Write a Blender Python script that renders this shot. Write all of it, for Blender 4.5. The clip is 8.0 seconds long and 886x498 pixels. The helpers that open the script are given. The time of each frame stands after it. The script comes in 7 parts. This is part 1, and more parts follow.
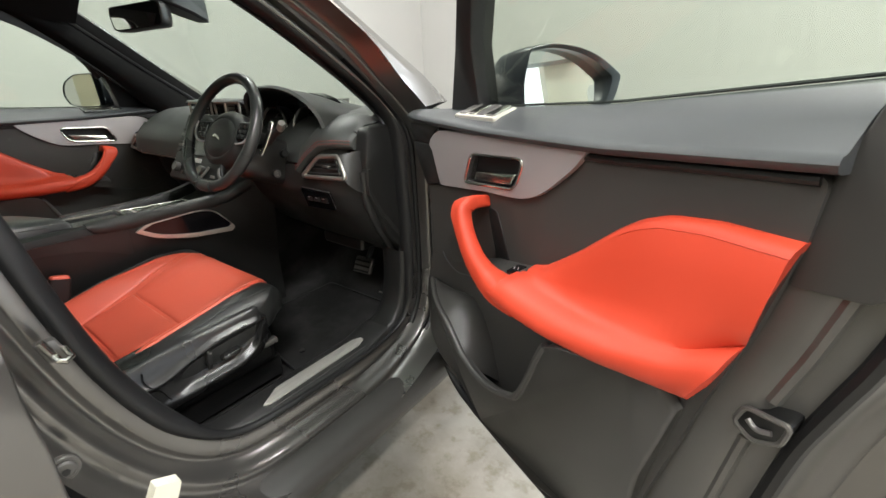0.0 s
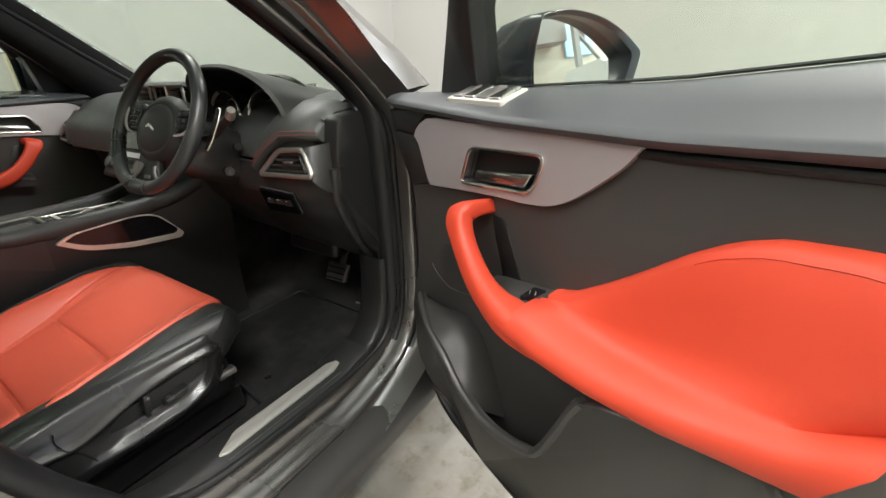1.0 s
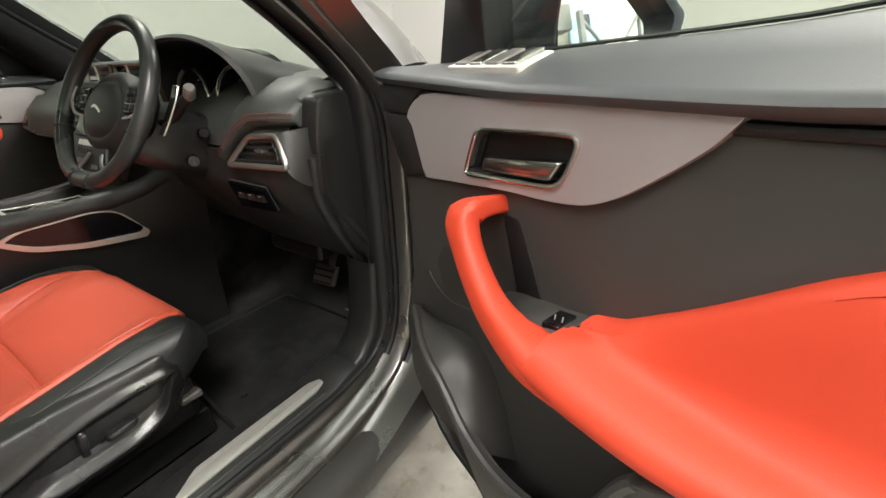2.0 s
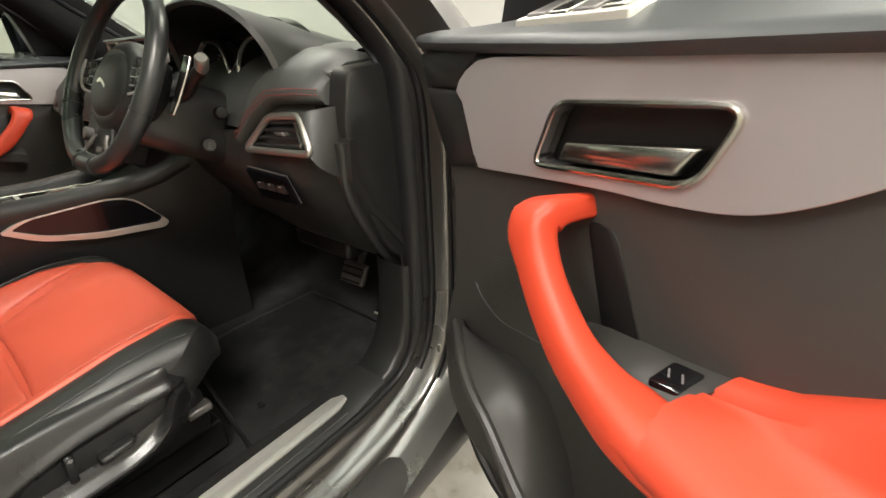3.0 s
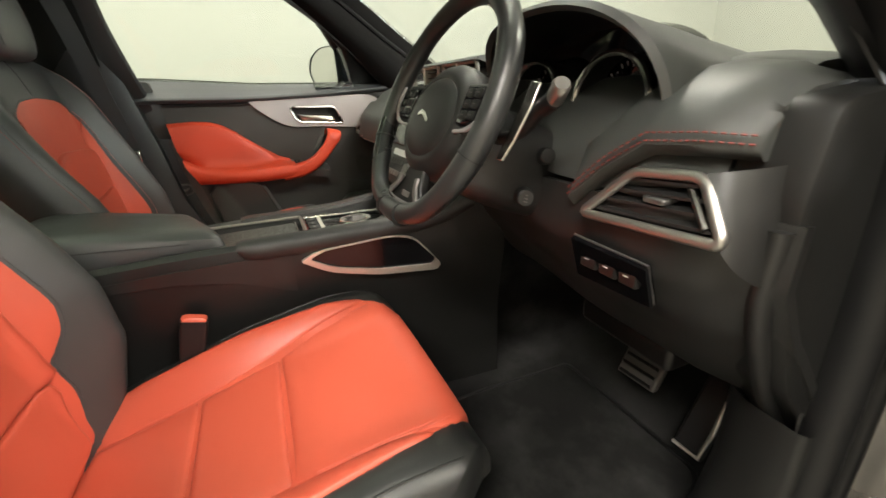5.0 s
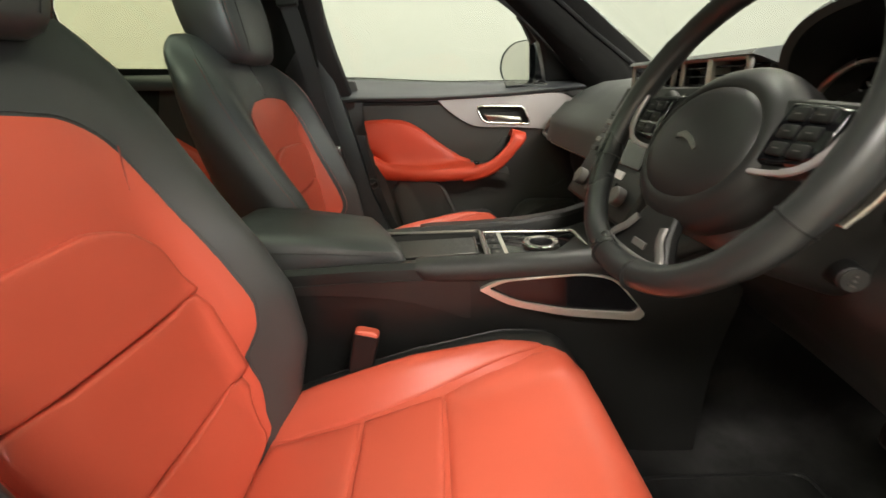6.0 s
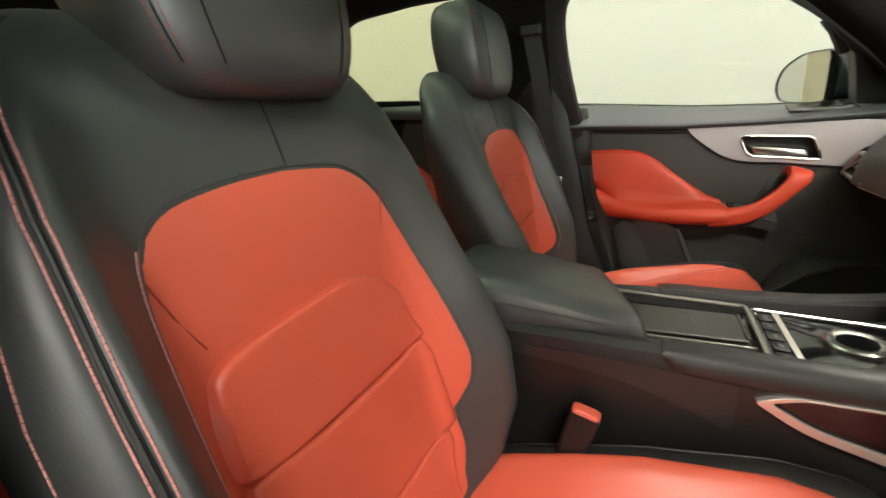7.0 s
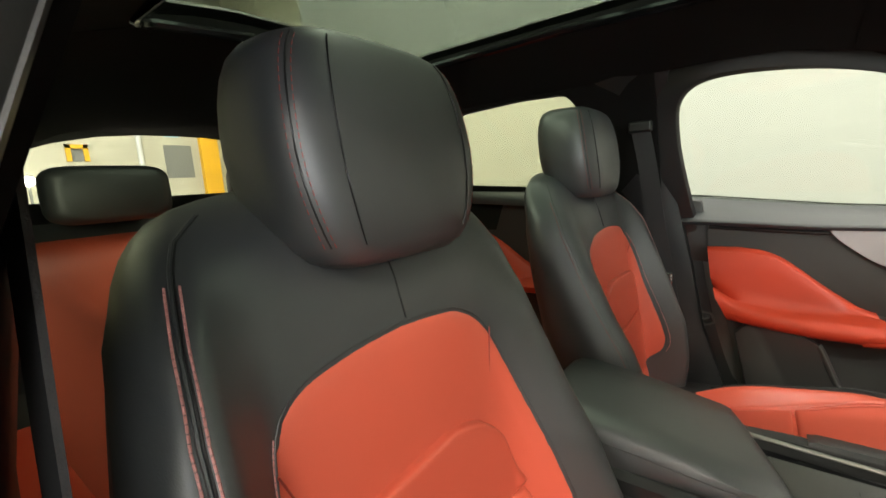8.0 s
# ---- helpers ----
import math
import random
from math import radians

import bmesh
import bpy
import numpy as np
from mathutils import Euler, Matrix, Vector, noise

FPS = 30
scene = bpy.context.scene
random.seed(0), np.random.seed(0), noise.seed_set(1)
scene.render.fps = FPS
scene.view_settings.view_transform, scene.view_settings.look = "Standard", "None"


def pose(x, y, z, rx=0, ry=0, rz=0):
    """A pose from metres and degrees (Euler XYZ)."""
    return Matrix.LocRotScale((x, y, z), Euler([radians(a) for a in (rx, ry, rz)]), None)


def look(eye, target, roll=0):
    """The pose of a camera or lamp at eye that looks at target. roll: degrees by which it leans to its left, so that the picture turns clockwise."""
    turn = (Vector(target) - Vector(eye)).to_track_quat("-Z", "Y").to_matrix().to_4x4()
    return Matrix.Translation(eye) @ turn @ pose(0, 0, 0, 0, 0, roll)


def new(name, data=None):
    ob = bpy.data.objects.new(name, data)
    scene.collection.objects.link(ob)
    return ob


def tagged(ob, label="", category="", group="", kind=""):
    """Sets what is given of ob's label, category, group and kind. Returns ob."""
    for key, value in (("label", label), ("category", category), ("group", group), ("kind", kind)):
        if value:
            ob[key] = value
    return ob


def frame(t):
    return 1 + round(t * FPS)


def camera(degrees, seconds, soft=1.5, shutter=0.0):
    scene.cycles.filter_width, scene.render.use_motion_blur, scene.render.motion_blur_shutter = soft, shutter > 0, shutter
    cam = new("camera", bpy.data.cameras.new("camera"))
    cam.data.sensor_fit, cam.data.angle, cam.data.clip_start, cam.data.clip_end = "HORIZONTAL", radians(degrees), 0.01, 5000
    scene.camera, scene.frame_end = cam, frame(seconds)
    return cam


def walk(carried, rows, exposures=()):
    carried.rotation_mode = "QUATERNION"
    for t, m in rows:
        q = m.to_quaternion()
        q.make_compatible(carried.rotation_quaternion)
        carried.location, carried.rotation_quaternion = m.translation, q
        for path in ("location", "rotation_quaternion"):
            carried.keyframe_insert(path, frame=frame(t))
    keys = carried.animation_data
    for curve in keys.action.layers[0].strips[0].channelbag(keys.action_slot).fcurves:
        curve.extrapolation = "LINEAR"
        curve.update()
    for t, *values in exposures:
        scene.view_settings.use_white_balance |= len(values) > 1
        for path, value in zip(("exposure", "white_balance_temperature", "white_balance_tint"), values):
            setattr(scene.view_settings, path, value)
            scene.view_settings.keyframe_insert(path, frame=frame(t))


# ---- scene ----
cam = camera(92.8, 8.0, 1.5, 0.2)
PATH = [
    (0, (1.617, -0.572, 1.206), (0.481, 0.893, 0.454), -2.5),
    (0.5, (1.548, -0.502, 1.193), (0.468, 0.992, 0.418), -2.4),
    (1, (1.487, -0.451, 1.187), (0.46, 1.065, 0.383), -2.3),
    (1.2, (1.473, -0.428, 1.178), (0.453, 1.093, 0.375), -2.1),
    (2.5, (1.365, -0.281, 1.129), (0.324, 1.197, 0.273), -2.0),
    (3, (1.314, -0.241, 1.111), (0.182, 1.167, 0.253), -2.3),
    (3.5, (1.243, -0.213, 1.1), (-0.021, 1.094, 0.267), -2.7),
    (4, (1.154, -0.197, 1.104), (-0.271, 0.957, 0.307), -3.2),
    (4.5, (1.065, -0.206, 1.112), (-0.512, 0.756, 0.346), -3.5),
    (4.7, (1.026, -0.206, 1.114), (-0.616, 0.659, 0.369), -3.7),
    (5.8, (0.834, -0.232, 1.142), (-1.022, -0.084, 0.413), -4.2),
    (6, (0.809, -0.239, 1.144), (-1.059, -0.239, 0.43), -4.1),
    (6.5, (0.744, -0.267, 1.154), (-1.098, -0.694, 0.502), -5.0),
    (7, (0.72, -0.323, 1.185), (-0.996, -1.17, 0.601), -4.8),
    (7.5, (0.706, -0.352, 1.231), (-0.9, -1.46, 0.791), -5.0),
    (8, (0.703, -0.366, 1.291), (-0.872, -1.558, 0.98), -3.9),
]
walk(cam, [(t, look(eye, target, roll)) for t, eye, target, roll in PATH], [(0, 0.10, 6350, 10), (1.2, 0.12, 6450, 10), (3, 0.40, 6850, 10), (4.5, 0.58, 7050, 10), (6, 0.47, 7000, 10), (8, 0.56, 6950, 10)])
# ---- light ----
world = bpy.data.worlds.new("world")
scene.world = world
world.use_nodes = True
world.node_tree.nodes["Background"].inputs[0].default_value = (0.75, 0.8, 0.85, 1)
world.node_tree.nodes["Background"].inputs[1].default_value = 0.15


def ceiling_lamp_light(x, y, z, sx, sy, watts, colour=(1.0, 0.98, 0.94)):
    data = bpy.data.lights.new("strip_light", "AREA")
    data.shape, data.size, data.size_y, data.energy, data.color = "RECTANGLE", sx, sy, watts, colour
    ob = new("strip_light", data)
    ob.matrix_world = pose(x, y, z)
    return ob


LAMPS = [(3.3, -2.2, 270), (4.4, 2.0, 350), (1.6, 3.4, 120), (0.2, -3.8, 130), (-1.7, -1.8, 65), (-1.7, 1.6, 125), (1.2, -6.8, 62), (-1.8, -6.8, 48)]
for lx, ly, watts in LAMPS:
    ceiling_lamp_light(lx, ly, 4.78, 0.35, 2.2, watts)

# daylight fill from an unseen gateway added at the front wall's right end
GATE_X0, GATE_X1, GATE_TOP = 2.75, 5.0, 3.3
gate_fill = ceiling_lamp_light((GATE_X0 + GATE_X1) / 2, 4.72, GATE_TOP / 2, GATE_X1 - GATE_X0, GATE_TOP, 340, (0.86, 0.93, 1.0))
gate_fill.name = "unseen_gate_fill"
gate_fill.matrix_world = pose((GATE_X0 + GATE_X1) / 2, 4.72, GATE_TOP / 2, -90, 0, 0)

# and from a second added gateway, also unseen, in the right-hand wall
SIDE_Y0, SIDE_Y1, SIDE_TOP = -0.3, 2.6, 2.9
side_fill = ceiling_lamp_light(5.32, (SIDE_Y0 + SIDE_Y1) / 2, SIDE_TOP / 2, SIDE_TOP, SIDE_Y1 - SIDE_Y0, 70, (0.88, 0.94, 1.0))
side_fill.name = "unseen_side_gate_fill"
side_fill.matrix_world = pose(5.32, (SIDE_Y0 + SIDE_Y1) / 2, SIDE_TOP / 2, 0, 90, 0)


# ---- mesh helpers ----
def catmull(pts, n=6, closed=False):
    """A smooth line through the points, n steps a span."""
    P = [Vector(p) for p in pts]
    m, out = len(P), []
    for i in range(m if closed else m - 1):
        if closed:
            a, b, c, d = P[i - 1], P[i], P[(i + 1) % m], P[(i + 2) % m]
        else:
            a, b, c, d = P[max(i - 1, 0)], P[i], P[i + 1], P[min(i + 2, m - 1)]
        for k in range(n):
            t = k / n
            out.append(0.5 * ((2 * b) + (c - a) * t + (2 * a - 5 * b + 4 * c - d) * t * t + (3 * b - 3 * c + d - a) * t ** 3))
    if not closed:
        out.append(P[-1].copy())
    return out


def lerp_table(table, x):
    """Smooth value at x from rows of (x, value)."""
    if x <= table[0][0]:
        return table[0][1]
    for (a, va), (b, vb) in zip(table, table[1:]):
        if x <= b:
            t = (x - a) / (b - a)
            return va + (vb - va) * t
    return table[-1][1]


def smooth(a, b, x):
    t = min(max((x - a) / (b - a), 0.0), 1.0)
    return t * t * (3 - 2 * t)


def rounded(pts, r, n=4):
    """A closed 2D outline with its corners rounded by r (one number, or one for each corner)."""
    out, m = [], len(pts)
    rs = r if isinstance(r, (list, tuple)) else [r] * m
    for i in range(m):
        a, b, c = (Vector(pts[i - 1][:2]), Vector(pts[i][:2]), Vector(pts[(i + 1) % m][:2]))
        u, v = (a - b), (c - b)
        k = min(rs[i], 0.45 * u.length, 0.45 * v.length)
        if k < 1e-6:
            out.append(b)
            continue
        p, q = b + u.normalized() * k, b + v.normalized() * k
        for j in range(n + 1):
            t = j / n
            out.append((1 - t) ** 2 * p + 2 * t * (1 - t) * b + t * t * q)
    return out


def loft(sections, closed=True, caps=True):
    """Quads between sections of equal length."""
    n = len(sections[0])
    verts = [tuple(p) for s in sections for p in s]
    faces = []
    for i in range(len(sections) - 1):
        for j in range(n if closed else n - 1):
            k = (j + 1) % n
            faces.append((i * n + j, i * n + k, (i + 1) * n + k, (i + 1) * n + j))
    if caps and closed:
        faces.append(tuple(range(n))[::-1])
        faces.append(tuple(range((len(sections) - 1) * n, len(sections) * n)))
    return verts, faces


def ring(sections):
    """Sections joined in a closed loop, each section an open line."""
    n, m = len(sections[0]), len(sections)
    verts = [tuple(p) for s in sections for p in s]
    faces = [(i * n + j, i * n + j + 1, ((i + 1) % m) * n + j + 1, ((i + 1) % m) * n + j) for i in range(m) for j in range(n - 1)]
    return verts, faces


def tube(path, r, sides=10, flat=1.0, closed=False, up=(0, 0, 1), caps=True):
    """A round or flattened bar along a path; r is one radius or one for each point."""
    P = [Vector(p) for p in path]
    m = len(P)
    rs = r if isinstance(r, (list, tuple)) else [r] * m
    secs = []
    for i in range(m):
        if closed:
            d = (P[(i + 1) % m] - P[i - 1]).normalized()
        else:
            d = (P[min(i + 1, m - 1)] - P[max(i - 1, 0)]).normalized()
        a = d.cross(Vector(up))
        if a.length < 1e-4:
            a = d.cross(Vector((1, 0, 0)))
        a.normalize()
        b = a.cross(d).normalized()
        secs.append([P[i] + rs[i] * (math.cos(2 * math.pi * k / sides) * a + flat * math.sin(2 * math.pi * k / sides) * b) for k in range(sides)])
    if closed:
        secs.append(secs[0])
        return loft(secs, True, False)
    return loft(secs, True, caps)


def slab(outline, put, lo, hi, edge=0.0):
    """A plate of a 2D outline, put(a, b, c) into space, between depths lo and hi, its outer edge eased by edge."""
    n = len(outline)
    cx = sum(p[0] for p in outline) / n
    cy = sum(p[1] for p in outline) / n

    def at(depth, inset):
        out = []
        for p in outline:
            d = Vector((p[0] - cx, p[1] - cy))
            L = max(d.length, 1e-6)
            q = d * (1 - inset / L)
            out.append(put(cx + q.x, cy + q.y, depth))
        return out
    if edge > 0:
        secs = [at(lo, 0), at(hi - edge, 0), at(hi - 0.35 * edge, 0.25 * edge), at(hi, edge)]
    else:
        secs = [at(lo, 0), at(hi, 0)]
    return loft(secs)


def slab_hole(outer, inner, put, lo, hi):
    """A plate with a hole in it, both outlines 2D."""
    bm = bmesh.new()
    loops = []
    for o in (outer, inner):
        vs = [bm.verts.new(put(p[0], p[1], hi)) for p in o]
        loops.append([bm.edges.new((vs[i], vs[(i + 1) % len(vs)])) for i in range(len(vs))])
    bmesh.ops.triangle_fill(bm, use_beauty=True, edges=loops[0] + loops[1])
    bm.verts.index_update()
    verts = [v.co.copy() for v in bm.verts]
    faces = [tuple(v.index for v in f.verts) for f in bm.faces]
    bm.free()
    n, k = len(verts), len(outer)
    low = [Vector(put(p[0], p[1], lo)) for o in (outer, inner) for p in o]
    verts += low
    for start, count in ((0, k), (k, len(inner))):
        for i in range(count):
            a, b = start + i, start + (i + 1) % count
            faces.append((a, b, n + b, n + a))
    return [tuple(v) for v in verts], faces


def box(x0, x1, y0, y1, z0, z1):
    v = [(x, y, z) for z in (z0, z1) for y in (y0, y1) for x in (x0, x1)]
    f = [(0, 2, 3, 1), (4, 5, 7, 6), (0, 1, 5, 4), (2, 6, 7, 3), (0, 4, 6, 2), (1, 3, 7, 5)]
    return v, f


def join(*pieces):
    verts, faces = [], []
    for v, f in pieces:
        k = len(verts)
        verts += [tuple(p) for p in v]
        faces += [tuple(i + k for i in q) for q in f]
    return verts, faces


def patch(outline, fn, high, low=-0.002, rings=(1.0, 0.985, 0.96, 0.91, 0.82, 0.66, 0.46, 0.24), steep=30):
    """A padded panel over a surface fn(a, b) -> (point, normal), inside a 2D outline; its rim sinks into the seam."""
    n = len(outline)
    cx = sum(p[0] for p in outline) / n
    cy = sum(p[1] for p in outline) / n
    verts, faces = [], []
    for k, s in enumerate(rings):
        d = 1 - s
        h = low + (high - low) * (1 - math.exp(-d * steep))
        for p in outline:
            q, nn = fn(cx + (p[0] - cx) * s, cy + (p[1] - cy) * s)
            verts.append(tuple(q + nn * h))
    q, nn = fn(cx, cy)
    verts.append(tuple(q + nn * high))
    for k in range(len(rings) - 1):
        for j in range(n):
            i = (j + 1) % n
            faces.append((k * n + j, k * n + i, (k + 1) * n + i, (k + 1) * n + j))
    last = (len(rings) - 1) * n
    for j in range(n):
        faces.append((last + j, last + (j + 1) % n, len(verts) - 1))
    return verts, faces


def with_normal(f, e=0.004):
    """Turns f(a, b) -> point into a function that gives the normal too."""
    def g(a, b):
        p = Vector(f(a, b))
        n = (Vector(f(a + e, b)) - Vector(f(a - e, b))).cross(Vector(f(a, b + e)) - Vector(f(a, b - e)))
        return p, n.normalized()
    return g


def sheet(f, us, vs, thick=0.0, flip=False):
    """A surface f(u, v) over two lists of values, with a thickness along its normal."""
    g = with_normal(f)
    nu, nv = len(us), len(vs)
    top, low = [], []
    for u in us:
        for v in vs:
            p, n = g(u, v)
            top.append(tuple(p))
            low.append(tuple(p - n * thick * (-1 if flip else 1)))
    verts = top + (low if thick else [])
    faces = []
    for i in range(nu - 1):
        for j in range(nv - 1):
            q = (i * nv + j, (i + 1) * nv + j, (i + 1) * nv + j + 1, i * nv + j + 1)
            faces.append(q)
            if thick:
                faces.append(tuple(k + nu * nv for k in q[::-1]))
    if thick:
        rim = [i * nv for i in range(nu)] + [(nu - 1) * nv + j for j in range(1, nv)] + [i * nv + nv - 1 for i in range(nu - 2, -1, -1)] + list(range(nv - 2, 0, -1))
        m = nu * nv
        for a, b in zip(rim, rim[1:] + rim[:1]):
            faces.append((a, b, b + m, a + m))
    return verts, faces


def steps(a, b, n):
    return [a + (b - a) * i / n for i in range(n + 1)]


def mesh_of(name, geo, material, angle=40, fix=True):
    verts, faces = geo
    bm = bmesh.new()
    vs = [bm.verts.new(p) for p in verts]
    for f in faces:
        if len(set(f)) > 2:
            try:
                bm.faces.new([vs[i] for i in dict.fromkeys(f)])
            except ValueError:
                pass
    bmesh.ops.remove_doubles(bm, verts=bm.verts, dist=1e-5)
    if fix:
        bmesh.ops.recalc_face_normals(bm, faces=bm.faces)
    me = bpy.data.meshes.new(name)
    bm.to_mesh(me)
    bm.free()
    for p in me.polygons:
        p.use_smooth = True
    me.set_sharp_from_angle(angle=radians(angle))
    me.materials.append(material)
    return me


def part(name, geo, material, parent, label="", bevel=0.0, angle=40, fix=True):
    ob = new(name, mesh_of(name, geo, material, angle, fix))
    ob.parent = parent
    if bevel:
        m = ob.modifiers.new("bevel", "BEVEL")
        m.width, m.segments, m.limit_method, m.angle_limit = bevel, 2, "ANGLE", radians(35)
    if label:
        ob["label"] = label
    return ob


def thing(name, label, category, group="", kind="", at=(0, 0, 0)):
    ob = new(name)
    ob.location = at
    ob.empty_display_size = 0.1
    return tagged(ob, label, category, group, kind)


def single(name, geo, material, label, category, kind="", bevel=0.0, angle=40, group=""):
    ob = part(name, geo, material, None, "", bevel, angle)
    return tagged(ob, label, category, group, kind)


# ---- materials ----
def material(name, colour, rough=0.5, metal=0.0, grain=0.0, grain_scale=400.0, vary=0.12, vary_scale=3.0, spec=0.5, coat=0.0, rough_vary=0.08, cells=False, stretch=(1, 1, 1)):
    """A surface with a slow drift of tone, a fine grain in tone and relief, and uneven gloss."""
    m = bpy.data.materials.new(name)
    m.use_nodes = True
    t = m.node_tree
    N, L = t.nodes, t.links
    b = N["Principled BSDF"]
    b.inputs["Roughness"].default_value, b.inputs["Metallic"].default_value = rough, metal
    b.inputs["Specular IOR Level"].default_value = spec
    if coat:
        b.inputs["Coat Weight"].default_value, b.inputs["Coat Roughness"].default_value = coat, 0.05
    co = N.new("ShaderNodeTexCoord")
    mp = N.new("ShaderNodeMapping")
    mp.inputs["Scale"].default_value = stretch
    L.new(co.outputs["Object"], mp.inputs["Vector"])
    slow = N.new("ShaderNodeTexNoise")
    slow.inputs["Scale"].default_value, slow.inputs["Detail"].default_value = vary_scale, 5.0
    L.new(mp.outputs["Vector"], slow.inputs["Vector"])
    if cells:
        fine = N.new("ShaderNodeTexVoronoi")
        fine.inputs["Scale"].default_value = grain_scale
        out = fine.outputs["Distance"]
    else:
        fine = N.new("ShaderNodeTexNoise")
        fine.inputs["Scale"].default_value, fine.inputs["Detail"].default_value = grain_scale, 3.0
        out = fine.outputs["Fac"]
    L.new(mp.outputs["Vector"], fine.inputs["Vector"])
    ramp = N.new("ShaderNodeMapRange")
    ramp.inputs["From Min"].default_value, ramp.inputs["From Max"].default_value = 0.3, 0.7
    ramp.inputs["To Min"].default_value, ramp.inputs["To Max"].default_value = 1 - vary, 1 + vary
    L.new(slow.outputs["Fac"], ramp.inputs["Value"])
    mix = N.new("ShaderNodeMix")
    mix.data_type, mix.blend_type = "RGBA", "MULTIPLY"
    mix.inputs["Factor"].default_value = 1.0
    mix.inputs["A"].default_value = (*colour, 1)
    L.new(ramp.outputs["Result"], mix.inputs["B"])
    L.new(mix.outputs["Result"], b.inputs["Base Color"])
    rr = N.new("ShaderNodeMapRange")
    rr.inputs["From Min"].default_value, rr.inputs["From Max"].default_value = 0.3, 0.7
    rr.inputs["To Min"].default_value, rr.inputs["To Max"].default_value = max(rough - rough_vary, 0.02), min(rough + rough_vary, 1)
    L.new(slow.outputs["Fac"], rr.inputs["Value"])
    L.new(rr.outputs["Result"], b.inputs["Roughness"])
    if grain:
        bump = N.new("ShaderNodeBump")
        bump.inputs["Strength"].default_value, bump.inputs["Distance"].default_value = grain, 0.0006
        L.new(out, bump.inputs["Height"])
        L.new(bump.outputs["Normal"], b.inputs["Normal"])
    return m


def glass_material(name, tint, rough=0.0):
    """A thin tinted pane: lets light straight through and mirrors a little of it."""
    m = bpy.data.materials.new(name)
    m.use_nodes = True
    N, L = m.node_tree.nodes, m.node_tree.links
    N.remove(N["Principled BSDF"])
    tr, gl, mx, lw = N.new("ShaderNodeBsdfTransparent"), N.new("ShaderNodeBsdfGlossy"), N.new("ShaderNodeMixShader"), N.new("ShaderNodeLayerWeight")
    fr, sc = N.new("ShaderNodeMath"), N.new("ShaderNodeMath")
    fr.operation, fr.inputs[1].default_value = "POWER", 4.0
    sc.operation, sc.inputs[1].default_value, sc.inputs[2].default_value = "MULTIPLY_ADD", 0.5, 0.03
    L.new(lw.outputs["Facing"], fr.inputs[0])
    L.new(fr.outputs[0], sc.inputs[0])
    tr.inputs["Color"].default_value = (*tint, 1)
    gl.inputs["Roughness"].default_value = rough
    L.new(sc.outputs[0], mx.inputs["Fac"])
    L.new(tr.outputs["BSDF"], mx.inputs[1])
    L.new(gl.outputs["BSDF"], mx.inputs[2])
    L.new(mx.outputs["Shader"], N["Material Output"].inputs["Surface"])
    return m


def glow_material(name, colour, strength):
    m = bpy.data.materials.new(name)
    m.use_nodes = True
    b = m.node_tree.nodes["Principled BSDF"]
    b.inputs["Base Color"].default_value = (*colour, 1)
    b.inputs["Emission Color"].default_value = (*colour, 1)
    b.inputs["Emission Strength"].default_value = strength
    return m


DOORRED = material("red_door_leather", (0.55, 0.054, 0.024), 0.47, spec=0.35, grain=0.10, grain_scale=1000, vary=0.05, vary_scale=6, cells=True)
RED = material("red_leather", (0.52, 0.086, 0.049), 0.41, grain=0.10, grain_scale=1000, vary=0.05, vary_scale=6, cells=True)
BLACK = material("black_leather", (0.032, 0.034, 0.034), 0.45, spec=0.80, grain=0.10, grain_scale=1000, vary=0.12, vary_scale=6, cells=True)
# same leather as BLACK, darkened to stand for shade on the cushion
SHADEDHIDE = material("shaded_black_leather", (0.017, 0.0175, 0.017), 0.42, spec=0.5, grain=0.10, grain_scale=1000, vary=0.12, vary_scale=6, cells=True)
PAD = material("grey_soft_plastic", (0.050, 0.053, 0.056), 0.48, spec=0.45, grain=0.12, grain_scale=1300, vary=0.08, vary_scale=4, cells=True)
TRIM = material("charcoal_plastic", (0.022, 0.0216, 0.0212), 0.41, grain=0.3, grain_scale=1100, vary=0.1, vary_scale=4)
DARK = material("black_plastic", (0.007, 0.007, 0.007), 0.45, grain=0.2, grain_scale=900)
GLOSS = material("gloss_black_plastic", (0.006, 0.006, 0.007), 0.08, rough_vary=0.04)
RUBBER = material("black_rubber", (0.007, 0.007, 0.0075), 0.5, grain=0.2, grain_scale=500)
SILVER = material("satin_silver_trim", (0.42, 0.39, 0.395), 0.42, metal=0.55, grain=0.12, grain_scale=1500, vary=0.04, vary_scale=5)
CHROME = material("chrome", (0.55, 0.53, 0.50), 0.24, metal=1.0, vary=0.03)
PAINT = material("gunmetal_paint", (0.195, 0.187, 0.177), 0.28, metal=0.85, vary=0.05, coat=0.5, rough_vary=0.015)
INNERPAINT = material("satin_gunmetal_paint", (0.115, 0.110, 0.103), 0.40, metal=0.5, grain=0.05, grain_scale=500, vary=0.08, vary_scale=8)
SHIELD = material("satin_black_plastic", (0.013, 0.0128, 0.0126), 0.30, grain=0.12, grain_scale=1000, vary=0.1, vary_scale=5)
CARPET = material("black_carpet", (0.0145, 0.0143, 0.0142), 0.95, grain=1.0, grain_scale=700, vary=0.3, vary_scale=7, spec=0.1)
HEADLINER = material("black_headliner_cloth", (0.010, 0.0097, 0.0093), 0.95, grain=0.5, grain_scale=900, vary=0.1, spec=0.1)
PLATE = material("brushed_steel", (0.68, 0.65, 0.61), 0.5, metal=0.7, grain=0.25, grain_scale=300, stretch=(40, 1, 40))
STITCH = material("red_thread", (0.52, 0.22, 0.20), 0.6)
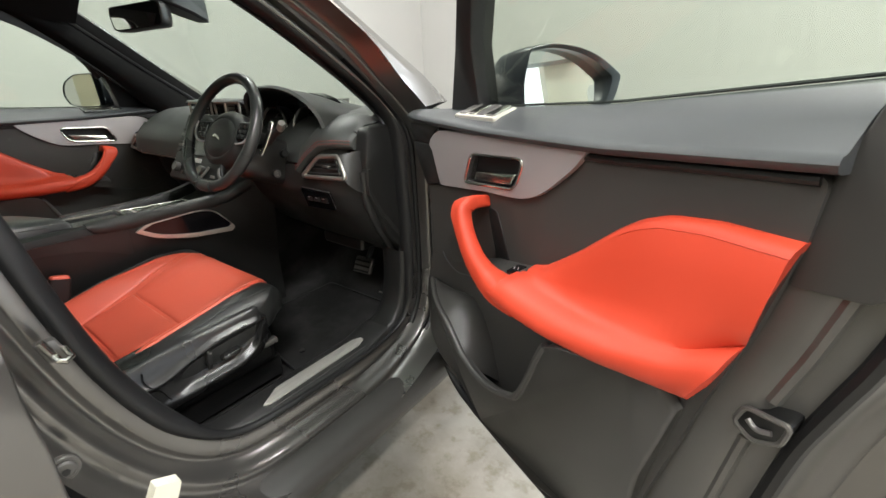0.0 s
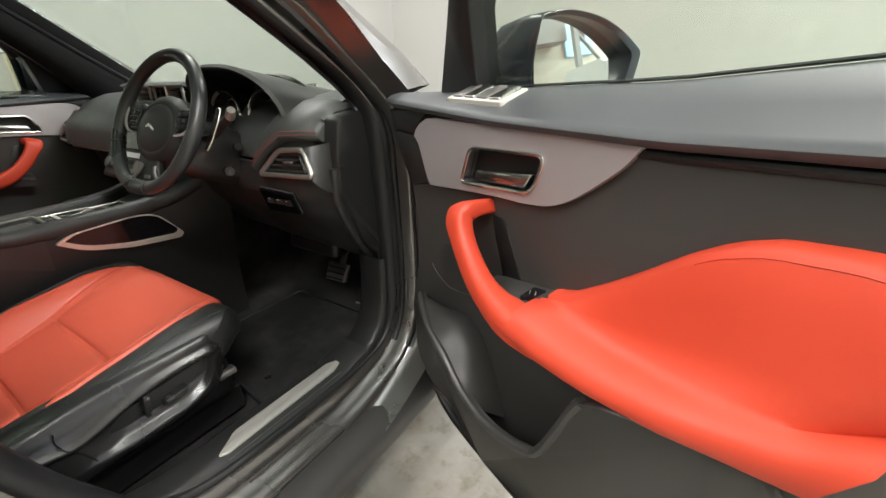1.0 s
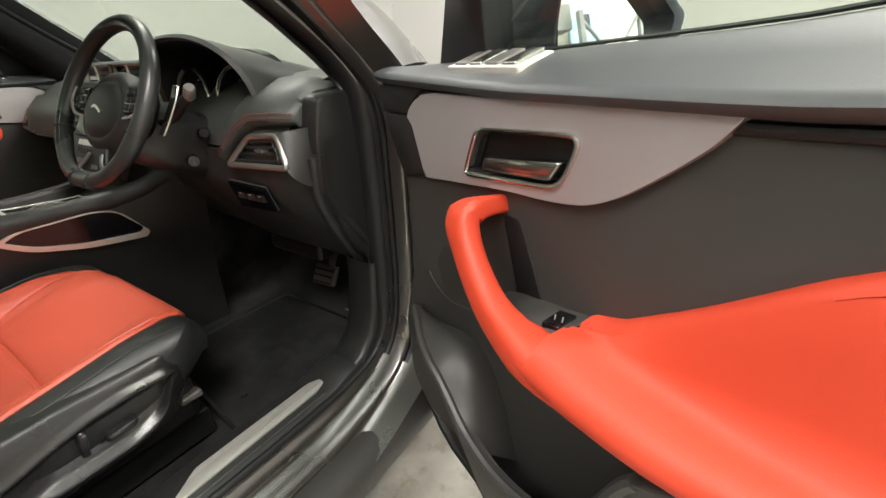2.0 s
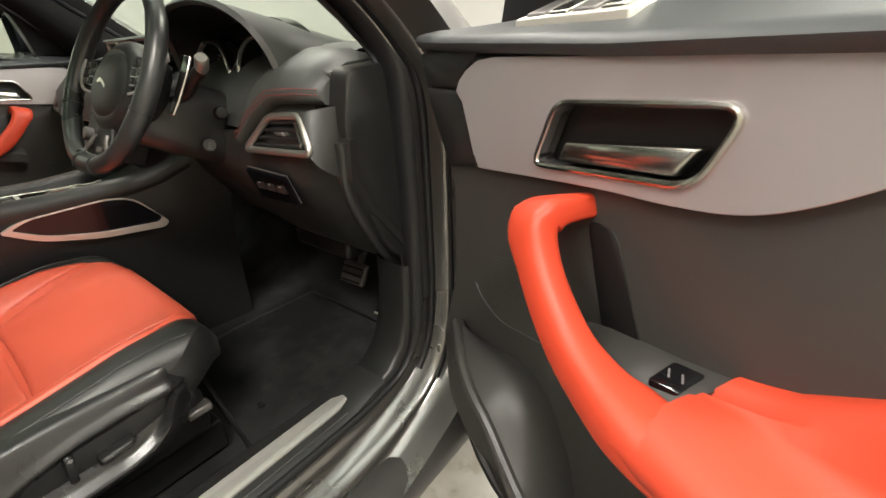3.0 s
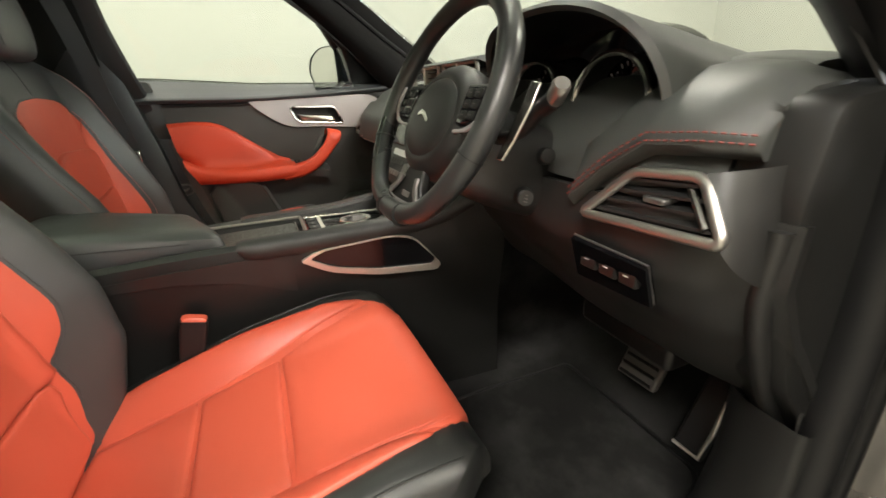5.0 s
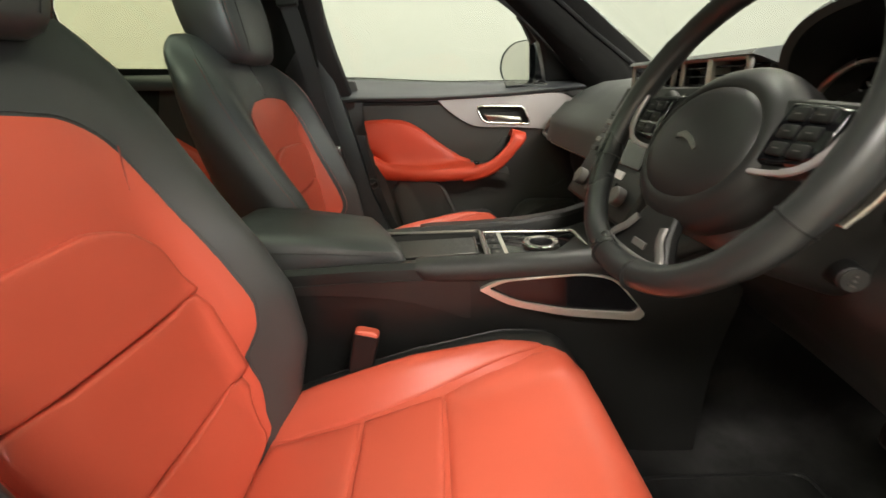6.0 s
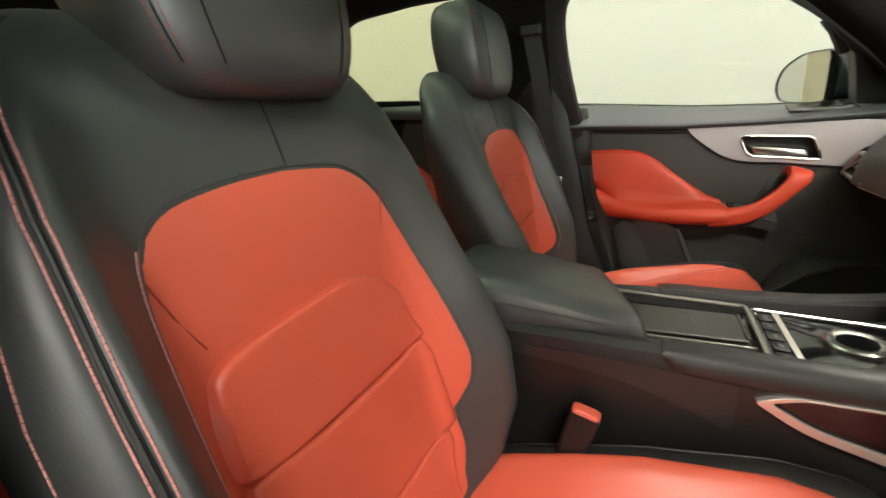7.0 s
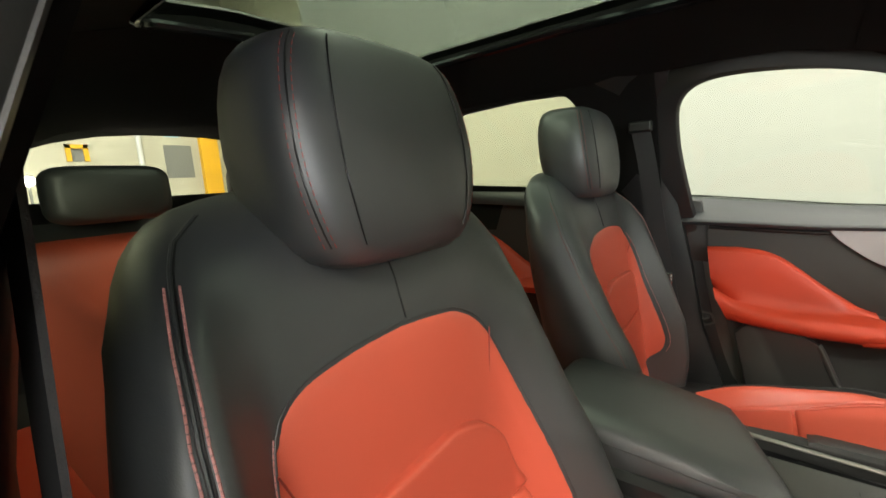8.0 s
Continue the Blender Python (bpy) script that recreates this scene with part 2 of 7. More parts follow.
WHEELHIDE = material("worn_wheel_leather", (0.022, 0.023, 0.023), 0.31, spec=0.6, grain=0.08, grain_scale=900, vary=0.15, vary_scale=9, cells=True, rough_vary=0.06)
WEB = material("black_webbing", (0.02, 0.02, 0.021), 0.7, grain=0.8, grain_scale=900)
WHITE = material("white_print", (0.7, 0.7, 0.7), 0.5)
MIRROR = material("mirror_silver", (0.76, 0.77, 0.76), 0.015, metal=1.0, vary=0.0, rough_vary=0.0)
GLASS = glass_material("green_tinted_glass", (0.86, 0.9, 0.85))
REARGLASS = glass_material("grey_tinted_glass", (0.74, 0.77, 0.64))
ROOFGLASS = glass_material("dark_roof_glass", (0.41, 0.465, 0.41))
CONCRETE = material("concrete_floor", (0.235, 0.222, 0.195), 0.5, grain=0.5, grain_scale=60, vary=0.22, vary_scale=1.3, rough_vary=0.15)
WALLPAINT = material("white_wall_paint", (0.395, 0.39, 0.372), 0.7, grain=0.15, grain_scale=120, vary=0.02, vary_scale=0.6)
CREAM = material("cream_wall_paint", (0.78, 0.74, 0.6), 0.7, grain=0.15, grain_scale=120, vary=0.02, vary_scale=0.6)
BLOCK = material("blockwork_paint", (0.5, 0.47, 0.38), 0.8, grain=0.6, grain_scale=50, vary=0.12, vary_scale=2)
WEAVE = material("dark_woven_trim", (0.045, 0.045, 0.042), 0.35, grain=0.8, grain_scale=500, vary=0.15, vary_scale=30, stretch=(1, 3, 1))
ROOFSHEET = material("grey_roof_sheet", (0.75, 0.78, 0.73), 0.6, vary=0.08, vary_scale=0.8)
YELLOW = material("yellow_paint", (0.78, 0.42, 0.02), 0.5)
STEEL = material("grey_steel_paint", (0.2, 0.2, 0.19), 0.5)
BLUE = material("pale_blue_board", (0.35, 0.55, 0.68), 0.5)
LAMPGLOW = glow_material("lamp_diffuser", (1.0, 0.96, 0.9), 6.0)
ROOFLIGHT = glow_material("rooflight_panel", (0.9, 1.0, 0.96), 3.2)
SATIN = material("bright_satin_metal", (0.70, 0.67, 0.61), 0.42, metal=0.75, vary=0.03, rough_vary=0.05)
LOWER = material("matt_black_plastic", (0.0125, 0.0125, 0.0121), 0.44, grain=0.15, grain_scale=1000, vary=0.1, vary_scale=4)
BUFF = material("buff_wall_paint", (0.55, 0.5, 0.42), 0.8, grain=0.3, grain_scale=60, vary=0.1, vary_scale=1.2)


def add_stains(m, scale, low, high, dark):
    """Irregular dirty patches over a material's colour."""
    N, L = m.node_tree.nodes, m.node_tree.links
    b = N["Principled BSDF"]
    src = b.inputs["Base Color"].links[0].from_socket
    co, no, rp, mx = N.new("ShaderNodeTexCoord"), N.new("ShaderNodeTexNoise"), N.new("ShaderNodeMapRange"), N.new("ShaderNodeMix")
    no.inputs["Scale"].default_value, no.inputs["Detail"].default_value, no.inputs["Roughness"].default_value = scale, 8.0, 0.62
    rp.inputs["From Min"].default_value, rp.inputs["From Max"].default_value = low, high
    mx.data_type, mx.blend_type = "RGBA", "MULTIPLY"
    mx.inputs["B"].default_value = (*dark, 1)
    L.new(co.outputs["Object"], no.inputs["Vector"])
    L.new(no.outputs["Fac"], rp.inputs["Value"])
    L.new(rp.outputs["Result"], mx.inputs["Factor"])
    L.new(src, mx.inputs["A"])
    L.new(mx.outputs["Result"], b.inputs["Base Color"])


add_stains(CONCRETE, 1.6, 0.44, 0.60, (0.62, 0.58, 0.52))
add_stains(CONCRETE, 14.0, 0.52, 0.66, (0.72, 0.68, 0.6))
add_stains(CARPET, 5.0, 0.42, 0.62, (2.2, 2.2, 2.2))
DOORTRIM = material("warm_grey_door_plastic", (0.039, 0.037, 0.0345), 0.45, grain=0.15, grain_scale=1200, vary=0.08, vary_scale=4)
DASHPAD = material("charcoal_dash_leather", (0.054, 0.057, 0.054), 0.54, grain=0.10, grain_scale=1300, vary=0.08, vary_scale=4, cells=True)
DASHEND = material("dark_dash_plastic", (0.019, 0.0187, 0.018), 0.42, grain=0.12, grain_scale=1200, vary=0.1, vary_scale=4)
DARKRED = material("red_thread_and_seam_shade", (0.22, 0.022, 0.012), 0.6)
DARKTHREAD = material("dark_red_thread", (0.20, 0.035, 0.03), 0.7)
NICKEL = material("satin_nickel_trim", (0.40, 0.385, 0.355), 0.34, metal=0.85, vary=0.04)
MIRRORCAP = material("blue_black_paint", (0.010, 0.013, 0.018), 0.30, spec=0.35, vary=0.1)
DULLSILVER = material("dull_silver_trim", (0.17, 0.16, 0.155), 0.42, metal=0.6, vary=0.05)

# ---- the hall ----
X0, X1, Y0, Y1, TOP = -2.6, 5.2, -9.0, 4.6, 5.4
single("floor", box(X0 - 1.6, X1 + 0.2, Y0 - 0.2, Y1 + 0.2, -0.15, 0.0), CONCRETE, "worn grey concrete floor with pale patches", "floor", "structure")
single("wall_front", join(box(X0 - 0.2, GATE_X0, Y1, Y1 + 0.2, 0.0, TOP), box(GATE_X1, X1 + 0.2, Y1, Y1 + 0.2, 0.0, TOP), box(GATE_X0, GATE_X1, Y1, Y1 + 0.2, GATE_TOP, TOP)), WALLPAINT, "plain white painted wall with an added, unseen gateway", "wall", "structure")
single("wall_side", box(X0 - 0.2, X0, -4.5, Y1, 0.0, TOP), WALLPAINT, "plain white painted wall beside the car", "wall", "structure")
single("wall_side_back", box(X0 - 1.6, X0 - 1.4, Y0, -4.5, 0.0, TOP), CREAM, "cream painted wall", "wall", "structure")
single("wall_right", join(box(X1, X1 + 0.2, Y0, SIDE_Y0, 0.0, TOP), box(X1, X1 + 0.2, SIDE_Y1, Y1, 0.0, TOP), box(X1, X1 + 0.2, SIDE_Y0, SIDE_Y1, SIDE_TOP, TOP)), BUFF, "plain buff hall wall with an added, unseen gateway", "wall", "structure")
single("wall_back", box(X0 - 1.6, X1 + 0.2, Y0 - 0.2, Y0, 0.0, TOP), BLOCK, "buff painted blockwork hall wall", "wall", "structure")
single("ceiling", box(X0 - 1.6, X1 + 0.2, Y0 - 0.2, Y1 + 0.2, TOP, TOP + 0.15), ROOFSHEET, "grey sheeted hall ceiling", "ceiling", "structure")
for lx, ly, watts in LAMPS:
    lamp = thing("strip_lamp", "long white ceiling strip lamp, lit", "ceiling lamp", "hall ceiling lamps", at=(lx, ly, 4.83))
    part("housing", box(-0.2, 0.2, -1.15, 1.15, 0.03, 0.1), STEEL, lamp)
    for ry in (-0.9, 0.9):
        part("hanger", box(-0.008, 0.008, ry - 0.008, ry + 0.008, 0.1, TOP - 4.83), STEEL, lamp)
    part("diffuser", box(-0.175, 0.175, -1.1, 1.1, 0.005, 0.03), LAMPGLOW, lamp)

for k, bz in enumerate((2.15, 3.4)):
    single("wall_beam", box(X1 - 0.22, X1 - 0.02, Y0, Y1 - 1.5 * (k == 0), bz, bz + 0.26), STEEL, "dark steel beam along the hall wall", "beam", "structure")
for k in range(5):
    by = -7.0 + 2.8 * k
    single("roof_beam", box(X0, X1, by - 0.08, by + 0.08, TOP - 0.45, TOP - 0.05), STEEL, "grey steel roof beam", "beam", "structure")
for rx, ry in ((-0.9, -0.6), (1.6, -0.2), (-0.9, -5.0), (1.6, -5.0), (4.6, -2.0)):
    single("roof_light", box(rx - 0.5, rx + 0.5, ry - 1.6, ry + 1.6, TOP - 0.012, TOP - 0.002), ROOFLIGHT, "translucent white rooflight panel", "rooflight", "structure")

# ---- car body ----
car = thing("car", "gunmetal grey car body shell, driver side door aperture open", "car")


def x_side(z):
    """How far the side of the body stands from the middle at a height."""
    return 0.80 - 0.40 * max(0.0, z - 1.08)


APERTURE = [(-0.545, 1.20), (-0.515, 1.05), (-0.49, 0.893), (-0.455, 0.745), (-0.40, 0.61), (-0.33, 0.52), (-0.24, 0.478), (-0.05, 0.468),
            (0.08, 0.468), (0.17, 0.474), (0.25, 0.497), (0.293, 0.555), (0.309, 0.65), (0.313, 0.76), (0.313, 0.92), (0.308, 1.04), (0.275, 1.14), (0.17, 1.245),
            (0.02, 1.365), (-0.14, 1.460), (-0.32, 1.512), (-0.48, 1.520), (-0.558, 1.472), (-0.568, 1.36)]


def aperture_frame(n=5):
    pts = catmull([(a, b, 0) for a, b in APERTURE], n, True)
    m, out = len(pts), []
    for i in range(m):
        d = (pts[(i + 1) % m] - pts[i - 1]).normalized()
        out.append((pts[i].x, pts[i].y, d.y, -d.x))
    return out


def flange_width(y, z):
    k = 1.0 - 0.40 * smooth(0.02, 0.27, y)
    k = k + (0.42 - k) * smooth(1.0, 1.2, z) * smooth(-0.42, -0.12, y)
    return k * (1 - 0.55 * smooth(1.03, 1.13, z) * smooth(0.14, 0.26, y))


def sweep(side, profile, widths=True, thin=False):
    """A profile of (distance out from the opening, distance out from the seal line) led round the door opening."""
    secs = []
    for y, z, ny, nz in aperture_frame():
        k = flange_width(y, z) if widths else 1.0
        q = (1 - 0.62 * smooth(0.62, 0.49, z)) if thin else 1.0
        secs.append([(side * (x_side(z) + dx * q), y + ny * d * k * q, z + nz * d * k * q) for d, dx in profile])
    return ring(secs)


# check the outward sense of the frame once
_y, _z, _ny, _nz = aperture_frame()[0]
SENSE = 1 if _ny < 0 else -1


def prof(*pts):
    return [(SENSE * d, dx) for d, dx in pts]


for side in (1, -1):
    part("door_opening_frame", sweep(side, prof((0.0, -0.02), (0.006, 0.0), (0.014, 0.003), (0.026, 0.005), (0.038, 0.007), (0.042, 0.006), (0.048, 0.000), (0.054, -0.001), (0.060, 0.006), (0.066, 0.026), (0.071, 0.042), (0.075, 0.047), (0.081, 0.049),
                                               (0.090, 0.047), (0.098, 0.047), (0.104, 0.054), (0.110, 0.074), (0.114, 0.1), (0.118, 0.12))), PAINT, car, "gunmetal painted door jamb", angle=60)
    part("door_seal", sweep(side, prof((-0.012, -0.03), (-0.02, -0.018), (-0.018, -0.004), (-0.008, 0.008), (0.006, 0.012), (0.016, 0.006), (0.018, -0.006)), thin=True), RUBBER, car, "black rubber weatherstrip", angle=70)
    part("aperture_trim", sweep(side, prof((-0.012, -0.028), (-0.013, -0.031), (-0.006, -0.033), (0.02, -0.034), (0.06, -0.034)), False, True), LOWER, car, angle=60)

for side in (1, -1):
    secs = []
    for y, z, ny, nz in aperture_frame():
        if y > 0.16 and 0.50 < z < 1.30:
            k = flange_width(y, z)
            secs.append([(side * (x_side(z) + dx), y + ny * d * k, z + nz * d * k) for d, dx in prof((0.046, -0.006), (0.044, 0.010), (0.050, 0.017), (0.060, 0.017), (0.068, 0.012), (0.070, 0.0))])
    cover = []
    for y, z, ny, nz in aperture_frame():
        if y > 0.20 and 0.50 < z < 1.08:
            k = flange_width(y, z)
            cover.append([(side * (x_side(z) + dx), y + ny * d * k, z + nz * d * k) for d, dx in prof((0.078, 0.046), (0.080, 0.0525), (0.090, 0.051), (0.100, 0.051), (0.106, 0.060), (0.112, 0.080), (0.117, 0.104), (0.122, 0.124))])
    part("hinge_pillar_cover", loft(cover, False, False), LOWER, car, "matt black plastic hinge pillar cover", angle=60, fix=False)
    part("outer_seal", loft(secs, False, False), RUBBER, car, "black rubber outer weatherstrip", angle=70, fix=False)

# skirt along the sill
for side in (1, -1):
    secs = []
    for y in steps(-0.75, 0.62, 6):
        secs.append([(side * x, y, z) for x, z in ((0.80, 0.380), (0.846, 0.3805), (0.853, 0.383), (0.872, 0.382), (0.892, 0.378), (0.911, 0.370), (0.924, 0.358), (0.928, 0.344), (0.918, 0.305), (0.895, 0.262), (0.85, 0.235), (0.80, 0.23))])
    part("side_skirt", loft(secs), DOORTRIM, car, "charcoal plastic sill skirt", angle=60)
part("floor_pan", box(-0.8, 0.8, -2.3, 0.75, 0.25, 0.36), DARK, car)
part("bulkhead", box(-0.78, 0.78, 0.66, 0.72, 0.3, 1.06), DARK, car)

# inside sill trim and tread plate, driver's side and the other
for side in (1, -1):
    secs = []
    for y in steps(-0.36, 0.2, 24):
        up = 0.02 * smooth(0.10, 0.2, y) + 0.015 * smooth(-0.28, -0.36, y)
        secs.append([(side * x, y, z + up) for x, z in ((0.66, 0.38), (0.672, 0.44), (0.69, 0.472), (0.70, 0.479), (0.782, 0.481), (0.793, 0.476), (0.797, 0.46), (0.79, 0.40))])
    trim = part("sill_trim", loft(secs), TRIM, car, "charcoal plastic inner sill cover")
    part("cover_edge", tube([(s[4][0], s[4][1], s[4][2] + 0.0004) for s in secs[7:-4]], 0.0012, 6), DULLSILVER, trim)
    secs = []
    for y, z, ny, nz in ((0.10, 0.4815, 0.0, -1.0), (0.17, 0.4865, 0.12, -0.99), (0.225, 0.503, 0.4, -0.92), (0.263, 0.540, 0.8, -0.6), (0.281, 0.60, 0.97, -0.25), (0.288, 0.66, 1.0, 0.0), (0.290, 0.72, 1.0, 0.0)):
        secs.append([(side * x, y + ny * d, z + nz * d) for x, d in ((0.79, 0.02), (0.786, 0.004), (0.776, 0.0), (0.72, 0.003), (0.695, 0.012), (0.675, 0.04), (0.665, 0.10))])
    part("kick_panel", loft(secs, False, False), LOWER, car, "matt black plastic kick panel", fix=False, angle=60)
    plate = rounded([(0.724, -0.150), (0.756, -0.205), (0.766, -0.190), (0.764, 0.10), (0.752, 0.140), (0.744, 0.142), (0.727, 0.11)], 0.004)
    part("tread_plate", slab(plate, lambda a, b, c, s=side: (s * a, b, c), 0.478, 0.4845, 0.002), PLATE, car, "brushed steel tread plate")

# windscreen pillars inside
for side in (1, -1):
    rows = [((0.70, 0.50, 1.105), (0.745, 0.30, 1.10)), ((0.69, 0.40, 1.185), (0.735, 0.245, 1.155)), ((0.665, 0.27, 1.275), (0.70, 0.13, 1.265)),
            ((0.63, 0.12, 1.385), (0.655, 0.0, 1.375)), ((0.59, -0.03, 1.495), (0.612, -0.12, 1.47)), ((0.55, -0.12, 1.55), (0.58, -0.24, 1.53))]
    secs = []
    for a, b in rows:
        a, b = Vector(a), Vector(b)
        mid = (a + b) / 2 + Vector((-0.028, -0.012, -0.005))
        line = catmull([a + Vector((0.015, 0.01, 0)), a, a * 0.7 + mid * 0.3 + Vector((-0.006, 0, 0)), mid, b * 0.7 + mid * 0.3 + Vector((-0.006, 0, 0)), b, b + Vector((0.015, 0, 0))], 2)
        secs.append([(side * p.x, p.y, p.z) for p in line])
    part("windscreen_pillar", loft(secs, False, False), DARK if side > 0 else HEADLINER, car, "black cloth windscreen pillar trim", fix=False)
    # painted outer face of the pillar
    secs = []
    for a, b in rows:
        a, b = Vector(a), Vector(b)
        secs.append([(side * p.x, p.y, p.z) for p in (a + Vector((0.012, 0.02, 0.0)), a + Vector((0.06, 0.09, 0.03)), a * 0.5 + b * 0.5 + Vector((0.085, 0.08, 0.035)), b + Vector((0.055, 0.02, 0.02)))])
    part("pillar_skin", loft(secs, False, False), PAINT, car, "gunmetal painted pillar", fix=False)
    edge = [(side * (0.735 - 0.15 * v - 0.012), 0.62 - 0.62 * v, 1.085 + 0.455 * v - 0.004) for v in (0.0, 0.2, 0.4, 0.62, 0.86, 1.0)]
    part("pillar_front_trim", loft([[(side * a[0], a[1], a[2]), Vector((side * a[0], a[1], a[2])).lerp(Vector(e), 0.5) + Vector((-side * 0.006, 0, 0)), e] for (a, b), e in zip(rows, edge)], False, False), HEADLINER, car, "black cloth pillar trim", fix=False, angle=70)
    line = [Vector(a) + Vector((-0.002, 0.008, 0.006)) for a, b in rows]
    part("screen_seal", tube([(side * p.x, p.y, p.z) for p in line], 0.008, 6), RUBBER, car)


# windscreen, roof, rear window
def windscreen(u, v):
    y = 0.62 + 0.10 * (1 - u * u) - v * (0.68 + 0.10 * (1 - u * u) - 0.06)
    z = 1.085 + 0.455 * v + 0.02 * (1 - u * u)
    return (u * (0.735 - 0.15 * v), y, z)


g = part("windscreen", sheet(windscreen, steps(-1, 1, 12), steps(0, 1, 8), 0.004), GLASS, car, "green-tinted windscreen")
g.visible_shadow = False


def roof_z(x, y):
    return 1.672 - 0.155 * (abs(x) / 0.6) ** 2.6 - 0.085 * smooth(-0.4, 0.05, y) - 0.145 * smooth(-1.2, -2.1, y)


def head(x, y):
    return (x, y, roof_z(x, y))


XS = 0.36
for name, xa, xb, ya, yb in (("headliner_front", -0.57, 0.57, -0.22, 0.04), ("headliner_rear", -0.57, 0.57, -2.12, -1.34), ("headliner_side", XS, 0.57, -1.34, -0.22), ("headliner_side", -0.57, -XS, -1.34, -0.22)):
    part(name, sheet(head, steps(xa, xb, 10), steps(ya, yb, 10), -0.025), HEADLINER, car, "black cloth roof lining")
    part("roof_skin", sheet(lambda x, y: (x * 1.05, y, roof_z(x, y) + 0.045), steps(xa, xb, 8), steps(ya, yb, 8), -0.006), PAINT, car)
edge = rounded([(-XS, -1.34), (XS, -1.34), (XS, -0.22), (-XS, -0.22)], 0.05, 5)
edge = [q for i in range(len(edge)) for q in (edge[i], (edge[i] + edge[(i + 1) % len(edge)]) / 2)]
part("roof_glass_surround", tube([(p[0], p[1], roof_z(p[0], p[1]) + 0.004) for p in edge], 0.011, 8, closed=True), GLOSS, car)
g = part("roof_glass", sheet(lambda x, y: (x, y, roof_z(x, y) + 0.03), steps(-XS - 0.02, XS + 0.02, 6), steps(-1.36, -0.2, 6), 0.005), ROOFGLASS, car, "dark tinted panoramic roof glass")
part("roof_cross_beam", sheet(lambda x, y: (x, y, roof_z(x, y) + 0.025), steps(-XS, XS, 6), steps(-0.52, -0.44, 2), 0.012), DARK, car)
g = part("rear_window", sheet(lambda u, v: (u * (0.60 - 0.1 * v), -2.02 - 0.05 * (1 - u * u) + 0.10 * v - 0.1 * (1 - v), 1.31 + 0.20 * v), steps(-1, 1, 8), steps(0, 1, 4), 0.004), GLASS, car, "tinted rear window")
g.visible_shadow = False
part("tailgate", join(box(-0.78, 0.78, -2.2, -2.1, 0.36, 1.31), box(-0.78, -0.5, -2.12, -2.04, 1.31, 1.52), box(0.5, 0.78, -2.12, -2.04, 1.31, 1.52)), DARK, car)
part("load_cover", box(-0.62, 0.62, -2.12, -1.62, 1.06, 1.08), DARK, car)

# sides behind the front doors
REARWIN = [(-0.775, 1.24), (-0.79, 1.45), (-0.84, 1.525), (-1.0, 1.53), (-1.22, 1.522), (-1.29, 1.50), (-1.345, 1.43), (-1.345, 1.31), (-1.31, 1.275), (-1.0, 1.252)]
for side in (1, -1):
    def flat(a, b, c, s=side):
        return (s * (c - 0.42 * max(0, b - 1.2)), a, b)
    out = [(-0.60, 0.36), (-0.60, 0.9), (-0.60, 1.2), (-0.60, 1.36), (-0.60, 1.56), (-1.3, 1.58), (-2.1, 1.53), (-2.12, 1.3), (-2.12, 0.36)]
    part("side_panel", slab_hole(out, rounded(REARWIN, 0.03), flat, 0.74, 0.71), HEADLINER, car, "black cloth rear pillar trim")
    part("rear_quarter_skin", slab_hole([(a, b) for a, b in [(-0.66, 0.30), (-0.66, 1.2), (-0.64, 1.36), (-0.64, 1.55), (-1.3, 1.57), (-2.2, 1.5), (-2.25, 1.3), (-2.25, 0.30)]], rounded([(-1.06 + (a + 1.06) * 1.12, 1.39 + (b - 1.39) * 1.14) for a, b in REARWIN], 0.03), lambda a, b, c, s=side: (s * (c - 0.45 * max(0, b - 1.2)), a, b), 0.79, 0.775), PAINT, car)
    g = part("rear_side_glass", slab(rounded(REARWIN, 0.03), lambda a, b, c, s=side: (s * (c - 0.42 * max(0, b - 1.2)), a, b), 0.742, 0.746), REARGLASS, car, "tinted rear side glass")
    # middle pillar trim
    secs = []
    for z, y0, y1, x in ((0.46, -0.36, -0.62, 0.735), (0.6, -0.42, -0.66, 0.735), (0.8, -0.485, -0.69, 0.73), (1.0, -0.52, -0.71, 0.728), (1.15, -0.55, -0.735, 0.715), (1.3, -0.575, -0.76, 0.685), (1.45, -0.582, -0.79, 0.625), (1.56, -0.56, -0.83, 0.56)):
        w = y0 - y1
        x -= 0.024 * smooth(0.85, 1.0, z) * smooth(1.45, 1.3, z) * (side > 0)
        y0 -= 0.05 * smooth(0.75, 0.95, z) * (side > 0)
        secs.append([(side * (x + 0.05), y0, z), (side * (x + 0.015), y0 - 0.005, z), (side * x, y0 - 0.03, z), (side * (x - 0.012), y0 - w * 0.5, z), (side * x, y1 + 0.03, z), (side * (x + 0.05), y1, z)])
    secs = [[Vector(p) for p in s] for s in secs]
    part("middle_pillar_trim", loft(secs, False, False), LOWER, car, "matt black plastic middle pillar trim", fix=False)

# front wings and bonnet close the body ahead
for side in (1, -1):
    part("front_wing", sheet(lambda u, v, s=side: (s * (0.935 - 0.10 * v * v - 0.02 * u), 0.46 + 1.1 * u, 0.32 + 0.78 * v), steps(0, 1, 6), steps(0, 1, 6), 0.01), PAINT, car)
part("bonnet", sheet(lambda u, v: (u * 0.84, 0.80 + 0.95 * v, 1.09 - 0.03 * u * u - 0.14 * v * v), steps(-1, 1, 8), steps(0, 1, 8), 0.01), PAINT, car)

